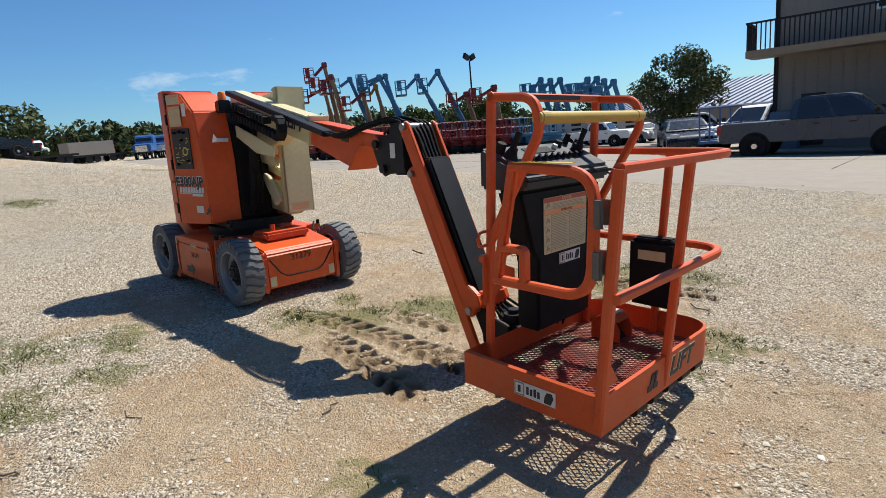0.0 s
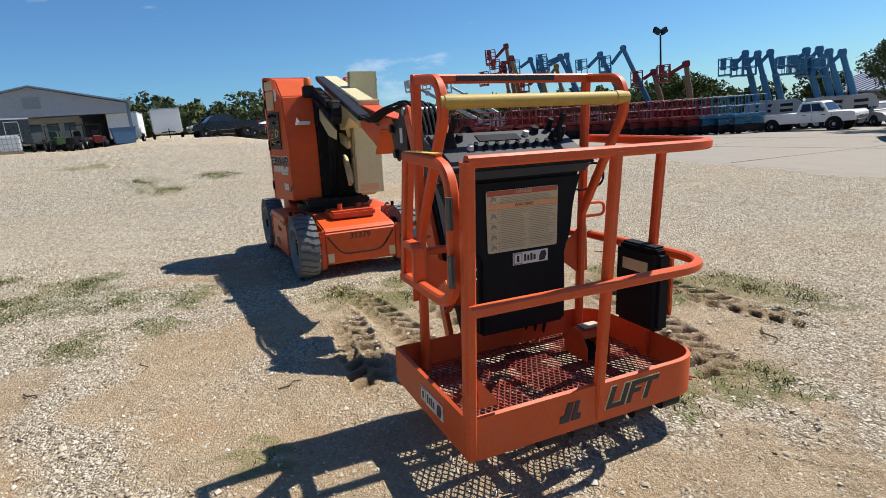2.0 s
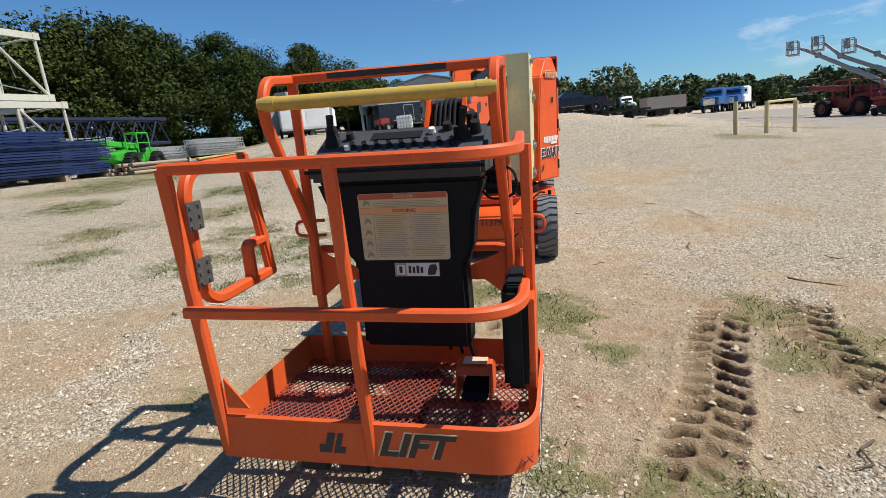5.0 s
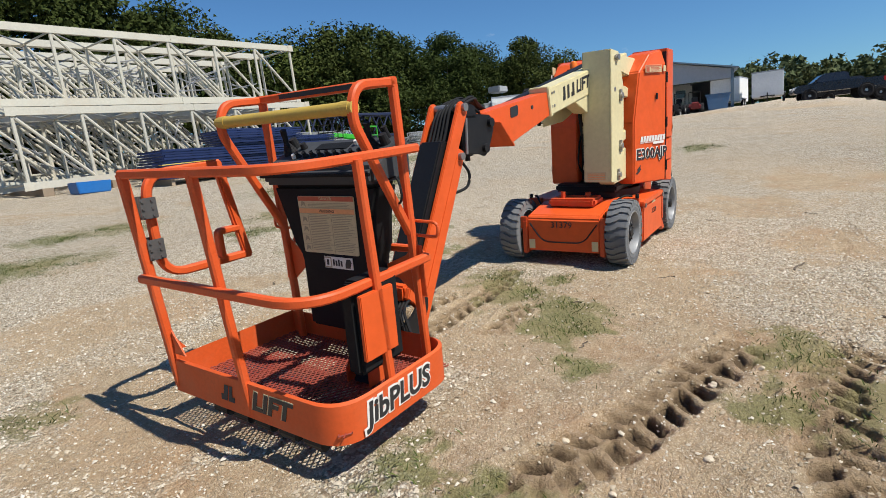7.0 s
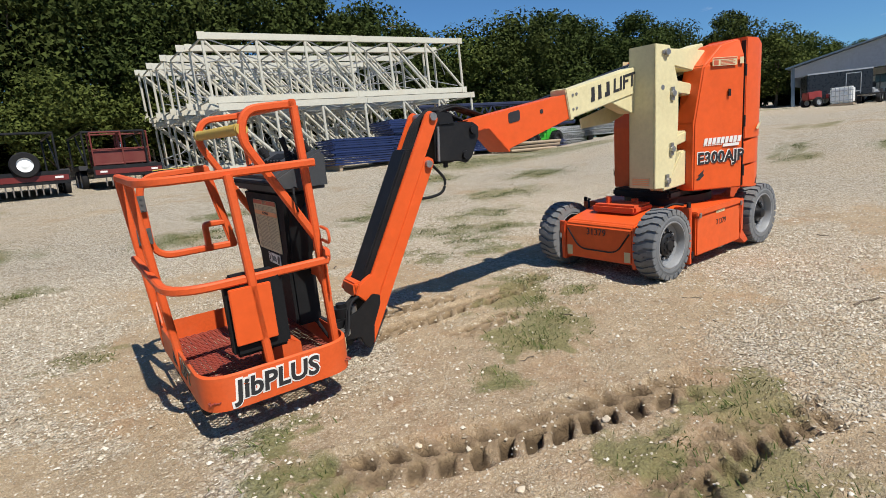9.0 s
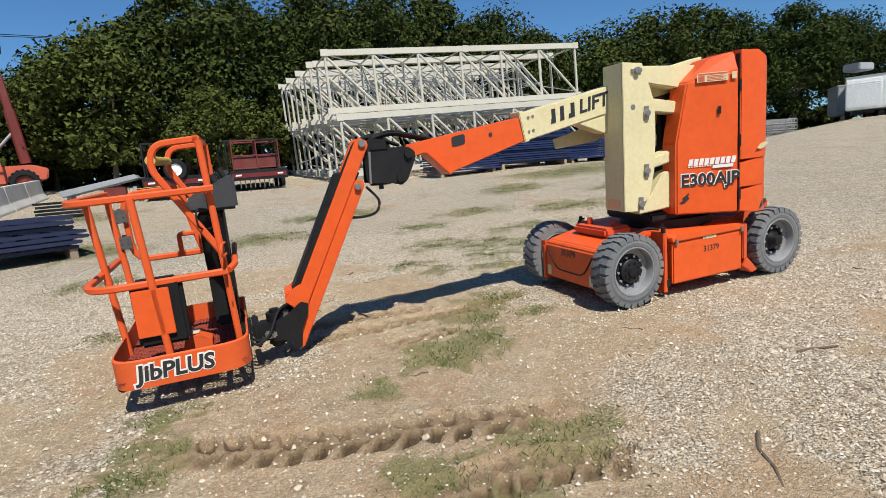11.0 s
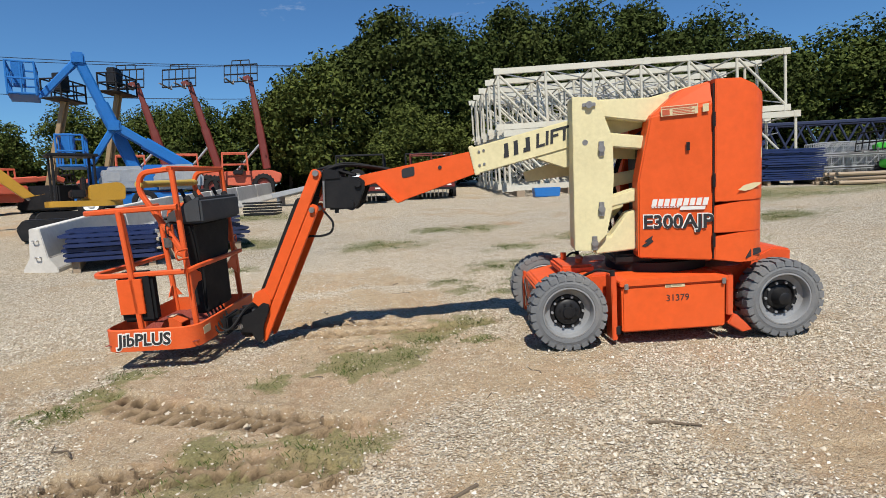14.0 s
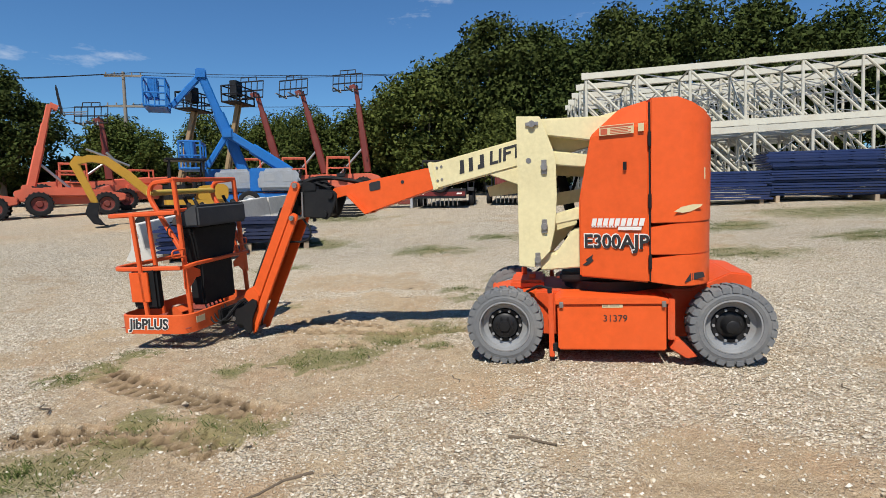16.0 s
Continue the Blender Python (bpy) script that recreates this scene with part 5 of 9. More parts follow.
# black swing block at the boom's head
BLOCK = [(-2.72, 1.45), (-2.69, 1.535), (-2.57, 1.505), (-2.56, 1.45), (-2.46, 1.445), (-2.40, 1.44), (-2.355, 1.405), (-2.36, 1.34), (-2.43, 1.20), (-2.48, 1.165), (-2.54, 1.185), (-2.73, 1.20)]
bm = bmesh.new()
plate(bm, BLOCK, -0.285, -0.265, bevel=0.005)
plate(bm, BLOCK, -0.105, -0.085, bevel=0.005)
rod(bm, (-2.62, -0.185, 1.18), (-2.62, -0.185, 1.48), 0.08, seg=20)
box(bm, (-2.715, -0.27, 1.21), (-2.46, -0.10, 1.43), 0.015)
box(bm, (-2.69, -0.295, 1.44), (-2.56, -0.27, 1.452), 0.003)
for x, z in ((-2.411, 1.39), (-2.486, 1.221)):
    rod(bm, (x, -0.31, z), (x, -0.06, z), 0.030, seg=14)
rod(bm, (-2.628, -0.24, 1.15), (-2.628, -0.24, 1.19), 0.018, seg=8)
ob = part("swing_block", bm, M["black"], lift, "black cast swing block", smooth=True)
ob.matrix_local = TT
bm = bmesh.new()
slip(bm, face((-2.60, -0.0845, 1.345), (-1, 0, 0), (0, 0, 1)), -0.028, -0.05, 0.028, 0.05)
part("decal", bm, M["white"], ob)

# jib: two pairs of parallel orange bars with a black cylinder and tray between
def bar(bm, a, b, w, y0, y1, ends=0.05):
    """A flat bar with rounded ends in the x-z plane."""
    a, b = Vector((a[0], a[1])), Vector((b[0], b[1]))
    d = (b - a).normalized()
    n = Vector((-d.y, d.x))
    pts = [a + n * w / 2, a - d * w * 0.3 + n * w * 0.3, a - d * w * 0.3 - n * w * 0.3, a - n * w / 2, b - n * w / 2, b + d * w * 0.3 - n * w * 0.3, b + d * w * 0.3 + n * w * 0.3, b + n * w / 2]
    plate(bm, [tuple(p) for p in pts], y0, y1, bevel=0.005)


jib = None
for y0, y1 in ((-0.325, -0.298), (-0.10, -0.073)):
    bm = bmesh.new()
    bar(bm, (-2.752, 1.497), (-3.32, 0.415), 0.098, y0, y1)
    plate(bm, [(-3.36, 0.52), (-3.31, 0.545), (-3.255, 0.45), (-3.285, 0.36), (-3.345, 0.335), (-3.40, 0.40), (-3.435, 0.43), (-3.405, 0.49)], y0 - 0.008, y1 + 0.004, bevel=0.006)
    ob = part("jib_upper_bar", bm, M["orange"], lift, "orange upper jib bar")
    ob.matrix_local = TT
    jib = jib or ob
for y0, y1 in ((-0.318, -0.290), (-0.108, -0.08)):
    bm = bmesh.new()
    bar(bm, (-2.80, 1.212), (-3.378, 0.094), 0.080, y0, y1)
    ob = part("jib_lower_bar", bm, M["orange"], lift, "orange lower jib bar")
    ob.matrix_local = TT
for x, z, r in ((-2.752, 1.497, 0.026), (-2.815, 1.195, 0.024), (-3.337, 0.379, 0.024), (-3.385, 0.085, 0.018)):
    bm = bmesh.new()
    rod(bm, (x, -0.345, z), (x, -0.055, z), r, seg=14)
    part("pin", bm, M["steel"], jib, smooth=True)
bm = bmesh.new()
box(bm, (-3.43, -0.295, 0.40), (-3.35, -0.103, 0.50), 0.012, Matrix.Identity(4))
ob = part("jib_cross_plate", bm, M["orange"], lift)
ob.matrix_local = TT
bm = bmesh.new()
plate(bm, [(-2.96, 1.30), (-2.84, 1.30), (-3.27, 0.47), (-3.39, 0.47)], -0.288, -0.112, bevel=0.010)
ob = part("jib_cover", bm, M["black"], lift, "black cover plate along the jib")
ob.matrix_local = TT
bm = bmesh.new()
rod(bm, (-2.80, -0.2, 1.30), (-3.32, -0.2, 0.36), 0.03, seg=14)
ob = part("jib_cylinder", bm, M["black"], lift, "black jib cylinder", smooth=True)
ob.matrix_local = TT
for k in range(5):
    bm = bmesh.new()
    yy = -0.26 + 0.03 * k
    sweep(bm, rounded([(-2.46, yy + 0.02, 1.46), (-2.66, yy, 1.545 + 0.012 * (k % 3)), (-2.80, yy, 1.52 - 0.01 * k), (-2.88, yy, 1.33), (-2.92, yy, 1.26)], 0.09), 0.019, seg=7)
    ob = part("hose", bm, M["rubber"], lift, smooth=True)
    ob.matrix_local = TT

# platform rotator between jib and platform
bm = bmesh.new()
box(bm, (-3.69, -0.10, 0.17), (-3.645, 0.22, 0.33), 0.012)
box(bm, (-3.65, 0.00, 0.18), (-3.56, 0.14, 0.30), 0.012)
rod(bm, (-3.53, 0.07, 0.13), (-3.53, 0.07, 0.36), 0.062, seg=20)
rod(bm, (-3.53, 0.07, 0.36), (-3.53, 0.07, 0.385), 0.035, seg=14)
rod(bm, (-3.53, 0.07, 0.11), (-3.53, 0.07, 0.13), 0.045, seg=14)
rotator = part("rotator", bm, M["black"], lift, "greasy black platform rotator with hoses", smooth=True)
for y in (-0.035, 0.155):
    bm = bmesh.new()
    plate(bm, [(-3.57, 0.17), (-3.565, 0.31), (-3.47, 0.335), (-3.345, 0.42), (-3.295, 0.40), (-3.30, 0.345), (-3.36, 0.22), (-3.375, 0.10), (-3.41, 0.065), (-3.445, 0.10), (-3.47, 0.16)], y, y + 0.02, bevel=0.004)
    part("yoke_plate", bm, M["black"], rotator)
for k in range(5):
    bm = bmesh.new()
    sweep(bm, rounded([(-3.36, 0.0 + 0.03 * k, 0.44), (-3.50, 0.01 + 0.03 * k, 0.40 - 0.02 * k), (-3.60, -0.13 + 0.03 * k, 0.24 - 0.02 * k), (-3.70, -0.16 + 0.06 * k, 0.20 + 0.02 * k), (-3.79, -0.13 + 0.05 * k, 0.40 + 0.03 * k)], 0.07), 0.018, seg=7)
    part("hose", bm, M["rubber"], rotator, smooth=True)
bm = bmesh.new()
box(bm, (-3.62, -0.05, 0.20), (-3.54, 0.00, 0.25), 0.01)
rod(bm, (-3.46, 0.06, 0.30), (-3.46, 0.06, 0.36), 0.028, seg=12)
part("motor", bm, M["steel"], lift, smooth=True)

# ---- the work platform ----
KX0, KX1, KY0, KY1 = -4.480, -3.700, -0.460, 0.735
ON_LIFT = set(lift.children)
RX, RY = -4.535, -0.410


def kick_line(z, grow=0.0):
    """Outline of the toe board, from the gate corner round the front to the inner edge."""
    return rounded([(KX1 + grow, KY1 + grow, z), (KX0 - grow, KY1 + grow, z)], 0.02) + rounded([(KX0 - grow, KY1 - 0.02, z), (KX0 - grow, KY0 - grow, z), (KX1 + grow, KY0 - grow, z), (KX1 + grow, KY1, z)], 0.17, 8)


bm = bmesh.new()
line = kick_line(0)
low = [bm.verts.new((p.x, p.y, 0.192)) for p in line]
mid = [bm.verts.new((p.x, p.y, 0.362)) for p in line]
lip = [bm.verts.new((p.x + (0.012 if p.x < -4.1 else -0.012), p.y + (0.012 if p.y < 0.1 else -0.012), 0.370)) for p in line]
inn = [bm.verts.new((p.x + (0.012 if p.x < -4.1 else -0.012), p.y + (0.012 if p.y < 0.1 else -0.012), 0.202)) for p in line]
n = len(line)
for i in range(n):
    j = (i + 1) % n
    for a, b in ((low, mid), (mid, lip), (lip, inn), (inn, low)):
        bm.faces.new((a[i], a[j], b[j], b[i]))
bmesh.ops.recalc_face_normals(bm, faces=list(bm.faces))
kick = part("toe_board", bm, M["kick_orange"], lift, "scuffed orange toe board round the platform floor", smooth=True)
# grating floor: diamond mesh of thin strands over cross members
bm = bmesh.new()
n = 46
for k in range(-30, 62):
    for d in (1, -1):
        # strands run at a slant across the floor
        pts = []
        x0, x1 = KX0 + 0.02, KX1 - 0.02
        y_at = KY0 + 0.02 + k * 0.030
        ya, yb = y_at, y_at + d * (x1 - x0) * 0.62
        ta, tb = 0.0, 1.0
        for edge, sgn in ((KY0 + 0.02, 1), (KY1 - 0.02, -1)):
            fa, fb = (ya - edge) * sgn, (yb - edge) * sgn
            if fa < 0 and fb < 0:
                ta, tb = 1, 0
            elif fa < 0:
                ta = max(ta, fa / (fa - fb))
            elif fb < 0:
                tb = min(tb, fa / (fa - fb))
        if ta >= tb:
            continue
        a = Vector((x0 + (x1 - x0) * ta, ya + (yb - ya) * ta, 0.240 + (0.002 if d > 0 else 0)))
        b = Vector((x0 + (x1 - x0) * tb, ya + (yb - ya) * tb, 0.240 + (0.002 if d > 0 else 0)))
        sweep(bm, [a, b], 0.0055, 0.006)
floor_mesh = part("grating", bm, M["grating"], lift, "rust-red expanded-metal floor grating")
bm = bmesh.new()
for x in (-4.30, -4.05, -3.86):
    box(bm, (x - 0.02, KY0 + 0.02, 0.198), (x + 0.02, KY1 - 0.02, 0.230), 0.004)
for y in (-0.2, 0.42):
    box(bm, (KX0 + 0.02, y - 0.02, 0.196), (KX1 - 0.02, y + 0.02, 0.228), 0.004)
part("cross_member", bm, M["grating"], floor_mesh)
bm = bmesh.new()
for k in range(5):
    rod(bm, (KX0 + 0.03, 0.42 - k * 0.16, 0.175), (KX0 + 0.03, 0.32 - k * 0.16, 0.175), 0.03, seg=12)
box(bm, (-4.20, 0.02, 0.17), (-3.75, 0.16, 0.215), 0.01)
part("under_frame", bm, M["black"], lift)

# rails
T = 0.040
bm = bmesh.new()
top = rounded([(RX, KY1 + 0.005, 1.30), (RX - 0.02, RY - 0.02, 1.30), (-3.76, RY + 0.03, 1.31)], 0.24, 8)
sweep(bm, top, T)
part("top_rail", bm, M["rail_orange"], lift, "chipped orange top guard rail", smooth=True)
bm = bmesh.new()
sweep(bm, rounded([(RX, KY1 + 0.01, 0.80), (RX, RY - 0.02, 0.80), (-3.76, RY + 0.02, 0.80)], 0.22, 8), T)
sweep(bm, rounded([(-3.75, RY + 0.05, 0.80), (-3.71, -0.28, 0.82), (-3.71, 0.60, 0.82)], 0.04, 4), T * 0.9)
part("mid_rail", bm, M["rail_orange"], lift, "chipped orange mid guard rail", smooth=True)
posts = (((-4.462, KY1 - 0.012, 0.22), (RX, KY1 + 0.002, 1.30)), ((-4.465, 0.135, 0.21), (RX - 0.012, 0.145, 1.30)), ((-4.14, KY0 + 0.03, 0.22), (-4.20, RY - 0.02, 1.30)),
         ((-3.755, 0.60, 0.22), (-3.80, 0.60, 1.595)), ((-3.75, -0.33, 0.22), (-3.80, -0.315, 1.595)))
for k, (a, b) in enumerate(posts):
    bm = bmesh.new()
    sweep(bm, [a, Vector(a).lerp(Vector(b), 0.5), b], T * (1.12 if k == 0 else 1.0), side=(1, 0, 0))
    part("post", bm, M["rail_orange"], lift)
# raised end frames that carry the padded bar
for y in (0.60, -0.315):
    bm = bmesh.new()
    sweep(bm, rounded([(-3.80, y, 1.605), (-4.045, y, 1.59), (-4.085, y, 1.46), (-3.78, y, 0.92)], 0.12, 6), T, side=(0, 1, 0))
    part("end_frame", bm, M["rail_orange"], lift, smooth=True)
bm = bmesh.new()
sweep(bm, [(-3.81, 0.62, 1.607), (-3.81, -0.335, 1.607)], T)
cross = part("cross_bar", bm, M["rail_orange"], lift, "orange upper cross bar rubbed to bare metal")
bm = bmesh.new()
slip(bm, face((-3.8315, 0.16, 1.608), (0, -1, 0), (0, 0, 1)), -0.26, -0.012, 0.26, 0.012, 0, 0.002)
part("worn_patch", bm, M["ink"], cross)
bm = bmesh.new()
rod(bm, (-4.072, 0.615, 1.500), (-4.072, -0.33, 1.500), 0.028, seg=18)
pad = part("padded_bar", bm, M["yellow"], lift, "faded yellow padded bar over the console", smooth=True)
bm = bmesh.new()
for y in (0.57, -0.285):
    rod(bm, (-4.072, y + 0.028, 1.500), (-4.072, y - 0.028, 1.500), 0.031, seg=18)
part("tape", bm, M["yellow"], pad)
M["hinge"] = material("dull_zinc", (0.12, 0.115, 0.11), 0.5, metal=0.5, spots=(0.07, 0.05, 0.04), spot_scale=20)
# swing gate on the far side
bm = bmesh.new()
GY = KY1 + 0.012
sweep(bm, rounded([(-4.03, GY, 1.30), (-4.44, GY, 1.285), (-4.43, GY, 0.785), (-3.93, GY, 0.785)], 0.13, 7), 0.042, side=(0, 1, 0))
plate(bm, [(-3.915, 0.77), (-3.965, 0.77), (-4.075, 1.32), (-4.02, 1.32)], GY - 0.022, GY + 0.018, bevel=0.01)
gate = part("gate", bm, M["rail_orange"], lift, "orange swing gate with rounded corners", smooth=True)
bm = bmesh.new()
sweep(bm, rounded([(-3.98, GY + 0.0, 0.94), (-4.10, GY + 0.0, 0.94), (-4.10, GY, 0.80)], 0.02, 3), 0.034, 0.05, side=(0, 1, 0))
part("latch_box", bm, M["rail_orange"], gate)
bm = bmesh.new()
slip(bm, face((-4.20, GY, 1.3185), (-1, 0, 0), (0, -1, 0)), -0.14, -0.017, 0.14, 0.017, 0, 0.003)
dec = part("caution_decal", bm, M["gold_ink"], gate, "yellow caution decal")
lettering("caution_word", "CAUTION", 0.034, face((-4.14, GY, 1.3215), (1, 0, 0), (0, 1, 0)), M["ink"], gate, thick=0.0005)
for z in (1.13, 0.93):
    bm = bmesh.new()
    box(bm, (-4.490, GY + 0.022, z - 0.055), (-4.446, GY + 0.027, z + 0.055), 0.002)
    box(bm, (-4.50, GY - 0.05, z - 0.05), (-4.42, GY - 0.042, z + 0.05), 0.002)
    rod(bm, (-4.468, GY + 0.028, z - 0.055), (-4.468, GY + 0.028, z + 0.055), 0.011, seg=10)
    for q in (-0.035, 0.0, 0.035):
        for xx in (-4.488, -4.442):
            rod(bm, (xx, GY - 0.056, z + q), (xx, GY - 0.046, z + q), 0.007, seg=6)
    part("gate_hinge", bm, M["hinge"], lift, "grey steel gate hinge")
# gussets, lugs and rope rings
bm = bmesh.new()
for y, s in ((0.60, -1), (-0.325, 1)):
    plate(bm, [(y - s * 0.04, 0.85), (y, 0.86), (y + s * 0.06, 0.80), (y + s * 0.20, 0.74), (y + s * 0.20, 0.68), (y + s * 0.12, 0.68), (y + s * 0.02, 0.60), (y - s * 0.05, 0.60)], -3.765, -3.755, "yz", bevel=0.002)
part("gusset", bm, M["rail_orange"], lift)
for y, s in ((0.585, 1), (-0.375, -1)):
    bm = bmesh.new()
    sweep(bm, rounded([(-3.75, y - s * 0.04, 0.90), (-3.77, y + s * 0.10, 0.90), (-3.77, y + s * 0.10, 0.97), (-3.75, y - s * 0.04, 0.97)], 0.035, 5), 0.016, seg=8)
    part("lanyard_ring", bm, M["rail_orange"], lift)
bm = bmesh.new()
plate(bm, [(-4.40, 0.40), (-4.47, 0.40), (-4.47, 0.50)], KY1 - 0.012, KY1 - 0.004)
plate(bm, [(0.60, 0.40), (0.69, 0.40), (0.69, 0.52)], -4.478, -4.47, "yz")
part("post_gusset", bm, M["rail_orange"], lift)

# control console
bm = bmesh.new()
plate(bm, [(0.355, 0.395), (-0.145, 0.395), (-0.145, 0.60), (-0.14, 0.78), (-0.175, 0.84), (-0.195, 1.02), (-0.24, 1.16), (0.51, 1.16), (0.46, 1.02), (0.40, 0.84), (0.355, 0.78)], -3.885, -3.735, "yz", bevel=0.018)
console = part("console", bm, M["plastic"], lift, "dark grey moulded control console", smooth=True)
bm = bmesh.new()
plate(bm, [(-3.93, 1.165), (-3.935, 1.245), (-3.665, 1.375), (-3.635, 1.355), (-3.635, 1.16)], -0.25, 0.52, bevel=0.018)
part("console_top", bm, M["console_top"], console, "grey console top with knobs", smooth=True)
tm = face((-3.80, 0.135, 1.3115), (0, -1, 0), (0.27, 0, 0.13))
bm = bmesh.new()
rk = random.Random(11)
for k in range(9):
    x = -0.20 + k * 0.055
    rod(bm, tm @ Vector((x, -0.03, -0.002)), tm @ Vector((x, -0.03, 0.012)), 0.017, 0.013, seg=10)
    rod(bm, tm @ Vector((x, -0.03, 0.010)), tm @ Vector((x, -0.036, 0.030)), 0.008, 0.011, seg=8)
for x, y, r, h in ((-0.33, 0.08, 0.030, 0.05), (-0.24, 0.06, 0.02, 0.03), (0.20, 0.10, 0.024, 0.03), (0.26, 0.02, 0.022, 0.045), (0.33, 0.06, 0.026, 0.05), (0.30, 0.12, 0.018, 0.06)):
    rod(bm, tm @ Vector((x, y, 0)), tm @ Vector((x, y, h)), r, r * 0.8, seg=12)
part("knob", bm, M["rubber"], console)
for x, y in ((-0.31, 0.0), (0.28, 0.0)):
    bm = bmesh.new()
    for k in range(5):
        rod(bm, tm @ Vector((x, y + 0.02, 0.012 * k)), tm @ Vector((x, y + 0.02, 0.012 * k + 0.010)), 0.04 - 0.005 * k, 0.034 - 0.005 * k, seg=14)
    rod(bm, tm @ Vector((x, y + 0.02, 0.05)), tm @ Vector((x + 0.015, y + 0.03, 0.13)), 0.013, 0.017, seg=10)
    part("joystick", bm, M["rubber"], console, "black joystick with a rubber boot")
bm = bmesh.new()
for x, y in ((-0.225, -0.035), (0.135, 0.075)):
    rod(bm, tm @ Vector((x, y, 0)), tm @ Vector((x, y, 0.022)), 0.017, 0.014, seg=14)
part("button", bm, M["white"], console)
bm = bmesh.new()
slip(bm, tm, -0.14, 0.035, 0.09, 0.095, -0.002, 0.003)
part("display", bm, M["plastic"], console, "dark display panel")
bm = bmesh.new()
box(bm, (-3.95, -0.255, 1.205), (-3.935, 0.525, 1.22), 0.004)
box(bm, (-3.888, 0.30, 1.09), (-3.884, 0.33, 1.11))
part("console_lip", bm, M["plastic"], console)
# instruction plate on the console
pm = face((-3.888, 0.112, 0.955), (0, -1, 0), (0, 0, 1))
bm = bmesh.new()
plate(bm, rounded([(-0.20, -0.145), (0.19, -0.145), (0.195, 0.15), (-0.205, 0.15)], 0.012, 3, True), 0, 0.003, "xy", m=pm)
dec = part("instruction_plate", bm, M["paper"], console, "faded danger and warning instruction plate")
bm = bmesh.new()
slip(bm, pm, -0.20, 0.125, 0.19, 0.148, 0.003, 0.0045)
part("red_band", bm, M["red_ink"], dec)
bm = bmesh.new()
slip(bm, pm, -0.20, 0.062, 0.19, 0.086, 0.003, 0.0045)
part("orange_band", bm, M["orange_ink"], dec)
lettering("danger_word", "DANGER", 0.022, pm @ Matrix.Translation((0, 0.1365, 0.0048)), M["paper"], dec, thick=0.0004)
lettering("warning_word", "WARNING", 0.022, pm @ Matrix.Translation((0, 0.074, 0.0048)), M["ink"], dec, thick=0.0004)
bm = bmesh.new()
rk = random.Random(3)
for k in range(4):
    slip(bm, pm, -0.13, 0.092 + 0.007 * k, 0.18 - rk.uniform(0, 0.06), 0.0945 + 0.007 * k, 0.003, 0.004)
for k in range(22):
    y = 0.052 - k * 0.0086
    slip(bm, pm, -0.13, y, 0.02 - rk.uniform(0, 0.03), y + 0.003, 0.003, 0.004)
    slip(bm, pm, 0.035, y, 0.18 - rk.uniform(0, 0.05), y + 0.003, 0.003, 0.004)
for y in (0.088, 0.06, 0.0, -0.05, -0.1):
    slip(bm, pm, -0.2, y, 0.19, y + 0.0016, 0.003, 0.0042)
for x in (-0.14, 0.027):
    slip(bm, pm, x, -0.143, x + 0.0016, 0.06, 0.003, 0.0042)
for y in (0.095, 0.015, -0.035, -0.085, -0.135):
    plate(bm, [(-0.185, y), (-0.165, y + 0.012), (-0.15, y), (-0.155, y + 0.022), (-0.175, y + 0.03), (-0.18, y + 0.018)], 0.003, 0.004, "xy", m=pm)
part("print", bm, M["grey_ink"], dec)


def capacity_decal(parent, fm):
    """White strip with three fields: a pictogram, small print, and a black curve."""
    bm = bmesh.new()
    slip(bm, fm, -0.10, -0.03, 0.10, 0.03)
    d = part("capacity_decal", bm, M["white"], parent, "white capacity decal with black pictograms")
    bm = bmesh.new()
    slip(bm, fm, -0.0985, -0.0285, -0.048, 0.0285, 0.003, 0.0035)
    part("grey_field", bm, M["grey_ink"], d)
    bm = bmesh.new()
    slip(bm, fm, -0.092, -0.022, -0.054, 0.022, 0.0035, 0.0045)
    part("pale_field", bm, M["white"], d)
    bm = bmesh.new()
    for k in range(4):
        slip(bm, fm, -0.038 + 0.018 * k, -0.016, -0.026 + 0.018 * k, 0.018 - 0.006 * (k % 2), 0.003, 0.004)
    slip(bm, fm, -0.08, -0.015, -0.066, 0.015, 0.0045, 0.0055)
    plate(bm, [(0.048, -0.024), (0.08, -0.024), (0.092, 0.005), (0.085, 0.024), (0.06, 0.022), (0.05, 0.0)], 0.003, 0.004, "xy", m=fm)
    part("print", bm, M["ink"], d)


capacity_decal(console, face((-3.887, 0.075, 0.765), (0, -1, 0), (0, 0, 1)))
capacity_decal(kick, face((-4.14, KY1 + 0.001, 0.278), (-1, 0, 0), (0, 0, 1)) @ Matrix.Diagonal((1.15, 1.15, 1, 1)))
bm = bmesh.new()
slip(bm, face((KX1 + 0.001, -0.28, 0.30), (0, 1, 0), (0, 0, 1)), -0.06, -0.03, 0.06, 0.03)
part("decal", bm, M["paper"], kick)
# lettering on the toe board
lettering("platform_letters_edge", "JibPLUS", 0.135, face((-4.13, KY0 - 0.0012, 0.282), (1, 0, 0), (0, 0, 1)), M["white"], kick, "white outline of the lettering", 0.0008, 0.12, 0.012, 1.0)
lettering("platform_letters", "JibPLUS", 0.135, face((-4.127, KY0 - 0.0025, 0.280), (1, 0, 0), (0, 0, 1)), M["ink"], kick, "bold black slanted lettering", 0.0008, 0.12, 0.004, 1.0)
fm = face((KX0 - 0.0012, -0.02, 0.285), (0, -1, 0), (0, 0, 1))
lettering("front_letters_edge", "LIFT", 0.125, fm, M["paper"], kick, "worn pale outline", 0.0008, 0.3, 0.007, 1.15)
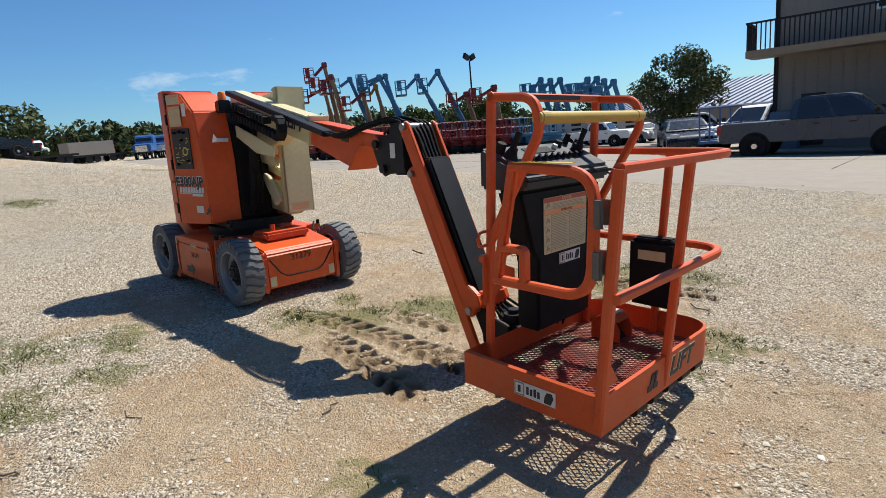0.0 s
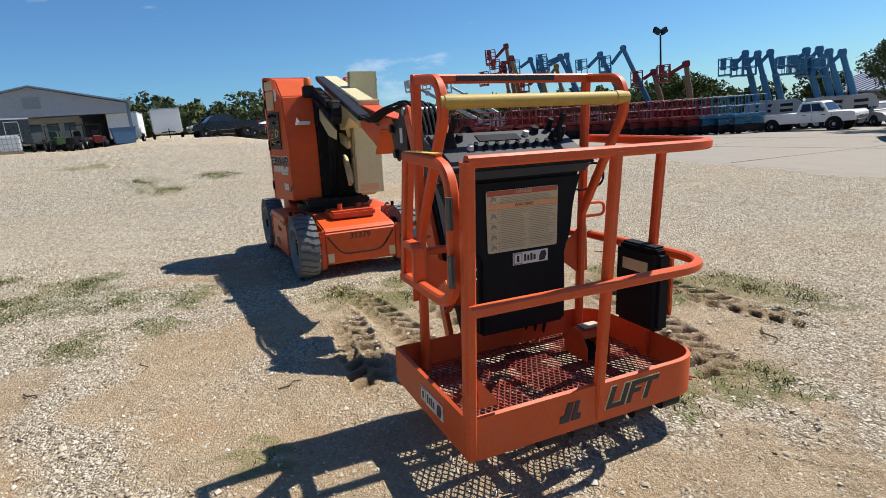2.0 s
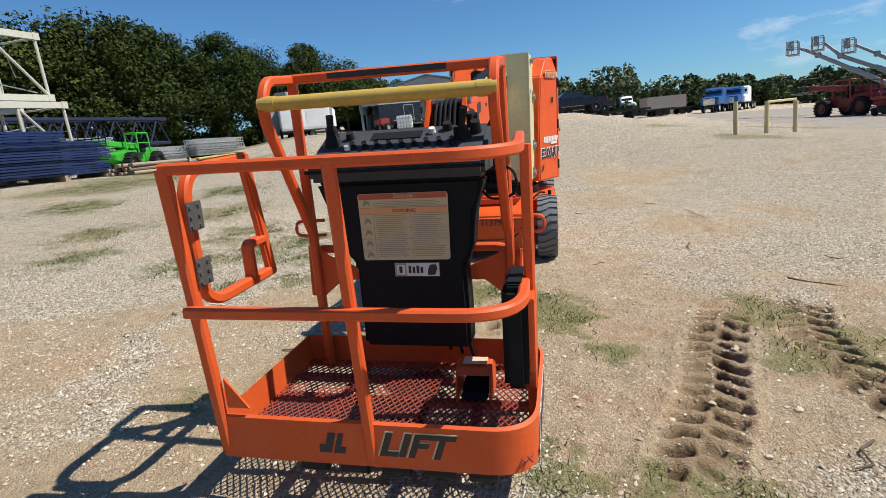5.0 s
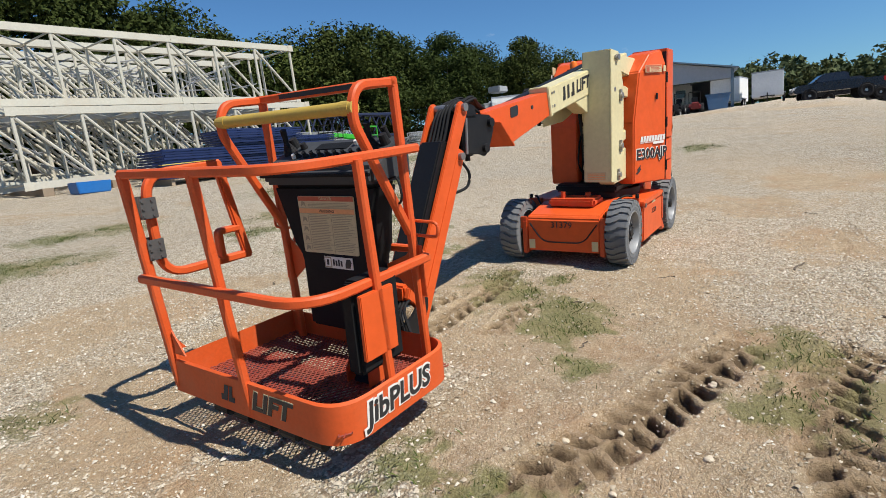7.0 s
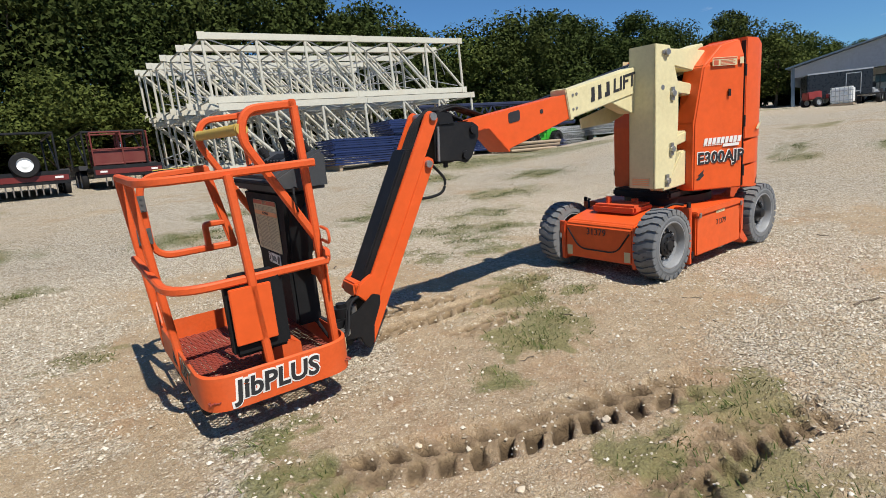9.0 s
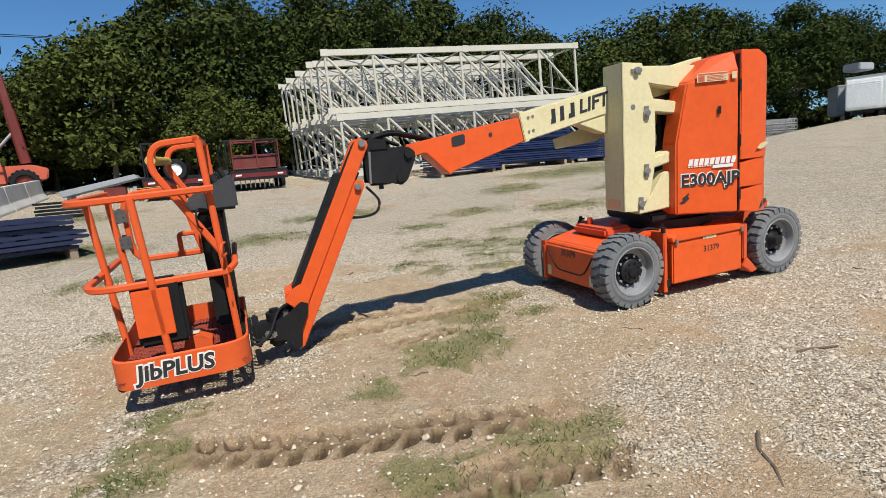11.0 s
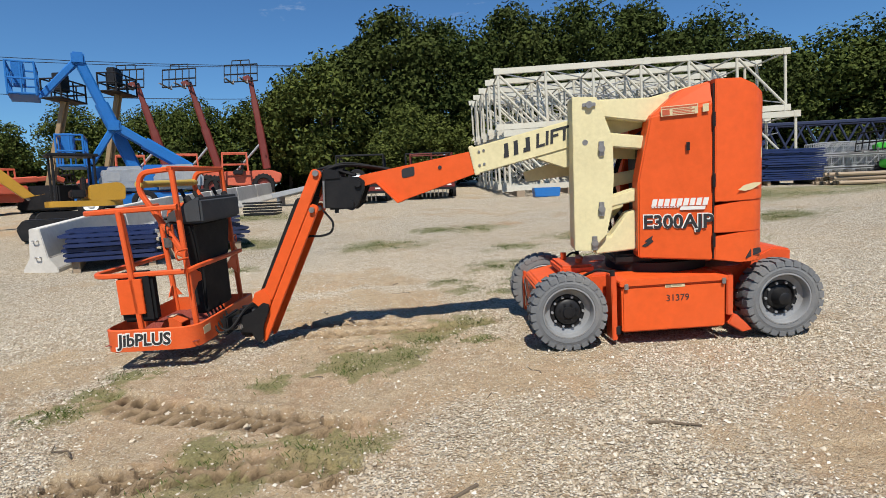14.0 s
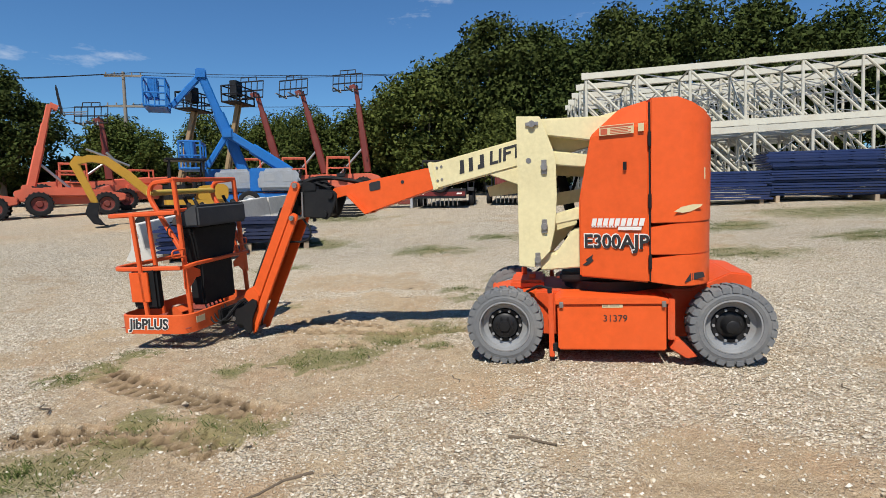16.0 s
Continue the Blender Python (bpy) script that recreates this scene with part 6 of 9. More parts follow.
lettering("front_letters", "LIFT", 0.125, fm @ Matrix.Translation((0.003, -0.002, 0.0014)), M["ink"], kick, "worn dark slanted lettering", 0.0008, 0.3, 0.0045, 1.15)
fm = face((KX0 - 0.0012, 0.28, 0.280), (0, -1, 0), (0, 0, 1))
bm = bmesh.new()
plate(bm, [(-0.055, -0.04), (-0.01, -0.04), (0.015, 0.04), (-0.015, 0.04), (-0.03, -0.01), (-0.05, -0.01)], 0, 0.002, "xy", m=fm)
plate(bm, [(0.0, -0.04), (0.045, -0.04), (0.05, -0.015), (0.03, -0.015), (0.045, 0.04), (0.025, 0.04)], 0, 0.002, "xy", m=fm)
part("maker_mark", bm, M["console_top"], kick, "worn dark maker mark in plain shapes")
# manual box hung on the rail
bm = bmesh.new()
box(bm, (-4.30, -0.425, 0.42), (-4.02, -0.335, 0.81), 0.02)
box(bm, (-4.27, -0.415, 0.805), (-4.05, -0.345, 0.825), 0.01)
mb = part("manual_box", bm, M["plastic"], lift, "black plastic manual box hung inside the rail")
bm = bmesh.new()
box(bm, (-4.29, -0.45, 0.49), (-4.09, -0.428, 0.77), 0.004)
part("backing_plate", bm, M["orange"], mb, "orange backing plate")
bm = bmesh.new()
slip(bm, face((-4.16, -0.3345, 0.72), (-1, 0, 0), (0, 0, 1)), -0.08, -0.025, 0.08, 0.03)
part("decal", bm, M["paper"], mb)
# foot switch under its guard
bm = bmesh.new()
for y in (-0.255, -0.115):
    plate(bm, [(-4.10, 0.27), (-3.92, 0.27), (-3.92, 0.37), (-4.0, 0.415), (-4.06, 0.40), (-4.10, 0.34)], y, y + 0.008, bevel=0.002)
plate(bm, [(-4.085, 0.385), (-4.05, 0.41), (-3.99, 0.42), (-3.92, 0.375), (-3.92, 0.365), (-3.99, 0.41), (-4.05, 0.40)], -0.255, -0.107, bevel=0.002)
fsw = part("foot_switch", bm, M["kick_orange"], lift, "dusty orange foot switch guard")
fsw.location.z = -0.022
bm = bmesh.new()
plate(bm, [(-4.08, 0.27), (-3.94, 0.27), (-3.94, 0.33), (-4.06, 0.295)], -0.235, -0.125, bevel=0.006)
part("pedal", bm, M["rubber"], fsw)
bm = bmesh.new()
slip(bm, face((-4.02, -0.185, 0.4235), (0, -1, 0), (1, 0, 0)), -0.05, -0.03, 0.05, 0.03, 0, 0.004)
part("dust_cake", bm, M["dirt_box"], fsw)
# sundries: cable from the console, pale tape on the corner post
bm = bmesh.new()
sweep(bm, rounded([(-3.80, -0.22, 1.17), (-3.88, -0.36, 1.20), (-3.88, -0.38, 1.08), (-3.82, -0.25, 1.05), (-3.75, -0.20, 1.10)], 0.06), 0.012, seg=6)
part("cable", bm, M["rubber"], console)
bm = bmesh.new()
tape_at = face((-4.518, 0.7353, 1.10), (-1, 0, 0), (-0.045, 0.024, 1.06))
plate(bm, [(-0.020, -0.13), (0.002, -0.12), (0.010, -0.03), (0.019, 0.01), (0.019, 0.14), (-0.017, 0.14), (-0.012, 0.06), (-0.020, 0.03)], -0.001, 0.003, "xy", m=tape_at)
part("tape", bm, M["white"], lift, "peeling pale tape on the corner post")

# the platform is slewed a little on its rotator
SLEW = Matrix.Translation((-4.48, 0.72, 0)) @ Matrix.Rotation(radians(-1.8), 4, "Z") @ Matrix.Translation((4.48, -0.72, 0))
for ob in set(lift.children) - ON_LIFT:
    ob.matrix_basis = SLEW @ ob.matrix_basis

# ---- trees ----
def leaf_cloud(seed, height, spread, base, leaves, size, lumps=26):
    """Arrays of small leaf quads gathered on many overlapping lumps: an uneven crown with gaps."""
    r = np.random.RandomState(seed)
    mid = (height + base) / 2
    half = (height - base) / 2
    c = r.normal(size=(lumps, 3))
    c /= np.linalg.norm(c, axis=1)[:, None]
    c *= (r.uniform(0.15, 1, lumps) ** 0.45)[:, None]
    c = c * np.array([spread, spread, half]) * 0.78 + np.array([0, 0, mid])
    rad = r.uniform(0.16, 0.40, lumps) * min(spread, half)
    k = r.randint(0, lumps, leaves)
    d = r.normal(size=(leaves, 3))
    d /= np.linalg.norm(d, axis=1)[:, None]
    p = c[k] + d * (rad[k] * r.uniform(0.55, 1.12, leaves))[:, None] * np.array([1, 1, 0.85])
    n = d * 0.7 + r.normal(size=(leaves, 3)) * 0.6 + np.array([0, 0, 0.35])
    n /= np.linalg.norm(n, axis=1)[:, None]
    u = np.cross(n, r.normal(size=(leaves, 3)))
    u /= np.linalg.norm(u, axis=1)[:, None]
    v = np.cross(n, u)
    s = (size * r.uniform(0.55, 1.3, leaves))[:, None]
    s = s * 1.25
    quads = np.stack([p + u * s, p - u * s * 0.6 + v * s * 0.62, p - u * s * 0.6 - v * s * 0.62 - n * s * 0.25], 1)
    return quads.reshape(-1, 3), c, rad


def tree(seed, height, spread, base, leaves, size, mat, label, trunk_r=0.22, lumps=26):
    """A tapered trunk with limbs that reach into a crown of leaf clumps."""
    t = empty("tree", label=label, category="tree", group="trees along the yard")
    verts, c, rad = leaf_cloud(seed, height, spread, base, leaves, size, lumps)
    crown = new("crown", leaf_mesh("crown", verts, mat, 3))
    crown.parent = t
    r = random.Random(seed)
    bm = bmesh.new()
    top = base + (height - base) * 0.55
    pts = [Vector((0, 0, -0.3)), Vector((r.uniform(-.1, .1), r.uniform(-.1, .1), base)), Vector((r.uniform(-.3, .3), r.uniform(-.3, .3), top))]
    rod(bm, pts[0], pts[1], trunk_r, trunk_r * 0.75, 9)
    rod(bm, pts[1], pts[2], trunk_r * 0.75, trunk_r * 0.3, 8)
    for k in range(9):
        a = Vector(pts[1]).lerp(pts[2], r.uniform(-0.1, 0.8))
        e = Vector(c[r.randrange(len(c))])
        m = a.lerp(e, 0.5) + Vector((0, 0, 0.2))
        rod(bm, a, m, trunk_r * 0.32, trunk_r * 0.2, 6)
        rod(bm, m, e, trunk_r * 0.2, trunk_r * 0.07, 5)
    part("trunk", bm, M["bark"], t)
    return t


KINDS = [tree(31, 12.0, 4.6, 0.9, 27000, 0.115, M["leaf"], "dense dark green oak at the yard's edge", 0.28, 90),
         tree(32, 11.0, 4.0, 0.6, 25000, 0.115, M["leaf"], "broad dark green tree at the yard's edge", 0.25, 80),
         tree(33, 9.0, 3.6, 0.3, 19000, 0.11, M["leaf_light"], "light green tree behind the machines", 0.2, 70),
         tree(34, 7.0, 3.2, 0.0, 15000, 0.105, M["leaf_light"], "low leafy tree in the hedge row", 0.16, 60)]
HOME = [12.0, 11.0, 9.0, 7.0]
# x, y, height of the top above level zero, kind
TREES = ((-32, 21.5, 9.2, 1), (-36, 17, 8.5, 0), (-29, 27, 7.5, 3), (-24, 30, 7.6, 2), (-20.5, 31.5, 7.6, 2), (-17.5, 31.5, 8.0, 2), (-14.6, 32.6, 7.8, 3), (-11.6, 31.5, 8.8, 2),
         (-8.4, 28.6, 9.8, 2), (-5.0, 30.9, 12.6, 1), (-1.0, 31.6, 12.4, 0), (3.0, 33.5, 13.4, 1), (7.2, 33.0, 13.6, 0), (12.0, 33.5, 13.4, 1), (16.4, 34.0, 12.8, 0), (20.6, 33.8, 11.4, 1),
         (25.0, 33.4, 11.4, 2), (29.0, 31.6, 12.4, 0), (33.5, 30.5, 12.6, 1), (38.0, 30.5, 12.0, 0), (42.0, 28.5, 11.4, 1), (46.0, 27.0, 10.2, 0), (49.5, 23.0, 9.8, 1), (53.0, 20.5, 8.4, 2),
         (58.0, 21.0, 8.0, 3), (63.0, 20.0, 7.6, 2), (-3.2, 27.0, 6.5, 3), (1.0, 28.6, 7.0, 3), (-26, 25, 6.5, 3), (-40, 12, 8.0, 2), (68.0, 18.0, 7.4, 3))
# a lone light tree by the car park
r_tree = random.Random(8)
for x, y, top, k in TREES:
    z = h_at(x, y)
    s = (top * 1.06 + float(yard_fall(x, y)) - z) / HOME[k]
    m = Matrix.Translation((x, y, z - 0.1)) @ Matrix.Rotation(r_tree.uniform(0, 6.28), 4, "Z") @ Matrix.Diagonal((r_tree.uniform(0.95, 1.2), r_tree.uniform(0.95, 1.2), 1, 1))
    ob = copy_thing(KINDS[k], Matrix.Identity(4))
    ob.matrix_world = m @ Matrix.Diagonal((s, s, s, 1))
for ob in KINDS:
    for o in (*ob.children, ob):
        bpy.data.objects.remove(o)
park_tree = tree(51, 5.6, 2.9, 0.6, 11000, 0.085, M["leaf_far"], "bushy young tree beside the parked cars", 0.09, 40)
park_tree.matrix_world = Matrix.Translation((7.8, -31.0, h_at(7.8, -31.0) + 0.4))
for x, y, h, sd in ((38.5, -38.0, 5.6, 61), (42.5, -55.0, 7.0, 62), (36.0, -60.0, 5.4, 63), (28.5, -58.0, 6.4, 64)):
    ob = tree(sd, h, h * 0.55, 0.3, 4500, 0.15, M["leaf_light"], "leafy tree behind the parked lifts", 0.15, 24)
    ob.matrix_world = Matrix.Translation((x, y, h_at(x, y)))
# woods on the skyline, far beyond the yard, and the undergrowth below the tree line
far_parts = []
rf = np.random.RandomState(77)
for k in range(95):
    az = radians(64 + k * 0.86)
    d = rf.uniform(104, 128) if k % 2 else rf.uniform(128, 150)
    hgt = rf.uniform(6.0, 9.8) * (0.75 if 40 < k < 62 else 1.0)
    v, _, _ = leaf_cloud(200 + k, hgt, hgt * 0.95, 0.0, 1100, 0.42, 24)
    x, y = -5 + d * math.sin(az), d * math.cos(az)
    far_parts.append(v + np.array([x, y, h_at(x, y) - 0.2]))
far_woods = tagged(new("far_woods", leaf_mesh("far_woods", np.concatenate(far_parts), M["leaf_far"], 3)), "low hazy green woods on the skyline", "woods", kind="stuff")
far_parts = []
for k in range(120):
    t = k / 119
    x = -44 + 112 * t
    y = np.interp(x, [-44, -30, -10, 0, 20, 34, 45, 55, 68], [14, 27, 32.5, 32, 34, 32.5, 29.5, 23, 20]) + rf.uniform(-1, 2.5)
    hgt = rf.uniform(2.0, 4.2)
    v, _, _ = leaf_cloud(400 + k, hgt, 1.9, -0.4, 1300, 0.16, 16)
    far_parts.append(v + np.array([x, y, h_at(x, y) - 0.1]))
for k in range(70):
    t = k / 69
    x, y = 70 + rf.uniform(-3, 3) + 4 * t, 18 - 60 * t
    hgt = rf.uniform(1.2, 2.6)
    v, _, _ = leaf_cloud(600 + k, hgt, 1.8, -0.3, 300, 0.3, 8)
    far_parts.append(v + np.array([x + 28, y, h_at(x + 28, y) - 0.1]))
undergrowth = tagged(new("undergrowth", leaf_mesh("undergrowth", np.concatenate(far_parts), M["leaf"], 3)), "dense dark undergrowth below the tree line", "undergrowth", kind="stuff")

# ---- the north side: trusses, stacks, trailers ----
def beam(bm, a, b, w, h=None):
    sweep(bm, [a, b], w, h)


def truss_module(length=11.4, depth=2.0, height=2.15, bays=6):
    """A box truss of cream channel chords with round posts and diagonals."""
    t = empty("steel_truss", label="cream painted steel box truss stacked on others", category="truss", group="stack of trusses")
    for y in (0, depth):
        for z, nm in ((0, "bottom_chord"), (height, "top_chord")):
            bm = bmesh.new()
            box(bm, (0, y - 0.07, z - 0.11), (length, y - 0.055, z + 0.11))
            box(bm, (0, y - 0.055, z + 0.095), (length, y + 0.07, z + 0.11))
            box(bm, (0, y - 0.055, z - 0.11), (length, y + 0.07, z - 0.095))
            for x in (0.09, length * 0.52, length - 0.09):
                box(bm, (x - 0.13, y - 0.085, z - 0.125), (x + 0.13, y - 0.055, z + 0.125))
            part(nm, bm, M["truss"], t)
    n = bays
    for k in range(n + 1):
        x = 0.12 + (length - 0.24) * k / n
        for y in (0, depth):
            bm = bmesh.new()
            rod(bm, (x, y, 0.1), (x, y, height - 0.1), 0.055, seg=8)
            part("post", bm, M["truss"], t)
        bm = bmesh.new()
        rod(bm, (x, 0, height - 0.06), (x, depth, height - 0.06), 0.035, seg=6)
        rod(bm, (x, 0, 0.06), (x, depth, 0.06), 0.035, seg=6)
        if k % 2:
            rod(bm, (x, 0, 0.1), (x, depth, height - 0.1), 0.03, seg=6)
        part("cross_tie", bm, M["truss"], t)
    for k in range(n):
        x0, x1 = 0.12 + (length - 0.24) * k / n, 0.12 + (length - 0.24) * (k + 1) / n
        for y in (0, depth):
            bm = bmesh.new()
            rod(bm, (x0, y, height - 0.1), (x1, y, 0.1), 0.052, seg=8)
            part("diagonal", bm, M["truss"], t)
        bm = bmesh.new()
        rod(bm, (x0, 0, height - 0.05), (x1, depth, height - 0.05), 0.025, seg=6)
        part("wind_brace", bm, M["galv"], t)
    return t


tr = truss_module()
slope = Matrix.Rotation(radians(-1.75), 4, "Y") @ Matrix.Rotation(radians(-1.0), 4, "Z")
row_y = (17.35, 20.0, 22.4, 24.7, 27.0)
first = True
for i, y in enumerate(row_y):
    for tier in (0, 1):
        x = (0.55 if tier else 0.85) - i * 0.12
        zb = 1.35 + 0.10 * i
        m = Matrix.Translation((x, y + (0.0 if tier else -0.25), zb + tier * 2.42)) @ slope
        if first:
            tr.matrix_world = m
            first = False
        else:
            copy_thing(tr, Matrix.Identity(4)).matrix_world = m
bm = bmesh.new()
for k in range(6):
    box(bm, (1.2 + 2.0 * k, 16.9, h_at(1.2 + 2.0 * k, 17) - 0.1), (1.5 + 2.0 * k, 28.5, 1.25 + 0.0305 * (0.4 + 2.0 * k)))
tagged(part("timber_bearers", bm, M["wood"]), "weathered timber bearers under the trusses", "timber", kind="stuff")
bm = bmesh.new()
rs = random.Random(5)
for k in range(260):
    x, y, z = rs.uniform(1.2, 11.6), rs.uniform(17.8, 27.5), rs.choice((1.6, 2.0, 2.5, 3.0, 4.0, 4.4, 4.9, 5.4)) + rs.uniform(-.1, .2)
    a = rs.choice((0, 0, 1.57, 0.5, -0.5))
    dx, dy, dz = math.cos(a) * rs.uniform(.5, 1.2), math.sin(a) * rs.uniform(.5, 1.2), rs.uniform(-.5, .5)
    rod(bm, (x - dx, y - dy, z - dz), (x + dx, y + dy, z + dz), 0.022, seg=5)
tagged(part("scaffold_tubes", bm, M["galv"]), "galvanised scaffold tubes stowed inside the trusses", "scaffold", kind="stuff")


def frame_stack(x, y, length, depth, layers, turn=0.0, material_key="blue_frame", thick=0.085, bearers=True, label="stack of dark blue steel frames on timber bearers"):
    """Layers of blue frames laid flat, one a little askew over another."""
    t = empty("frame_stack", Matrix.Translation((x, y, h_at(x, y))) @ Matrix.Rotation(radians(turn), 4, "Z"), label=label, category="steel frames", group="stacks of blue frames")
    r = random.Random(int(x * 31 + y * 7))
    z = 0.14
    if bearers:
        for k in (-0.4, 0.4):
            bm = bmesh.new()
            box(bm, (k * length - 0.06, -depth / 2, -0.15), (k * length + 0.06, depth / 2, 0.14))
            part("bearer", bm, M["wood"], t)
    for k in range(layers):
        bm = bmesh.new()
        j, q = r.uniform(-0.10, 0.10), r.uniform(-0.05, 0.05)
        L, D = length / 2 * r.uniform(0.93, 1.0), depth / 2
        th = thick * 0.72
        for yy in (-D, -D * 0.33, D * 0.33, D):
            box(bm, (-L + j, yy + q - 0.035, z), (L + j, yy + q + 0.035, z + th))
        for kx in range(5):
            xx = -L + j + 2 * L * kx / 4
            box(bm, (xx - 0.03, -D + q, z + 0.01), (xx + 0.03, D + q, z + th - 0.01))
        part("frame", bm, M[material_key], t)
        z += thick
    return t


frame_stack(4.9, 15.2, 2.7, 1.3, 11, 2)
frame_stack(8.0, 15.6, 3.5, 1.5, 17, -2)
frame_stack(11.3, 16.4, 2.4, 1.3, 14, 3)
frame_stack(15.5, 16.2, 3.2, 1.2, 4, 6)
frame_stack(-8.05, 5.75, 1.5, 1.1, 7, 28)
frame_stack(-7.0, 7.2, 1.6, 1.1, 7, 28, "navy")
# bundle of poles beside the blue stacks
t = empty("pole_bundle", Matrix.Translation((13.6, 15.2, h_at(13.6, 15.2))), label="loose bundle of weathered timber poles", category="poles")
rs = random.Random(2)
for k in range(22):
    bm = bmesh.new()
    y, z = -0.6 + (k % 8) * 0.15, 0.08 + (k // 8) * 0.15
    rod(bm, (-1.6 + rs.uniform(-.2, .2), y + rs.uniform(-.05, .05), z), (1.6 + rs.uniform(-.2, .2), y + rs.uniform(-.05, .05), z), 0.07, seg=8)
    part("pole", bm, M["wood"], t)
# low blue tub by the truss foot
bm = bmesh.new()
plate(bm, [(-0.45, 0), (0.45, 0), (0.5, 0.35), (-0.5, 0.35)], -0.3, 0.3, bevel=0.02)
tub = tagged(part("plastic_tub", bm, M["sky_blue"]), "bright blue plastic tub on the gravel", "tub")
tub.location = (2.2, 16.2, h_at(2.2, 16.2) - 0.01)

# grey scaffold frames and a dark lattice boom further off
def scaffold_rack(x, y, turn, n=8, tall=2.2):
    t = empty("scaffold_rack", Matrix.Translation((x, y, h_at(x, y))) @ Matrix.Rotation(radians(turn), 4, "Z"), label="rack of grey scaffold frames standing on the ground", category="scaffold frames", group="scaffold racks")
    for k in range(n):
        bm = bmesh.new()
        yy = k * 0.22
        for lvl in range(3):
            z = lvl * tall / 3 + 0.05
            beam(bm, (-2.4, yy, z), (2.4, yy, z), 0.06)
            beam(bm, (-2.4, yy, z + tall / 3 - 0.12), (2.4, yy, z + tall / 3 - 0.12), 0.05)
            for q in range(9):
                beam(bm, (-2.4 + 0.6 * q, yy, z), (-2.4 + 0.6 * q, yy, z + tall / 3 - 0.1), 0.045)
                if q < 8:
                    beam(bm, (-2.4 + 0.6 * q, yy, z), (-1.8 + 0.6 * q, yy, z + tall / 3 - 0.12), 0.03)
        part("scaffold_frame", bm, M["galv"], t)
    return t


scaffold_rack(21.5, 25.5, -6)
scaffold_rack(27.0, 24.5, -8, 7, 1.6)
scaffold_rack(31.5, 22.8, -10, 6, 1.2)
t = empty("lattice_boom", Matrix.Translation((24.5, 28.0, h_at(24.5, 28) + 1.9)) @ Matrix.Rotation(radians(-9), 4, "Z"), label="dark navy steel lattice boom laid on trestles", category="crane boom")
for y in (0, 1.1):
    for z in (0, 1.7):
        bm = bmesh.new()
        beam(bm, (-7, y, z), (7, y, z), 0.22)
        part("chord", bm, M["navy"], t)
for k in range(8):
    for y in (0, 1.1):
        bm = bmesh.new()
        beam(bm, (-7 + 1.75 * k, y, 0), (-6.1 + 1.75 * k, y, 1.7), 0.12)
        beam(bm, (-6.1 + 1.75 * k, y, 1.7), (-5.25 + 1.75 * k, y, 0), 0.12)
        part("lacing", bm, M["navy"], t)
for x in (-5, 5):
    bm = bmesh.new()
    box(bm, (x - 0.3, 0, -2.0), (x + 0.3, 1.1, -0.1))
    part("trestle", bm, M["navy"], t)


def road_wheel(parent, x, y, r, w, side, mat_rim="galv", name="wheel", knobs=0):
    """A tyre and its rim, as two parts, on axis y."""
    m = Matrix.Translation((x, y, r))
    bm = bmesh.new()
    lathe(bm, [(r * 0.58, w * 0.42), (r * 0.66, w * 0.5), (r * 0.92, w * 0.48), (r, w * 0.3), (r, -w * 0.3), (r * 0.92, -w * 0.48), (r * 0.66, -w * 0.5), (r * 0.58, -w * 0.42)], 24, m)
    for k in range(knobs):
        a = 2 * math.pi * k / knobs
        box(bm, (-r * 0.07, -w * 0.5, r * 0.93), (r * 0.07, w * 0.5, r * 1.05), 0, m @ Matrix.Rotation(a, 4, "Y"))
    wh = part(name, bm, M["rubber"], parent, smooth=not knobs)
    bm = bmesh.new()
    s = 1 if side > 0 else -1
    lathe(bm, [(r * 0.6, s * w * 0.42), (r * 0.55, s * w * 0.25), (r * 0.3, s * w * 0.2), (r * 0.22, s * w * 0.36), (0, s * w * 0.36)], 20, m)
    lathe(bm, [(r * 0.6, -s * w * 0.42), (0, -s * w * 0.3)], 20, m)
    part("rim", bm, M[mat_rim], wh)
    return wh


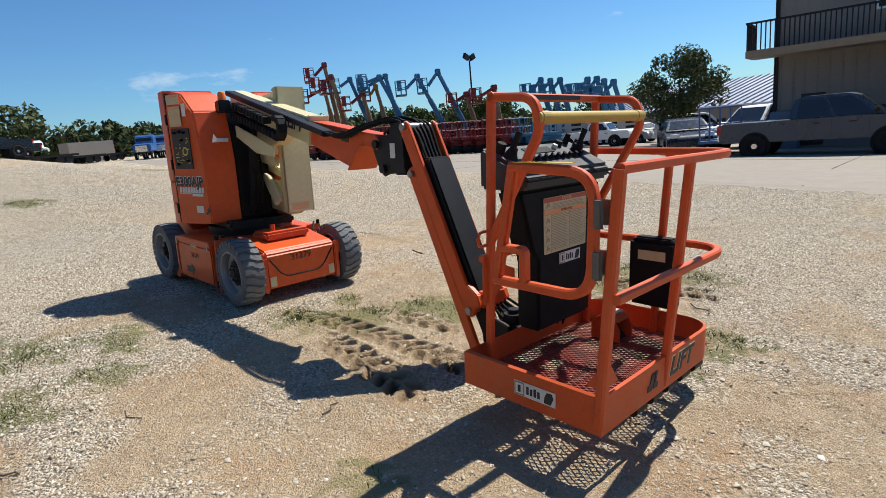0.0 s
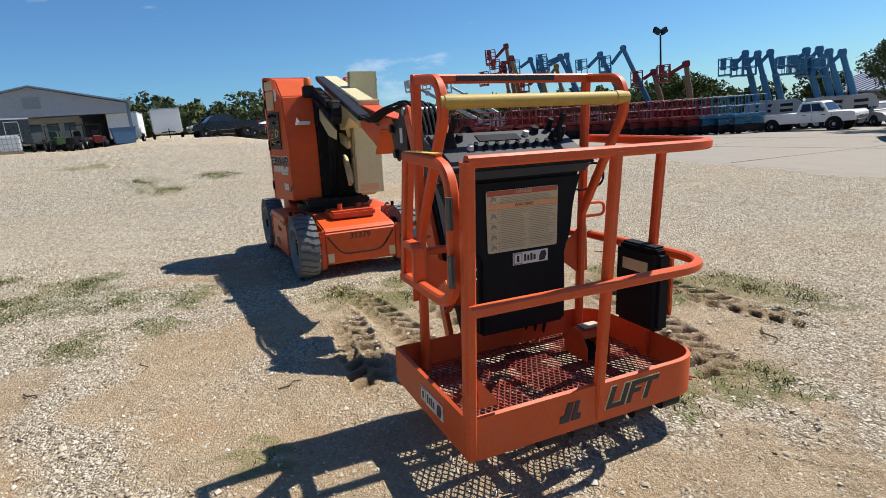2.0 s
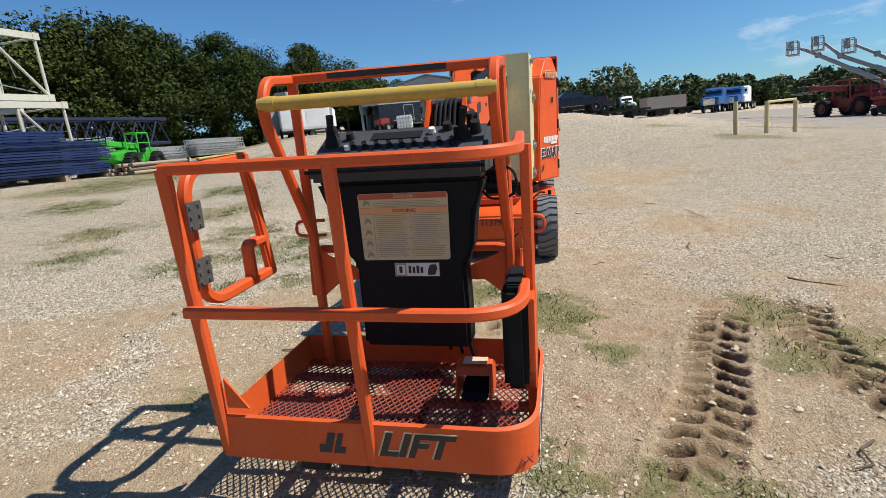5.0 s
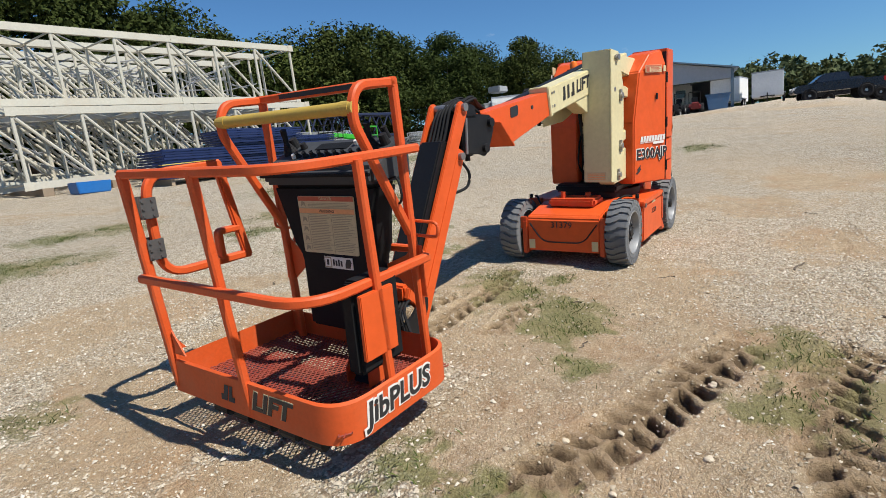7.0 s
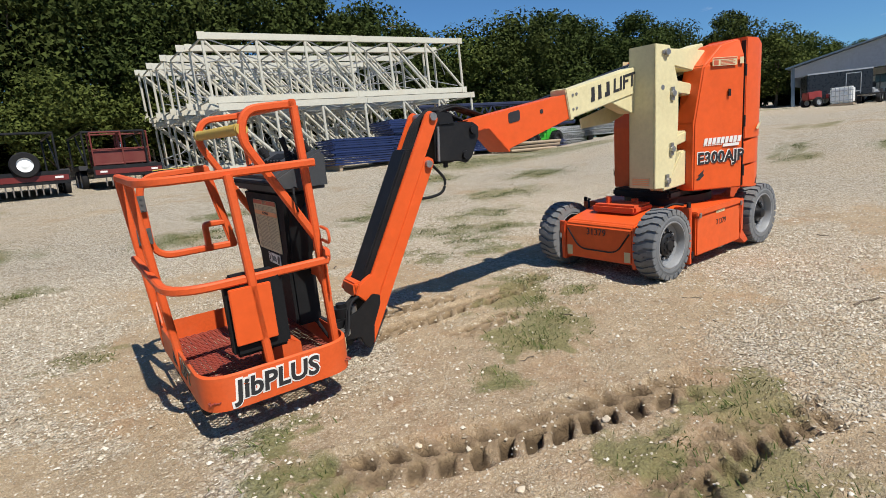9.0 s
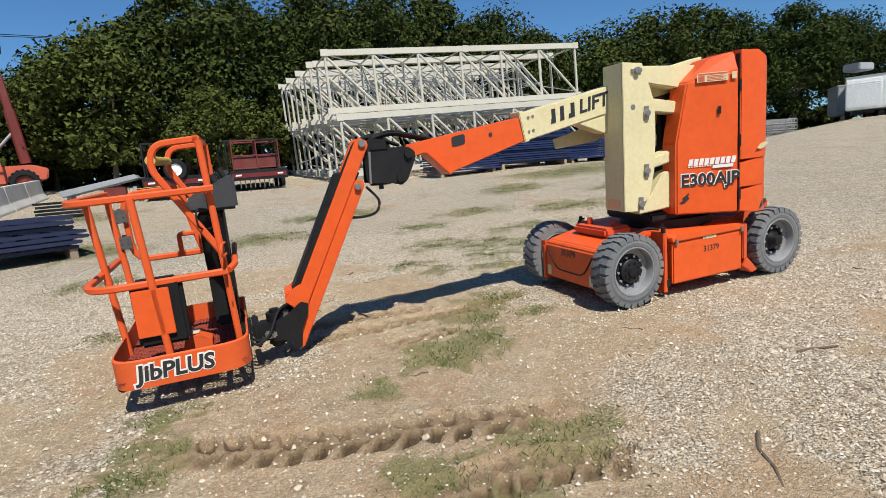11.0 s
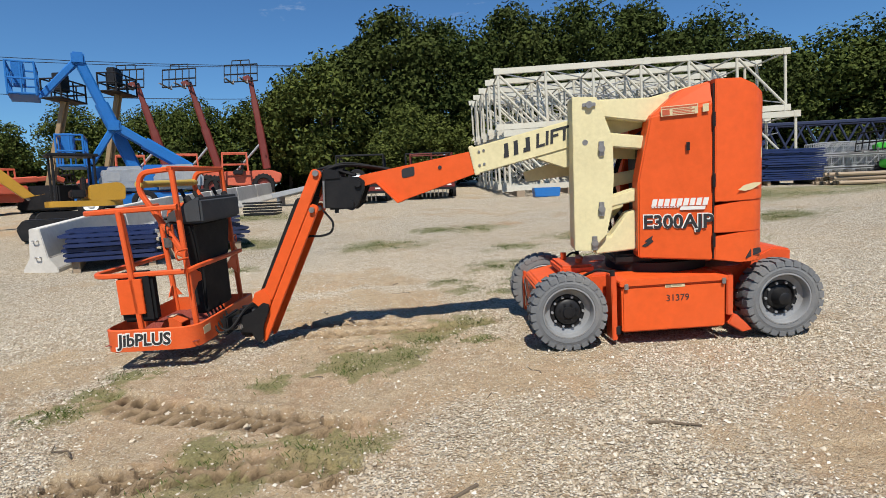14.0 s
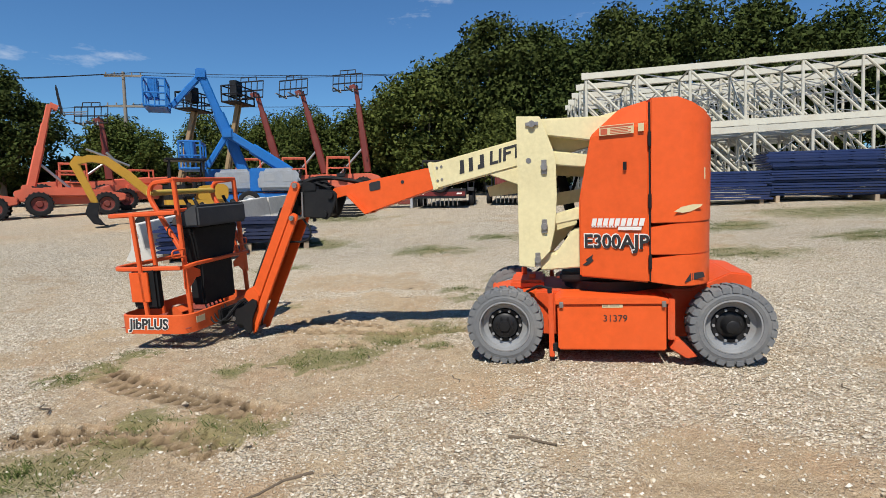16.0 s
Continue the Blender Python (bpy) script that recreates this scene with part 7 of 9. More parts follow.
def flatbed(x, y, turn, spare=True, cage=False, label="low black flatbed trailer parked by the trees"):
    """A tandem flatbed seen from its tail: deck, side rails, ramp frame, spare wheel."""
    t = empty("flatbed_trailer", Matrix.Translation((x, y, h_at(x, y))) @ Matrix.Rotation(radians(turn), 4, "Z"), label=label, category="trailer", group="flatbed trailers")
    bm = bmesh.new()
    box(bm, (-1.0, 0, 0.62), (1.0, 5.2, 0.74), 0.01)
    box(bm, (-1.02, -0.06, 0.40), (1.02, 0.03, 0.78), 0.01)
    part("deck", bm, M["black"], t)
    bm = bmesh.new()
    box(bm, (-0.98, -0.075, 0.50), (0.98, -0.061, 0.66))
    part("tail_board", bm, M["red_body"], t)
    bm = bmesh.new()
    for k in (-0.85, 0.65):
        box(bm, (k, -0.085, 0.56), (k + 0.2, -0.076, 0.62))
    part("reflector", bm, M["white"], t)
    for sx in (-1.08, 1.08):
        for yy in (1.7, 2.5):
            road_wheel_x(t, sx, yy, 0.36, 0.2)
        bm = bmesh.new()
        plate(bm, [(1.25, 0.7), (1.4, 0.86), (2.8, 0.86), (2.95, 0.7)], sx - 0.13, sx + 0.13, "yz", bevel=0.01)
        part("fender", bm, M["black"], t)
    if spare:
        bm = bmesh.new()
        lathe(bm, [(0.20, 0.09), (0.24, 0.11), (0.33, 0.10), (0.36, 0.05), (0.36, -0.05), (0.33, -0.10), (0.2, -0.09)], 28, Matrix.Translation((0, -0.1, 0.98)))
        sp = part("spare_wheel", bm, M["rubber"], t, "spare wheel on the tail", smooth=True)
        bm = bmesh.new()
        lathe(bm, [(0.21, -0.08), (0.19, -0.04), (0.12, -0.05), (0.06, -0.07), (0, -0.07)], 24, Matrix.Translation((0, -0.1, 0.98)))
        part("rim", bm, M["white_paint"], sp)
    bm = bmesh.new()
    for k in range(9):
        rod(bm, (-0.7 + 0.17 * k, 0.05, 0.12), (-0.7 + 0.17 * k, 0.0, 0.45), 0.02, seg=6)
    part("rake", bm, M["steel"], t)
    bm = bmesh.new()
    for sx in (-0.95, 0.95):
        beam(bm, (sx, 1.5, 0.74), (sx, 1.5, 2.0), 0.06)
        beam(bm, (sx, 4.6, 0.74), (sx, 4.6, 2.0), 0.06)
        beam(bm, (sx, 1.5, 1.98), (sx, 4.6, 1.98), 0.07)
        beam(bm, (sx, 1.5, 0.8), (sx, 3.0, 1.98), 0.05)
    beam(bm, (-0.95, 1.5, 1.98), (0.95, 1.5, 1.98), 0.07)
    part("rack", bm, M["black"], t)
    return t


def road_wheel_x(parent, x, y, r, w):
    wh = road_wheel(parent, 0, 0, r, w, 1)
    wh.matrix_local = Matrix.Translation((x, y, 0))
    for c in wh.children:
        pass
    wh.matrix_local = Matrix.Translation((x, y, 0)) @ Matrix.Rotation(radians(90), 4, "Z")
    return wh


flatbed(-4.95, 16.4, 4)
flatbed(-2.2, 17.8, 4, spare=False, label="black flatbed trailer with rusty cages")
for x, y in ((-2.6, 19.4), (-1.7, 20.0)):
    bm = bmesh.new()
    for sx in (-0.45, 0.45):
        for sy in (-0.5, 0.5):
            beam(bm, (sx, sy, 0), (sx, sy, 1.15), 0.05)
    for z in (0.05, 0.55, 1.12):
        for s in (-1, 1):
            beam(bm, (-0.45, 0.5 * s, z), (0.45, 0.5 * s, z), 0.05)
            beam(bm, (0.45 * s, -0.5, z), (0.45 * s, 0.5, z), 0.05)
    box(bm, (-0.42, -0.45, 0.05), (0.42, 0.45, 0.5))
    cg = tagged(part("wire_cage", bm, M["maroon"]), "rusty steel cage standing on a trailer", "cage", "cages")
    cg.location = (x, y, h_at(x, y) + 0.72)
bm = bmesh.new()
plate(bm, [(-1.2, 0.5), (1.0, 0.9), (1.1, 0.75), (-1.1, 0.3)], -0.5, 0.5, bevel=0.02)
for sx in (-1.0, 0.9):
    box(bm, (sx, -0.4, -0.1), (sx + 0.1, 0.4, 0.5))
dt = tagged(part("trailer_ramp", bm, M["grey_paint"]), "dusty pale trailer ramp resting on blocks", "ramp")
dt.location = (-7.2, 17.2, h_at(-7.2, 17.2))

# concrete barriers in a row
t0 = empty("concrete_barrier", label="grey concrete road barrier in a row", category="barrier", group="row of barriers")
bm = bmesh.new()
plate(bm, [(-0.30, 0), (0.30, 0), (0.29, 0.08), (0.16, 0.28), (0.09, 0.81), (-0.09, 0.81), (-0.16, 0.28), (-0.29, 0.08)], -1.5, 1.5, "xz", bevel=0.012)
part("body", bm, M["concrete"], t0)
bm = bmesh.new()
for s in (-1, 1):
    for z in (0.3, 0.6):
        sweep(bm, rounded([(-0.04, s * 1.49, z), (-0.04, s * 1.55, z), (0.04, s * 1.55, z), (0.04, s * 1.49, z)], 0.02), 0.02, seg=6)
part("loop", bm, M["steel"], t0)
for k in range(6):
    f = k / 6
    x, y = -9.1 - 1.5 * f, 6.5 + 18.3 * f
    m = Matrix.Translation((x, y, h_at(x, y) - 0.02)) @ Matrix.Rotation(radians(4.7), 4, "Z") @ Matrix.Rotation(math.atan((h_at(x, y + 1) - h_at(x, y - 1)) / 2), 4, "X")
    if k == 0:
        t0.matrix_world = m
    else:
        copy_thing(t0, Matrix.Identity(4)).matrix_world = m
bm = bmesh.new()
rs = random.Random(9)
for k in range(5):
    box(bm, (-0.5, -0.4, 0.09 * k), (0.5, 0.4, 0.09 * k + 0.06), 0.005, Matrix.Rotation(rs.uniform(-.1, .1), 4, "Z"))
st = tagged(part("pallet_pile", bm, M["black"]), "low pile of dark pallets by the barriers", "pallets")
st.location = (-7.6, 13.2, h_at(-7.6, 13.2))
bm = bmesh.new()
box(bm, (-0.35, -0.25, 0), (0.35, 0.25, 0.42), 0.02)
st = tagged(part("rusty_box", bm, M["maroon"]), "rusty steel box by the barriers", "box")
st.location = (-7.2, 19.5, h_at(-7.2, 19.5))

# ---- parked machines ----
def on_ground(x, y, turn, up=0.0):
    return Matrix.Translation((x, y, h_at(x, y) + up)) @ Matrix.Rotation(radians(turn), 4, "Z")


def fork_frame(parent, m, mat):
    """Fork carriage with a load guard and two forks."""
    bm = bmesh.new()
    for z in (0.0, 0.42, 0.95):
        sweep(bm, [m @ Vector((0, -0.95, z)), m @ Vector((0, 0.95, z))], 0.07)
    for k in range(6):
        y = -0.95 + 0.38 * k
        sweep(bm, [m @ Vector((0, y, 0)), m @ Vector((0, y, 0.95))], 0.05)
    sweep(bm, [m @ Vector((0, -0.5, 1.2)), m @ Vector((0, 0.5, 1.2))], 0.05)
    for y in (-0.5, 0.0, 0.5):
        sweep(bm, [m @ Vector((0, y, 0.95)), m @ Vector((0, y, 1.2))], 0.05)
    fc = part("fork_carriage", bm, M["black"], parent)
    for y in (-0.4, 0.4):
        bm = bmesh.new()
        sweep(bm, [m @ Vector((0.05, y, 0.1)), m @ Vector((0.05, y, -0.15)), m @ Vector((1.1, y, -0.17))], 0.11, 0.045)
        part("fork", bm, M["steel"], fc)


def telehandler(x, y, turn, tip, colour="tele_orange", boom_colour="maroon", label="faded orange telehandler with its boom raised high", wide=0.34, twist=0.0, size=1.0):
    """Four large tyres, a low body, an open cab, and a telescopic boom to 'tip' (forward, height) with a fork carriage."""
    t = empty("telehandler", on_ground(x, y, turn) @ Matrix.Scale(size, 4), label=label, category="telehandler", group="parked telehandlers")
    for sx in (-1.45, 1.45):
        for sy in (-1.0, 1.0):
            road_wheel(t, sx, sy, 0.6, 0.4, sy, "maroon" if colour != "green" else "black", knobs=18)
    bm = bmesh.new()
    plate(bm, [(-2.4, 0.75), (-2.5, 1.25), (-1.9, 1.45), (1.2, 1.35), (2.4, 1.15), (2.4, 0.8), (1.6, 0.6), (-1.6, 0.6)], -0.62, 0.62, bevel=0.05)
    part("body", bm, M[colour], t)
    bm = bmesh.new()
    box(bm, (-1.3, -1.0, 1.0), (0.6, -0.5, 1.45), 0.05)
    part("engine_cover", bm, M[colour], t)
    bm = bmesh.new()
    for sx in (-0.7, 0.65):
        for sy in (0.35, 1.05):
            beam(bm, (sx, sy, 1.2), (sx * 0.92, sy, 2.35), 0.08)
    for sy in (0.35, 1.05):
        beam(bm, (-0.66, sy, 2.35), (0.62, sy, 2.35), 0.08)
        beam(bm, (-0.68, sy, 1.75), (0.63, sy, 1.75), 0.06)
    for sx in (-0.66, 0.62, 0.0):
        beam(bm, (sx, 0.35, 2.35), (sx, 1.05, 2.35), 0.07)
    part("cab_frame", bm, M[colour], t)
    bm = bmesh.new()
    box(bm, (-0.4, 0.45, 1.2), (0.1, 0.95, 1.45), 0.04)
    box(bm, (-0.45, 0.45, 1.4), (-0.33, 0.95, 1.95), 0.04)
    part("seat", bm, M["black"], t)
    a, b = Vector((-1.75, -0.05, 1.55)), Vector((tip[0], -0.05, tip[1]))
    for k, (f0, f1, w) in enumerate(((0.0, 0.48, 1.0), (0.42, 0.76, 0.8), (0.7, 1.0, 0.62))):
        bm = bmesh.new()
        sweep(bm, [a.lerp(b, f0), a.lerp(b, f1)], wide * w, wide * 1.25 * w)
        part("boom_section", bm, M[boom_colour], t)
    bm = bmesh.new()
    rod(bm, (0.2, -0.05, 1.1), a.lerp(b, 0.3), 0.07, seg=10)
    part("lift_ram", bm, M["steel"], t)
    bm = bmesh.new()
    head = b + Vector((0.35, 0, -0.15))
    sweep(bm, [b, head], 0.2, 0.3)
    part("head", bm, M[boom_colour], t)
    fork_frame(t, Matrix.Translation(head + Vector((0.15, 0, -0.1))) @ Matrix.Rotation(radians(twist), 4, "Z") @ Matrix.Rotation(radians(-8), 4, "Y"), M["black"])
    return t


telehandler(-13.35, 26.5, 201, (-1.15, 6.65), twist=65)
telehandler(-15.7, 25.5, 204, (-0.55, 6.3), twist=60)
telehandler(-17.95, 24.3, 208, (-0.6, 6.15), twist=60)
telehandler(-27.5, 21.8, 223, (-1.5, 5.0), twist=60)
telehandler(-20.6, 14.9, 47, (-0.75, 5.7), boom_colour="tele_orange", wide=0.34, size=0.8)
telehandler(-23.0, 12.0, 47, (-0.6, 5.8), boom_colour="tele_orange", wide=0.34, size=0.8)
telehandler(-19.8, 18.2, 60, (2.4, 1.9), boom_colour="tele_orange", size=0.8)
telehandler(24.0, 24.5, 190, (3.0, 1.9), "green", "green", "bright green telehandler with its boom lowered", 0.34)
telehandler(36.0, -21.0, 20, (3.4, 2.1), "lift_red", "lift_red", "faded red telehandler with its boom lowered", 0.4)


def basket(bm, c, w=1.5, d=0.75, h=1.05, turn=0.0):
    """Open tube basket about its floor's centre."""
    m = Matrix.Translation(c) @ Matrix.Rotation(turn, 4, "Z")
    cs = [m @ Vector((sx * d / 2, sy * w / 2, 0)) for sx, sy in ((-1, -1), (1, -1), (1, 1), (-1, 1))]
    up = Vector((0, 0, h))
    for z in (0.05, 0.5, 1.0):
        for k in range(4):
            sweep(bm, [cs[k] + up * z, cs[(k + 1) % 4] + up * z], 0.06)
    for k in range(4):
        sweep(bm, [cs[k], cs[k] + up], 0.06)
        sweep(bm, [(cs[k] + cs[(k + 1) % 4]) / 2, (cs[k] + cs[(k + 1) % 4]) / 2 + up], 0.05)
    box(bm, (-d / 2, -w / 2, 0), (d / 2, w / 2, 0.06), 0, m)
    box(bm, (-d * 0.1, -0.3, 0.4), (d * 0.35, 0.3, 1.15), 0.03, m)


def raised_lift(x, y, turn, elbow, tip, colour, base_colour="galv", label="blue articulating boom lift with its boom raised", lower=None, group="parked boom lifts"):
    """A boom lift parked with its boom up: wheels, base, turret with covers, one or two boom lengths, a jib and a basket."""
    t = empty("boom_lift", on_ground(x, y, turn), label=label, category="boom lift", group=group)
    for sx in (-0.95, 0.95):
        for sy in (-0.85, 0.85):
            road_wheel(t, sx, sy, 0.42, 0.3, sy, "white_paint")
    bm = bmesh.new()
    box(bm, (-1.4, -0.6, 0.35), (1.4, 0.6, 0.75), 0.05)
    part("base", bm, M[colour], t)
    bm = bmesh.new()
    plate(bm, [(-0.95, 0.85), (-1.0, 1.4), (-0.75, 1.75), (0.45, 1.7), (0.65, 1.4), (0.6, 0.85)], -0.75, -0.28, bevel=0.12)
    plate(bm, [(-0.95, 0.85), (-1.0, 1.4), (-0.75, 1.75), (0.45, 1.7), (0.65, 1.4), (0.6, 0.85)], 0.28, 0.75, bevel=0.12)
    part("turret_cover", bm, M[base_colour], t)
    bm = bmesh.new()
    for sy in (-0.755, 0.75):
        for k in (-0.7, 0.0):
            box(bm, (k, sy, 1.2), (k + 0.4, sy + 0.006, 1.5))
    part("vent", bm, M["grey_paint"], t)
    a = Vector((lower or (0.9, 0, 1.7)))
    e, p = Vector((elbow[0], 0, elbow[1])), Vector((tip[0], 0, tip[1]))
    bm = bmesh.new()
    box(bm, (-0.4, -0.25, 0.8), (0.95, 0.25, 1.75), 0.05)
    part("turret", bm, M[colour], t)
    for k, (f0, f1, w) in enumerate(((0, 0.62, 0.36), (0.5, 1.0, 0.27))):
        bm = bmesh.new()
        sweep(bm, [a.lerp(e, f0), a.lerp(e, f1)], w, w * 1.2)
        part("boom_section", bm, M[colour], t)
    bm = bmesh.new()
    box(bm, (e.x - 0.2, -0.2, e.z - 0.2), (e.x + 0.2, 0.2, e.z + 0.2), 0.05)
    sweep(bm, [e, e.lerp(p, 1.0)], 0.17, 0.22)
    sweep(bm, [e + Vector((0.1, 0, -0.28)), p + Vector((0.1, 0, -0.1))], 0.08)
    part("jib", bm, M[colour], t)
    bm = bmesh.new()
    sgn = 1 if p.x >= e.x else -1
    basket(bm, p + Vector((sgn * 0.5, 0, -0.15)))
    part("basket", bm, M[colour], t)
    return t


raised_lift(-13.4, 15.3, 213, (0.9, 5.45), (2.0, 4.15), "sky_blue", "galv", lower=(-0.6, 0, 1.5))
raised_lift(-11.6, 15.6, 208, (1.7, 3.1), (2.5, 1.8), "sky_blue", "galv", lower=(-0.6, 0, 1.6))
# tan booms that stand up behind them
for x, y, h, tilt in ((-18.6, 19.0, 4.6, 0.9), (-17.0, 20.4, 5.0, 0.8)):
    t = empty("boom_lift", on_ground(x, y, 180), label="mast of a dusty tan boom lift with a dark platform", category="boom lift", group="parked boom lifts")
    bm = bmesh.new()
    foot, head = Vector((0, 0, 0.8)), Vector((tilt * -1.2, 0, h))
    for f0, f1, wide in ((0.0, 0.55, 0.30), (0.50, 1.0, 0.22)):
        for sy in (-1, 1):
            off = Vector((0, sy * wide / 2, 0))
            sweep(bm, [foot.lerp(head, f0) + off, foot.lerp(head, f1) + off], 0.09, 0.20)
        for k in range(6):
            p = foot.lerp(head, f0 + (f1 - f0) * (k + 0.5) / 6)
            sweep(bm, [p - Vector((0, wide / 2, 0)), p + Vector((0, wide / 2, 0.12))], 0.06)
    part("boom_section", bm, M["tan"], t)
    bm = bmesh.new()
    box(bm, (-0.9, -0.7, 0.05), (0.9, 0.7, 1.1), 0.06)
    part("base", bm, M["black"], t)
    bm = bmesh.new()
    basket(bm, Vector((tilt * -1.2, 0, h)), 1.6, 0.8, 0.8)
    part("basket", bm, M["black"], t)


def excavator(x, y, turn):
    """Small crawler excavator: tracks, house, canopy, boom, stick and bucket."""
    t = empty("mini_excavator", on_ground(x, y, turn) @ Matrix.Scale(0.82, 4), label="small yellow crawler excavator with a canopy and black bucket", category="excavator")
    for sy in (-0.8, 0.8):
        bm = bmesh.new()
        plate(bm, rounded([(-1.25, 0.02), (1.25, 0.02), (1.35, 0.32), (1.2, 0.58), (-1.2, 0.58), (-1.35, 0.32)], 0.2, 4, True), sy - 0.2, sy + 0.2)
        part("track", bm, M["rubber"], t)
    bm = bmesh.new()
    plate(bm, rounded([(-1.35, -0.85), (0.75, -0.85), (0.9, -0.5), (0.9, 0.75), (0.5, 0.85), (-1.0, 0.85), (-1.4, 0.4)], 0.25, 4, True), 0.72, 0.92, "xy", bevel=0.02)
    house = part("house", bm, M["digger"], t)
    bm = bmesh.new()
    plate(bm, rounded([(-1.35, 0.92), (-0.25, 0.92), (-0.3, 1.45), (-1.2, 1.55), (-1.38, 1.4)], 0.12, 4, True), -0.85, 0.85, bevel=0.03)
    part("engine_cover", bm, M["digger"], house)
    bm = bmesh.new()
    box(bm, (-1.0, -0.862, 1.12), (-0.45, -0.853, 1.32))
    part("badge", bm, M["ink"], house)
    bm = bmesh.new()
    for sx in (-0.5, 0.7):
        for sy in (-0.1, 0.75):
            beam(bm, (sx, sy, 0.95), (sx, sy, 2.45), 0.07)
    part("canopy_post", bm, M["black"], house)
    bm = bmesh.new()
    box(bm, (-0.65, -0.2, 2.42), (0.85, 0.85, 2.52), 0.03)
    part("canopy", bm, M["black"], house)
    bm = bmesh.new()
    box(bm, (-0.2, 0.1, 1.0), (0.25, 0.6, 1.3), 0.05)
    box(bm, (-0.25, 0.1, 1.25), (-0.12, 0.6, 1.75), 0.05)
    part("seat", bm, M["black"], house)
    bm = bmesh.new()
    prof = [(0.85, 0.85), (1.15, 0.80), (1.95, 1.65), (2.75, 2.25), (3.35, 2.28), (3.75, 2.10), (3.68, 1.92), (3.25, 2.02), (2.85, 1.95), (2.15, 1.35), (1.45, 0.70)]
    plate(bm, [(p[0], p[1] + 0.35) for p in prof], -0.55, -0.28, bevel=0.03)
    part("boom", bm, M["digger"], t)
    bm = bmesh.new()
    rod(bm, (1.3, -0.42, 1.0), (2.75, -0.42, 2.75), 0.05, seg=10)
    rod(bm, (2.0, -0.42, 2.25), (3.4, -0.42, 2.85), 0.045, seg=10)
    part("ram", bm, M["steel"], t)
    bm = bmesh.new()
    plate(bm, [(3.45, 2.55), (3.75, 2.6), (3.95, 2.3), (3.35, 0.85), (3.1, 0.8), (3.15, 1.0), (3.6, 2.2)], -0.52, -0.31, bevel=0.02)
    part("stick", bm, M["digger"], t)
    bm = bmesh.new()
    plate(bm, [(3.05, 0.85), (3.42, 0.85), (3.55, 0.45), (3.30, 0.05), (2.92, -0.02), (3.15, 0.30)], -0.72, -0.11, bevel=0.02)
    for k in range(4):
        box(bm, (2.84, -0.70 + 0.165 * k, -0.05), (2.96, -0.63 + 0.165 * k, 0.0))
    part("bucket", bm, M["black"], t)
    return t


excavator(-12.3, 11.2, 222)
bm = bmesh.new()
plate(bm, [(-0.5, 0), (0.5, 0), (0.6, 0.3), (0.45, 0.5), (-0.45, 0.5), (-0.6, 0.3)], -0.45, 0.45, bevel=0.03)
bk = tagged(part("digger_bucket", bm, M["black"]), "black spare digger bucket on the ground", "bucket")
bk.matrix_world = on_ground(-11.0, 8.2, 30)


# ---- utility poles and wires ----
def utility_pole(x, y, z0, top, lean=0.0, turn=0.0):
    t = empty("utility_pole", Matrix.Translation((x, y, z0)) @ Matrix.Rotation(radians(turn), 4, "Z") @ Matrix.Rotation(radians(lean), 4, "Y"), label="grey timber utility pole with cross-arms", category="utility pole", group="utility poles")
    h = top - z0
    bm = bmesh.new()
    rod(bm, (0, 0, -0.5), (0, 0, h), 0.14, 0.09, 10)
    part("pole", bm, M["pole_grey"], t)
    for z in (h - 0.25, h - 2.1):
        bm = bmesh.new()
        box(bm, (-1.1, -0.06, z - 0.06), (1.1, 0.06, z + 0.06))
        for k in (-1.0, -0.5, 0.5, 1.0):
            rod(bm, (k, 0, z + 0.06), (k, 0, z + 0.22), 0.04, seg=6)
        part("cross_arm", bm, M["pole_grey"], t)
    return t


utility_pole(-26.8, 25.2, h_at(-26.8, 25.2), 9.5, turn=20)
utility_pole(21.0, 36.5, h_at(21, 36.5), 12.2, turn=-30)
bm = bmesh.new()
ends = [((-26.8 + q, 25.2, z), (-75 + q, 10, z + 1.5)) for q, z in ((-1, 9.4), (0.5, 9.4), (1, 9.4), (0, 7.5))] + [((-26.8 + q, 25.2, z), (21 + q, 36.5, z2)) for q, z, z2 in ((-1, 9.4, 12.1), (1, 9.4, 12.1), (0.5, 7.5, 10.2))]
for a, b in ends:
    a, b = Vector(a), Vector(b)
    sweep(bm, [a.lerp(b, k / 12) - Vector((0, 0, 5.0 * (k / 12) * (1 - k / 12))) for k in range(13)], 0.035, seg=4)
tagged(part("overhead_wires", bm, M["black"]), "thin black overhead wires between the poles", "wires", kind="stuff")

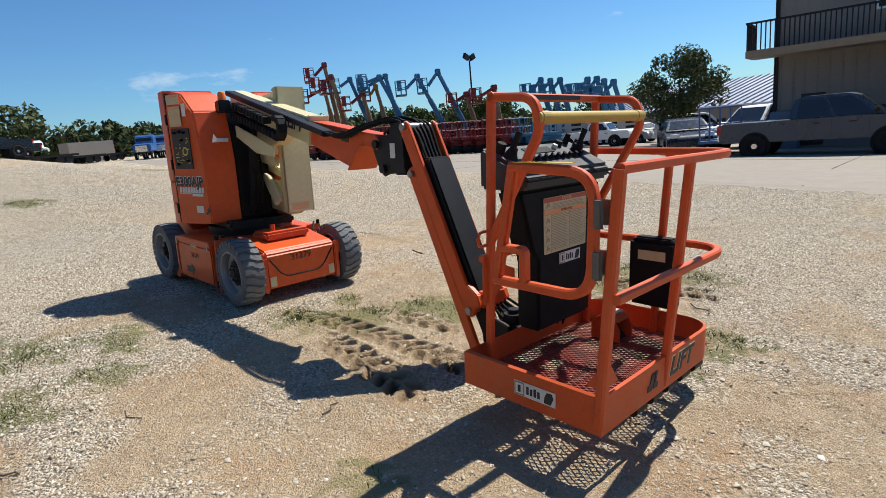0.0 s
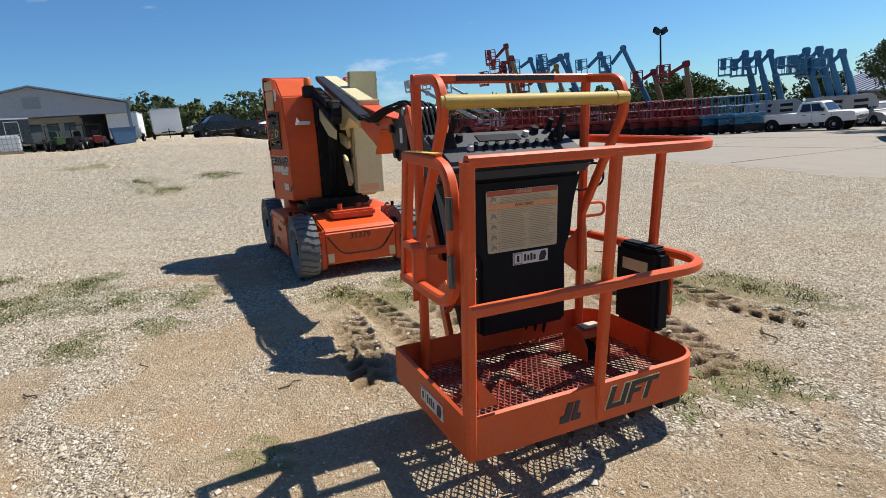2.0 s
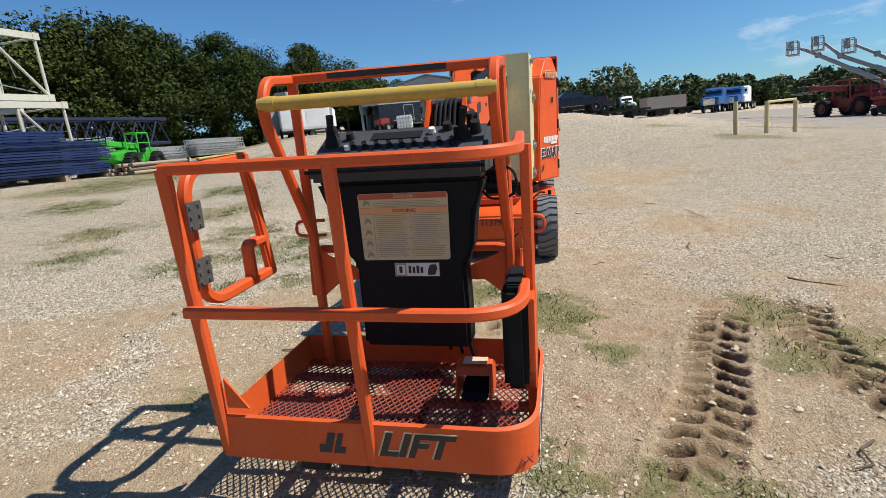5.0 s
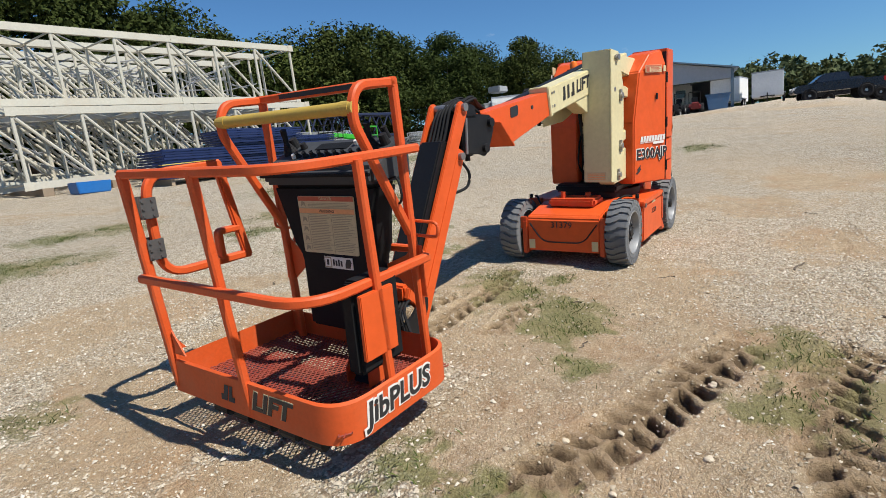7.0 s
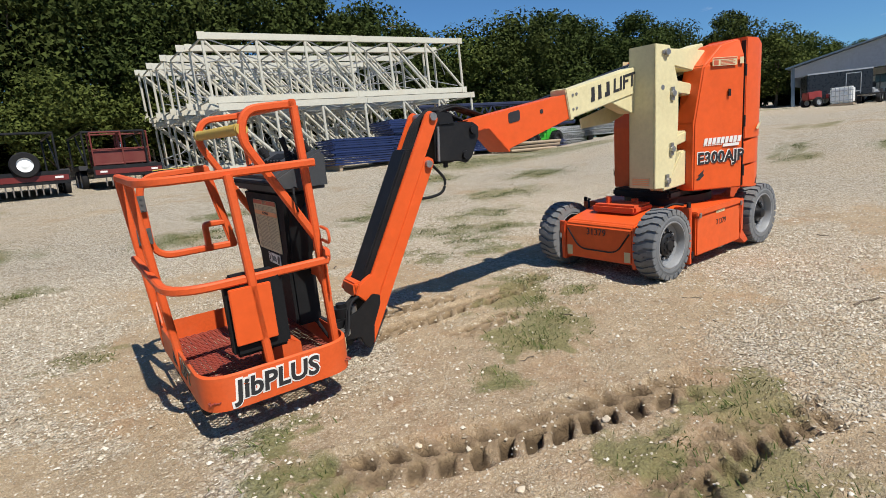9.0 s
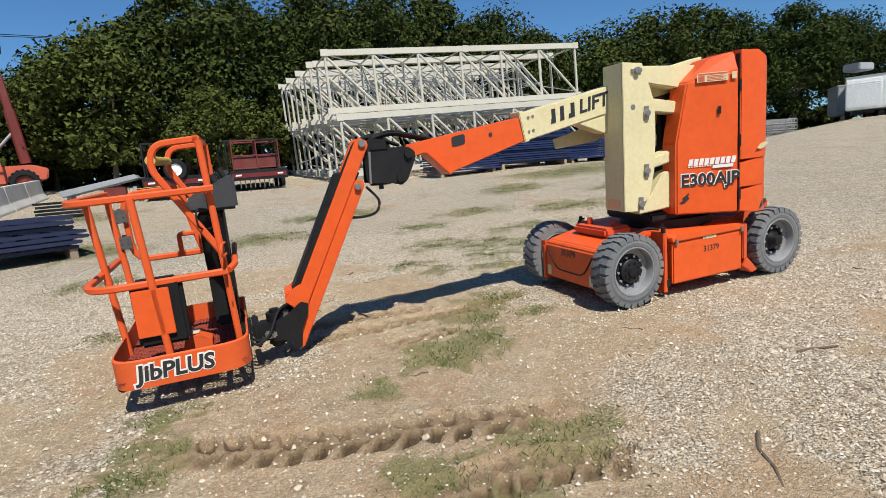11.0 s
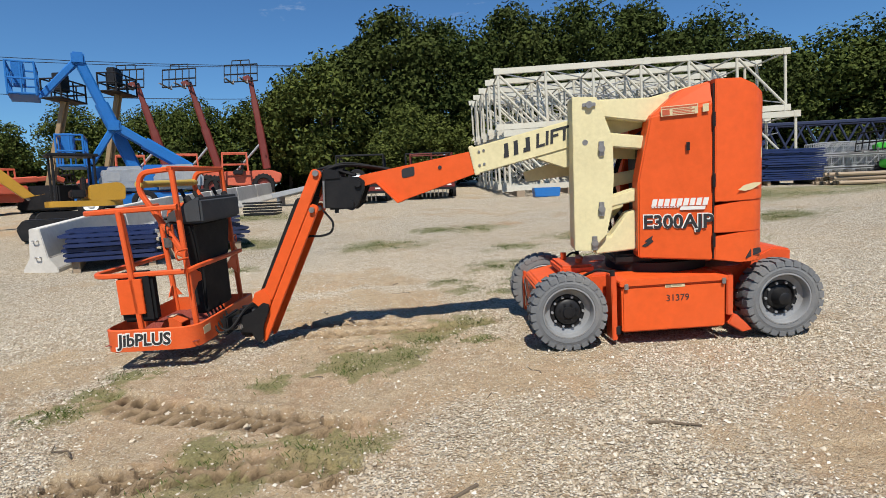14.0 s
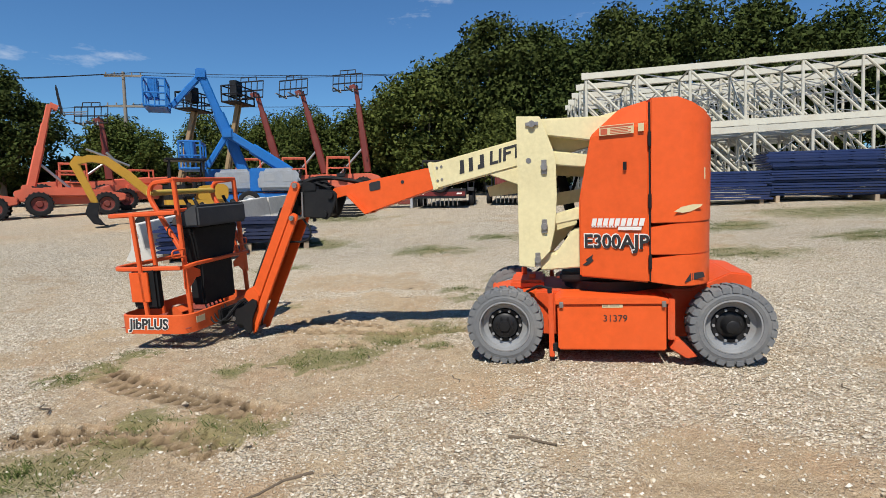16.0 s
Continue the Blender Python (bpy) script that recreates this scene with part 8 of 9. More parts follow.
# ---- the east side: shed, trailers, trucks ----
def gable_shed(x, y, turn, width, depth, eave, peak):
    """A sheet-metal shed with an open gable front, posts, rib lines and a vent."""
    t = tagged(empty("open_shed", Matrix.Translation((x, y, h_at(x, y) - 0.1)) @ Matrix.Rotation(radians(turn), 4, "Z")), "grey sheet-metal open-fronted gable shed", "shed")
    w = width / 2
    bm = bmesh.new()
    for s in (-1, 1):
        plate(bm, [(s * (w + 0.4), eave - 0.15), (0, peak), (0, peak + 0.12), (s * (w + 0.4), eave - 0.03)], -0.4, depth, "yz", m=Matrix.Identity(4))
    part("roof", bm, M["shed_trim"], t)
    bm = bmesh.new()
    plate(bm, [(-w, eave - 0.15), (w, eave - 0.15), (w, eave - 0.9), (-w, eave - 0.9)], 0, 0.15, "yz")
    plate(bm, [(-w, eave - 0.15), (w, eave - 0.15), (0, peak - 0.02)], 0, 0.15, "yz")
    gable = part("gable", bm, M["shed_metal"], t)
    bm = bmesh.new()
    for k in range(int(width / 0.6)):
        yy = -w + 0.3 + k * 0.6
        top = peak - (peak - eave) * abs(yy) / w - 0.2
        box(bm, (-0.012, yy, eave - 0.9), (0, yy + 0.05, top))
    part("rib", bm, M["shed_metal"], gable)
    bm = bmesh.new()
    box(bm, (-0.06, -0.6, peak - 1.7), (-0.013, 0.6, peak - 0.8))
    for k in range(5):
        box(bm, (-0.09, -0.55, peak - 1.65 + 0.17 * k), (-0.061, 0.55, peak - 1.58 + 0.17 * k))
    part("vent", bm, M["grey_paint"], gable)
    bm = bmesh.new()
    box(bm, (depth - 0.2, -w, 0), (depth, w, eave), 0)
    box(bm, (3.0, -w - 0.1, 0), (depth, -w + 0.05, eave))
    box(bm, (0.2, w - 0.05, 2.2), (depth, w + 0.1, eave))
    box(bm, (4.0, w - 0.05, 0), (depth, w + 0.1, 2.2))
    part("wall", bm, M["shed_metal"], t)
    for yy in (-w + 0.1, w - 0.1):
        for xx in (0.1, depth / 2):
            bm = bmesh.new()
            box(bm, (xx - 0.12, yy - 0.12, -0.3), (xx + 0.12, yy + 0.12, eave))
            part("post", bm, M["shed_trim"], t)
    return t


# its open front looks west
gable_shed(49.6, 10.6, 10.0, 13.8, 14.0, 3.75, 5.2)


def box_trailer(x, y, turn, length, width, height, colour, label, doors=False, white_front=False):
    """An enclosed trailer: body, roof cap, fenders, wheels, tongue, doors at the tail."""
    t = empty("box_trailer", on_ground(x, y, turn), label=label, category="trailer", group="parked box trailers")
    bm = bmesh.new()
    box(bm, (0, -width / 2, 0.45), (length, width / 2, height), 0.05)
    body = part("body", bm, M[colour], t)
    bm = bmesh.new()
    box(bm, (-0.02, -width / 2 - 0.02, height - 0.1), (length + 0.02, width / 2 + 0.02, height + 0.03), 0.03)
    part("roof_cap", bm, M["galv"], body)
    if doors:
        for s in (-1, 1):
            bm = bmesh.new()
            box(bm, (-0.03, s * width / 4 - width / 4 + 0.06, 0.6), (-0.001, s * width / 4 + width / 4 - 0.06, height - 0.2))
            for k in range(12):
                z = 0.7 + k * (height - 1.0) / 12
                box(bm, (-0.045, s * width / 4 - width / 4 + 0.1, z), (-0.031, s * width / 4 + width / 4 - 0.1, z + 0.03))
            part("door", bm, M["white_paint"], body)
    else:
        bm = bmesh.new()
        box(bm, (length * 0.6, -width / 2 - 0.015, 0.6), (length * 0.6 + 0.8, -width / 2 - 0.001, height - 0.25))
        part("side_door", bm, M[colour], body)
        bm = bmesh.new()
        for xx in (length * 0.6 - 0.03, length * 0.6 + 0.8):
            box(bm, (xx, -width / 2 - 0.03, 0.58), (xx + 0.04, -width / 2 - 0.001, height - 0.22))
        box(bm, (length * 0.6, -width / 2 - 0.03, height - 0.25), (length * 0.6 + 0.8, -width / 2 - 0.001, height - 0.2))
        part("door_trim", bm, M["galv"], body)
    if white_front:
        bm = bmesh.new()
        box(bm, (length - 0.15, -width / 2 - 0.01, 0.7), (length + 0.25, width / 2 + 0.01, height - 0.1), 0.1)
        part("nose", bm, M["white_paint"], body)
    for s in (-1, 1):
        for xx in (length * 0.45, length * 0.45 + 0.85):
            road_wheel(t, xx, s * (width / 2 + 0.0), 0.34, 0.2, s)
        bm = bmesh.new()
        box(bm, (length * 0.45 - 0.45, s * width / 2 - 0.12, 0.68), (length * 0.45 + 1.3, s * width / 2 + 0.14, 0.76), 0.02)
        part("fender", bm, M["galv"], t)
    bm = bmesh.new()
    beam(bm, (length, -0.5, 0.5), (length + 1.1, 0, 0.5), 0.09)
    beam(bm, (length, 0.5, 0.5), (length + 1.1, 0, 0.5), 0.09)
    rod(bm, (length + 1.0, 0, -0.02), (length + 1.0, 0, 0.75), 0.04)
    part("tongue", bm, M["black"], t)
    return t


box_trailer(33.0, 16.6, 28, 3.4, 3.6, 2.4, "white_paint", "white storage trailer with roller doors", doors=True)
box_trailer(35.2, 20.9, -43, 5.3, 2.2, 2.35, "grey_paint", "long grey enclosed trailer with a white nose", white_front=True)
box_trailer(39.5, 13.2, -58, 3.7, 2.0, 2.15, "black_body", "black enclosed cargo trailer on the grass")
box_trailer(55.0, 4.2, 175, 4.0, 2.4, 2.6, "white_paint", "white box trailer beside the shed")
box_trailer(52.0, 1.2, 182, 3.6, 2.3, 2.5, "white_paint", "small white box trailer beside the shed")
# roof units on the first trailers
bm = bmesh.new()
box(bm, (-0.7, -0.5, 0), (0.7, 0.5, 0.45), 0.06)
ru = tagged(part("roof_unit", bm, M["grey_paint"]), "grey cooling unit on a trailer roof", "cooling unit")
ru.location = (33.0, 18.0, h_at(33.0, 16.6) + 2.77)
for k, (x, y) in enumerate(((36.5, 20.3), (38.6, 18.3))):
    bm = bmesh.new()
    box(bm, (-0.4, -0.3, 0), (0.4, 0.3, 0.25), 0.06)
    ru = tagged(part("roof_unit", bm, M["white_paint"]), "white cooling unit on a trailer roof", "cooling unit")
    ru.location = (x, y, h_at(35.2, 20.9) + 2.37)

# tote tank, skip, bus and clutter before the shed
t = empty("tote_tank", on_ground(37.7, 10.3, 10), label="white plastic tote tank in a steel cage", category="tank")
bm = bmesh.new()
box(bm, (-0.5, -0.6, 0.15), (0.5, 0.6, 1.15), 0.08)
part("tank", bm, M["white_paint"], t)
bm = bmesh.new()
for k in range(6):
    box(bm, (-0.53, -0.6 + 0.225 * k, 0.15), (-0.5, -0.57 + 0.225 * k, 1.16))
for z in (0.3, 0.6, 0.9, 1.14):
    box(bm, (-0.54, -0.62, z), (-0.5, 0.62, z + 0.03))
part("cage", bm, M["galv"], t)
bm = bmesh.new()
box(bm, (-0.55, -0.62, 0), (0.55, 0.62, 0.14))
part("pallet", bm, M["wood"], t)
t = empty("skip", on_ground(44.5, 4.3, 8) @ Matrix.Scale(0.68, 4), label="blue steel rubbish skip with rusty scrapes", category="skip")
bm = bmesh.new()
plate(bm, [(-1.0, 0.15), (1.0, 0.15), (1.25, 1.9), (-1.25, 1.9)], -0.9, 0.9, "yz", bevel=0.02)
part("body", bm, M["dumpster"], t)
bm = bmesh.new()
box(bm, (-0.95, -1.35, 1.84), (0.95, 1.35, 1.94), 0.02)
part("rim", bm, M["dumpster"], t)
t = empty("camper_bus", on_ground(56.5, 12.0, 100), label="white camper bus parked under the shed roof", category="bus")
bm = bmesh.new()
box(bm, (-3.8, -1.2, 0.5), (3.8, 1.2, 2.75), 0.18)
part("body", bm, M["white_paint"], t)
for k in range(5):
    bm = bmesh.new()
    box(bm, (-3.2 + 1.3 * k, 1.195, 1.5), (-2.3 + 1.3 * k, 1.212, 2.2), 0.02)
    part("window", bm, M["glass"], t)
for sx in (-2.4, 2.4):
    for sy in (-1.05, 1.05):
        road_wheel(t, sx, sy, 0.45, 0.28, sy)


def small_tractor(x, y, turn, colour, label):
    t = empty("lawn_tractor", on_ground(x, y, turn), label=label, category="tractor", group="tractors by the shed")
    for sx, r in ((-0.5, 0.5), (0.9, 0.32)):
        for sy in (-0.55, 0.55):
            road_wheel(t, sx, sy, r, 0.28, sy)
    bm = bmesh.new()
    plate(bm, [(0.2, 0.5), (1.4, 0.5), (1.45, 1.0), (0.2, 1.1)], -0.3, 0.3, bevel=0.05)
    plate(bm, [(-0.9, 0.6), (0.2, 0.5), (0.2, 0.8), (-0.9, 1.0)], -0.5, 0.5, bevel=0.05)
    part("body", bm, M[colour], t)
    bm = bmesh.new()
    box(bm, (-0.6, -0.25, 0.95), (-0.1, 0.25, 1.15), 0.05)
    box(bm, (-0.7, -0.25, 1.1), (-0.58, 0.25, 1.55), 0.05)
    part("seat", bm, M["black"], t)
    bm = bmesh.new()
    for s in (-0.45, 0.45):
        beam(bm, (-0.8, s, 0.9), (-0.8, s, 2.0), 0.06)
    beam(bm, (-0.8, -0.45, 2.0), (-0.8, 0.45, 2.0), 0.06)
    part("roll_bar", bm, M["black"], t)
    return t


small_tractor(46.0, 9.0, 200, "dark_green", "small dark green tractor by the shed")
small_tractor(46.5, 7.8, 170, "black", "small black tractor by the shed")
small_tractor(47.0, 6.4, 190, "lift_red", "small red tractor by the shed")
small_tractor(39.6, 12.0, 150, "lift_red", "small red mower by the trailer")
small_tractor(45.5, 11.0, 190, "grey_paint", "small grey tractor by the shed")


def vehicle(x, y, turn, colour, kind, label, up=0.0):
    """A car or pickup: lower body, cabin with glass on all sides, wheels, bumpers and lamps. Front towards +x."""
    shapes = {
        "pickup": dict(L=5.8, W=1.98, r=0.40, body=[(-2.85, 0.62), (-2.88, 1.18), (-0.72, 1.20), (1.15, 1.22), (2.55, 1.12), (2.88, 0.98), (2.9, 0.55), (-2.8, 0.52)],
                       cab=[(-0.78, 1.19), (-0.66, 1.80), (-0.4, 1.90), (0.75, 1.90), (1.05, 1.80), (1.72, 1.20)], axles=(-1.75, 1.85), bed=(-2.8, -0.85)),
        "lifted": dict(L=5.9, W=2.0, r=0.46, body=[(-2.9, 0.78), (-2.92, 1.36), (-0.72, 1.38), (1.15, 1.40), (2.6, 1.32), (2.9, 1.15), (2.92, 0.72), (-2.8, 0.70)],
                       cab=[(-0.78, 1.37), (-0.66, 1.95), (-0.4, 2.05), (0.75, 2.05), (1.05, 1.95), (1.72, 1.38)], axles=(-1.8, 1.9), bed=(-2.8, -0.85)),
        "old_pickup": dict(L=5.2, W=1.95, r=0.36, body=[(-2.6, 0.55), (-2.62, 1.02), (0.2, 1.04), (2.45, 1.0), (2.6, 0.92), (2.62, 0.5), (-2.5, 0.46)],
                           cab=[(-0.25, 1.03), (-0.15, 1.52), (0.05, 1.60), (0.85, 1.60), (1.0, 1.52), (1.35, 1.03)], axles=(-1.5, 1.65), bed=(-2.55, -0.3)),
        "sedan": dict(L=4.9, W=1.85, r=0.33, body=[(-2.4, 0.45), (-2.42, 0.85), (-2.25, 1.0), (-1.5, 1.02), (1.0, 0.98), (2.2, 0.82), (2.42, 0.62), (2.42, 0.35), (-2.3, 0.3)],
                      cab=[(-1.95, 1.0), (-1.15, 1.38), (-0.6, 1.45), (0.2, 1.45), (0.55, 1.38), (1.35, 0.98)], axles=(-1.4, 1.45), bed=None),
        "suv": dict(L=5.0, W=1.95, r=0.38, body=[(-2.4, 0.5), (-2.45, 1.15), (1.1, 1.15), (2.3, 1.05), (2.45, 0.85), (2.45, 0.45), (-2.3, 0.42)],
                    cab=[(-2.42, 1.14), (-2.25, 1.72), (-2.0, 1.80), (0.4, 1.80), (0.7, 1.72), (1.35, 1.15)], axles=(-1.45, 1.5), bed=None),
    }
    s = shapes[kind]
    w = s["W"] / 2
    t = empty("pickup_truck" if "pick" in kind or kind == "lifted" else "car", on_ground(x, y, turn, up), label=label, category="pickup" if "pick" in kind or kind == "lifted" else "car", group="parked vehicles")
    bm = bmesh.new()
    plate(bm, [(p.x, p.y) for p in rounded([(q[0], q[1], 0) for q in s["body"]], 0.14, 4, True)], -w, w, bevel=0.04)
    body = part("body", bm, M[colour], t, smooth=True)
    # cabin narrows towards the roof
    bm = bmesh.new()
    cab = s["cab"]
    z0, z1 = min(p[1] for p in cab), max(p[1] for p in cab)
    def side_y(z):
        return w - 0.06 - 0.20 * (z - z0) / (z1 - z0)
    left = [bm.verts.new((p[0], side_y(p[1]), p[1])) for p in cab]
    right = [bm.verts.new((p[0], -side_y(p[1]), p[1])) for p in cab]
    f = [bm.faces.new(left), bm.faces.new(right[::-1])] + [bm.faces.new((left[(i + 1) % len(cab)], left[i], right[i], right[(i + 1) % len(cab)])) for i in range(len(cab))]
    bmesh.ops.recalc_face_normals(bm, faces=f)
    bmesh.ops.bevel(bm, geom=list(bm.edges), offset=0.03, segments=2, affect="EDGES", clamp_overlap=True)
    cabin = part("cabin", bm, M[colour], t, smooth=True)
    # side glass: cut into two or three panes
    cx = sum(p[0] for p in cab) / len(cab)
    n = 2
    zlo, zhi = z0 + 0.06, z1 - 0.10
    def x_at(z, front):
        pts = cab[:3] if not front else cab[3:]
        zz = [p[1] for p in pts]
        xx = [p[0] for p in pts]
        return float(np.interp(z, zz, xx)) if not front else float(np.interp(z, zz[::-1], xx[::-1]))
    for sgn in (-1, 1):
        for k in range(n):
            def px(z, u):
                a, b = x_at(z, False) + 0.14, x_at(z, True) - 0.16
                return a + (b - a) * u
            u0, u1 = k / n + 0.02, (k + 1) / n - 0.02
            bm = bmesh.new()
            vs = [bm.verts.new((px(z, u), sgn * (side_y(z) + 0.006), z)) for z, u in ((zlo, u0), (zlo, u1), (zhi, u1), (zhi, u0))]
            bm.faces.new(vs)
            part("side_window", bm, M["glass"], cabin)
    for front in (False, True):
        bm = bmesh.new()
        d = 0.012 if front else -0.012
        vs = [bm.verts.new((x_at(z, front) + d, q * (side_y(z) - 0.1), z + 0.01)) for z, q in ((zlo, -1), (zlo, 1), (zhi, 1), (zhi, -1))]
        bm.faces.new(vs)
        part("windscreen" if front else "rear_window", bm, M["glass"], cabin)
    if s["bed"]:
        bm = bmesh.new()
        bz = s["body"][1][1]
        box(bm, (s["bed"][0] + 0.08, -w + 0.1, bz - 0.02), (s["bed"][1] - 0.02, w - 0.1, bz + 0.012))
        part("bed", bm, M["black"], t)
    for ax in s["axles"]:
        for sgn in (-1, 1):
            bm = bmesh.new()
            r = s["r"] * 1.18
            lathe(bm, [(r, sgn * (w + 0.004)), (r, sgn * (w - 0.22)), (0, sgn * (w - 0.22))], 26, Matrix.Translation((ax, 0, s["r"])))
            rod(bm, (ax, sgn * (w - 0.02), s["r"]), (ax, sgn * (w + 0.002), s["r"]), r, seg=26)
            part("wheel_arch", bm, M["rubber"], body)
            road_wheel(t, ax, sgn * (w - 0.07), s["r"], 0.26, sgn, "chrome" if kind != "old_pickup" else "galv")
    bm = bmesh.new()
    zb = s["body"][-1][1] + 0.08
    box(bm, (-s["L"] / 2 - 0.05, -w + 0.05, zb), (-s["L"] / 2 + 0.15, w - 0.05, zb + 0.18), 0.03)
    part("rear_bumper", bm, M["chrome"] if "pick" in kind else M[colour], t)
    bm = bmesh.new()
    box(bm, (s["L"] / 2 - 0.12, -w + 0.05, zb), (s["L"] / 2 + 0.06, w - 0.05, zb + 0.2), 0.03)
    part("front_bumper", bm, M["chrome"] if "pick" in kind else M[colour], t)
    for sgn in (-1, 1):
        bm = bmesh.new()
        zl = s["body"][1][1] - (0.35 if "pick" in kind or kind == "lifted" else 0.15)
        box(bm, (-s["L"] / 2 - 0.012, sgn * (w - 0.16) - 0.08, zl), (-s["L"] / 2 + 0.1, sgn * (w - 0.16) + 0.172 * (sgn > 0) + 0.0, zl + (0.32 if s["bed"] else 0.12))) if sgn > 0 else box(bm, (-s["L"] / 2 - 0.012, -w - 0.006, zl), (-s["L"] / 2 + 0.1, -w + 0.22, zl + (0.32 if s["bed"] else 0.12)))
        part("tail_lamp", bm, M["lamp_red"], t)
        bm = bmesh.new()
        box(bm, (s["L"] / 2 - 0.18, sgn * (w - 0.28) - 0.16, zl + 0.05), (s["L"] / 2 + 0.015, sgn * (w - 0.28) + 0.16, zl + 0.2), 0.02)
        part("headlamp", bm, M["white_paint"], t)
        bm = bmesh.new()
        box(bm, (cab[-1][0] - 0.28, sgn * (w + 0.02), z0 + 0.06), (cab[-1][0] - 0.14, sgn * (w + 0.2), z0 + 0.24), 0.03)
        part("mirror", bm, M["black"], cabin)
        for hx in (cx - 0.4, cx + 0.55):
            bm = bmesh.new()
            box(bm, (hx, sgn * w - 0.01, z0 - 0.16), (hx + 0.2, sgn * w + 0.025, z0 - 0.12), 0.008)
            part("door_handle", bm, M["black"], body)
            bm = bmesh.new()
            box(bm, (hx + 0.5, sgn * w - 0.004, s["body"][-1][1] + 0.12), (hx + 0.512, sgn * w + 0.003, z0 - 0.02))
            part("door_seam", bm, M["ink"], body)
    bm = bmesh.new()
    box(bm, (-s["L"] / 2 - 0.03, -0.16, zl - 0.02), (-s["L"] / 2 - 0.01, 0.16, zl + 0.12))
    part("blank_plate", bm, M["white"], t)
    return t


vehicle(49.0, -3.5, 102, "navy_body", "lifted", "dark lifted pickup truck with pale wheel arches")


def semi_truck(x, y, turn, colour, label):
    t = empty("road_tractor", on_ground(x, y, turn), label=label, category="truck", group="parked trucks")
    bm = bmesh.new()
    plate(bm, [(-1.2, 1.0), (-1.2, 3.1), (0.2, 3.2), (0.7, 2.9), (1.0, 2.1), (2.7, 1.9), (2.9, 1.0)], -1.1, 1.1, bevel=0.1)
    part("cab", bm, M[colour], t)
    bm = bmesh.new()
    plate(bm, [(0.76, 2.15), (0.98, 2.15), (0.74, 2.8), (0.5, 2.9)], -0.95, 0.95)
    part("windscreen", bm, M["glass"], t)
    bm = bmesh.new()
    box(bm, (2.85, -0.7, 1.0), (2.95, 0.7, 1.8), 0.02)
    part("grille", bm, M["chrome"], t)
    bm = bmesh.new()
    box(bm, (-4.5, -0.5, 0.8), (2.5, 0.5, 1.05))
    part("frame", bm, M["black"], t)
    for ax in (-3.6, -2.3, 2.0):
        for sy in (-0.95, 0.95):
            road_wheel(t, ax, sy, 0.5, 0.3, sy, "white_paint")
    return t


semi_truck(75.5, -23.4, 150, "truck_blue", "blue road tractor parked far across the yard")
semi_truck(80.0, -28.0, 150, "white_paint", "white road tractor parked far across the yard")
semi_truck(78.0, -26.5, 150, "truck_blue", "blue road tractor parked far across the yard")
semi_truck(102.0, -15.5, 190, "white_paint", "white road tractor with a flatbed far across the yard")
vehicle(53.5, -4.8, 100, "black_body", "pickup", "black pickup truck far across the yard")
t = empty("shipping_container", on_ground(82.0, -18.0, 105), label="faded grey shipping container with a rusty end", category="container")
bm = bmesh.new()
box(bm, (-3.0, -1.2, 0), (3.0, 1.2, 2.6), 0.04)
part("body", bm, M["siding"], t)
bm = bmesh.new()
box(bm, (-3.06, -1.15, 0.1), (-3.001, 1.15, 2.5))
part("door", bm, M["maroon"], t)
for k in range(3):
    x, y = 70.0 + 3 * k, -10.5 - 3.5 * k
    bm = bmesh.new()
    box(bm, (-3.5, -1.1, 0.7), (3.5, 1.1, 0.95), 0.02)
    for sx in (-2.5, -1.5, 2.2):
        for sy in (-0.9, 0.9):
            rod(bm, (sx, sy - 0.15, 0.4), (sx, sy + 0.15, 0.4), 0.4, seg=14)
    tl = tagged(part("equipment_trailer", bm, M["black"]), "low dark equipment trailer far across the yard", "trailer", "far trailers")
    tl.matrix_world = on_ground(x, y, 100)

# pale posts with a rail
t = empty("post_fence", label="short run of pale yellow guard posts and rail", category="fence")
for x, y in ((12.6, -6.4), (13.2, -7.5), (13.9, -8.6)):
    z = h_at(x, y)
    bm = bmesh.new()
    rod(bm, (x, y, z - 0.2), (x, y, z + 1.0), 0.07, seg=10)
    part("post", bm, M["post_yellow"], t)
bm = bmesh.new()
z = h_at(13.2, -7.5)
beam(bm, (13.2, -7.5, z + 0.97), (13.9, -8.6, z + 0.97), 0.08)
part("rail", bm, M["post_yellow"], t)

# ---- the south side: concrete apron, lifts, cars, buildings ----
edge = [(-60, -6.5), (-14, -7.6), (-4.2, -8.6), (3.5, -9.9), (10.4, -11.4), (21.0, -12.8), (44.0, -15.0), (70, -17.5)]
ex, ey = np.array([p[0] for p in edge]), np.array([p[1] for p in edge])
xs_, ts_ = np.unique(np.concatenate([np.linspace(-60, 70, 66), ex])), np.concatenate([[0], np.linspace(0.075, 1, 22) ** 1.6])
bm = bmesh.new()
rows = []
for tt in ts_:
    row = []
    for x in xs_:
        y0 = float(np.interp(x, ex, ey)) + 0.25 * math.sin(x * 0.9) + 0.15 * math.sin(x * 2.3)
        y = y0 + (-72 - y0) * tt
        row.append(bm.verts.new((x, y, h_at(x, y) + (0.012 if tt > 0 else -0.02))))
    rows.append(row)
for a, b in zip(rows[:-1], rows[1:]):
    for i in range(len(a) - 1):
        bm.faces.new((a[i], b[i], b[i + 1], a[i + 1]))
bmesh.ops.recalc_face_normals(bm, faces=list(bm.faces))
tagged(part("pavement", bm, M["slab"]), "pale dusty concrete apron with joints", "pavement", kind="structure")
bm = bmesh.new()
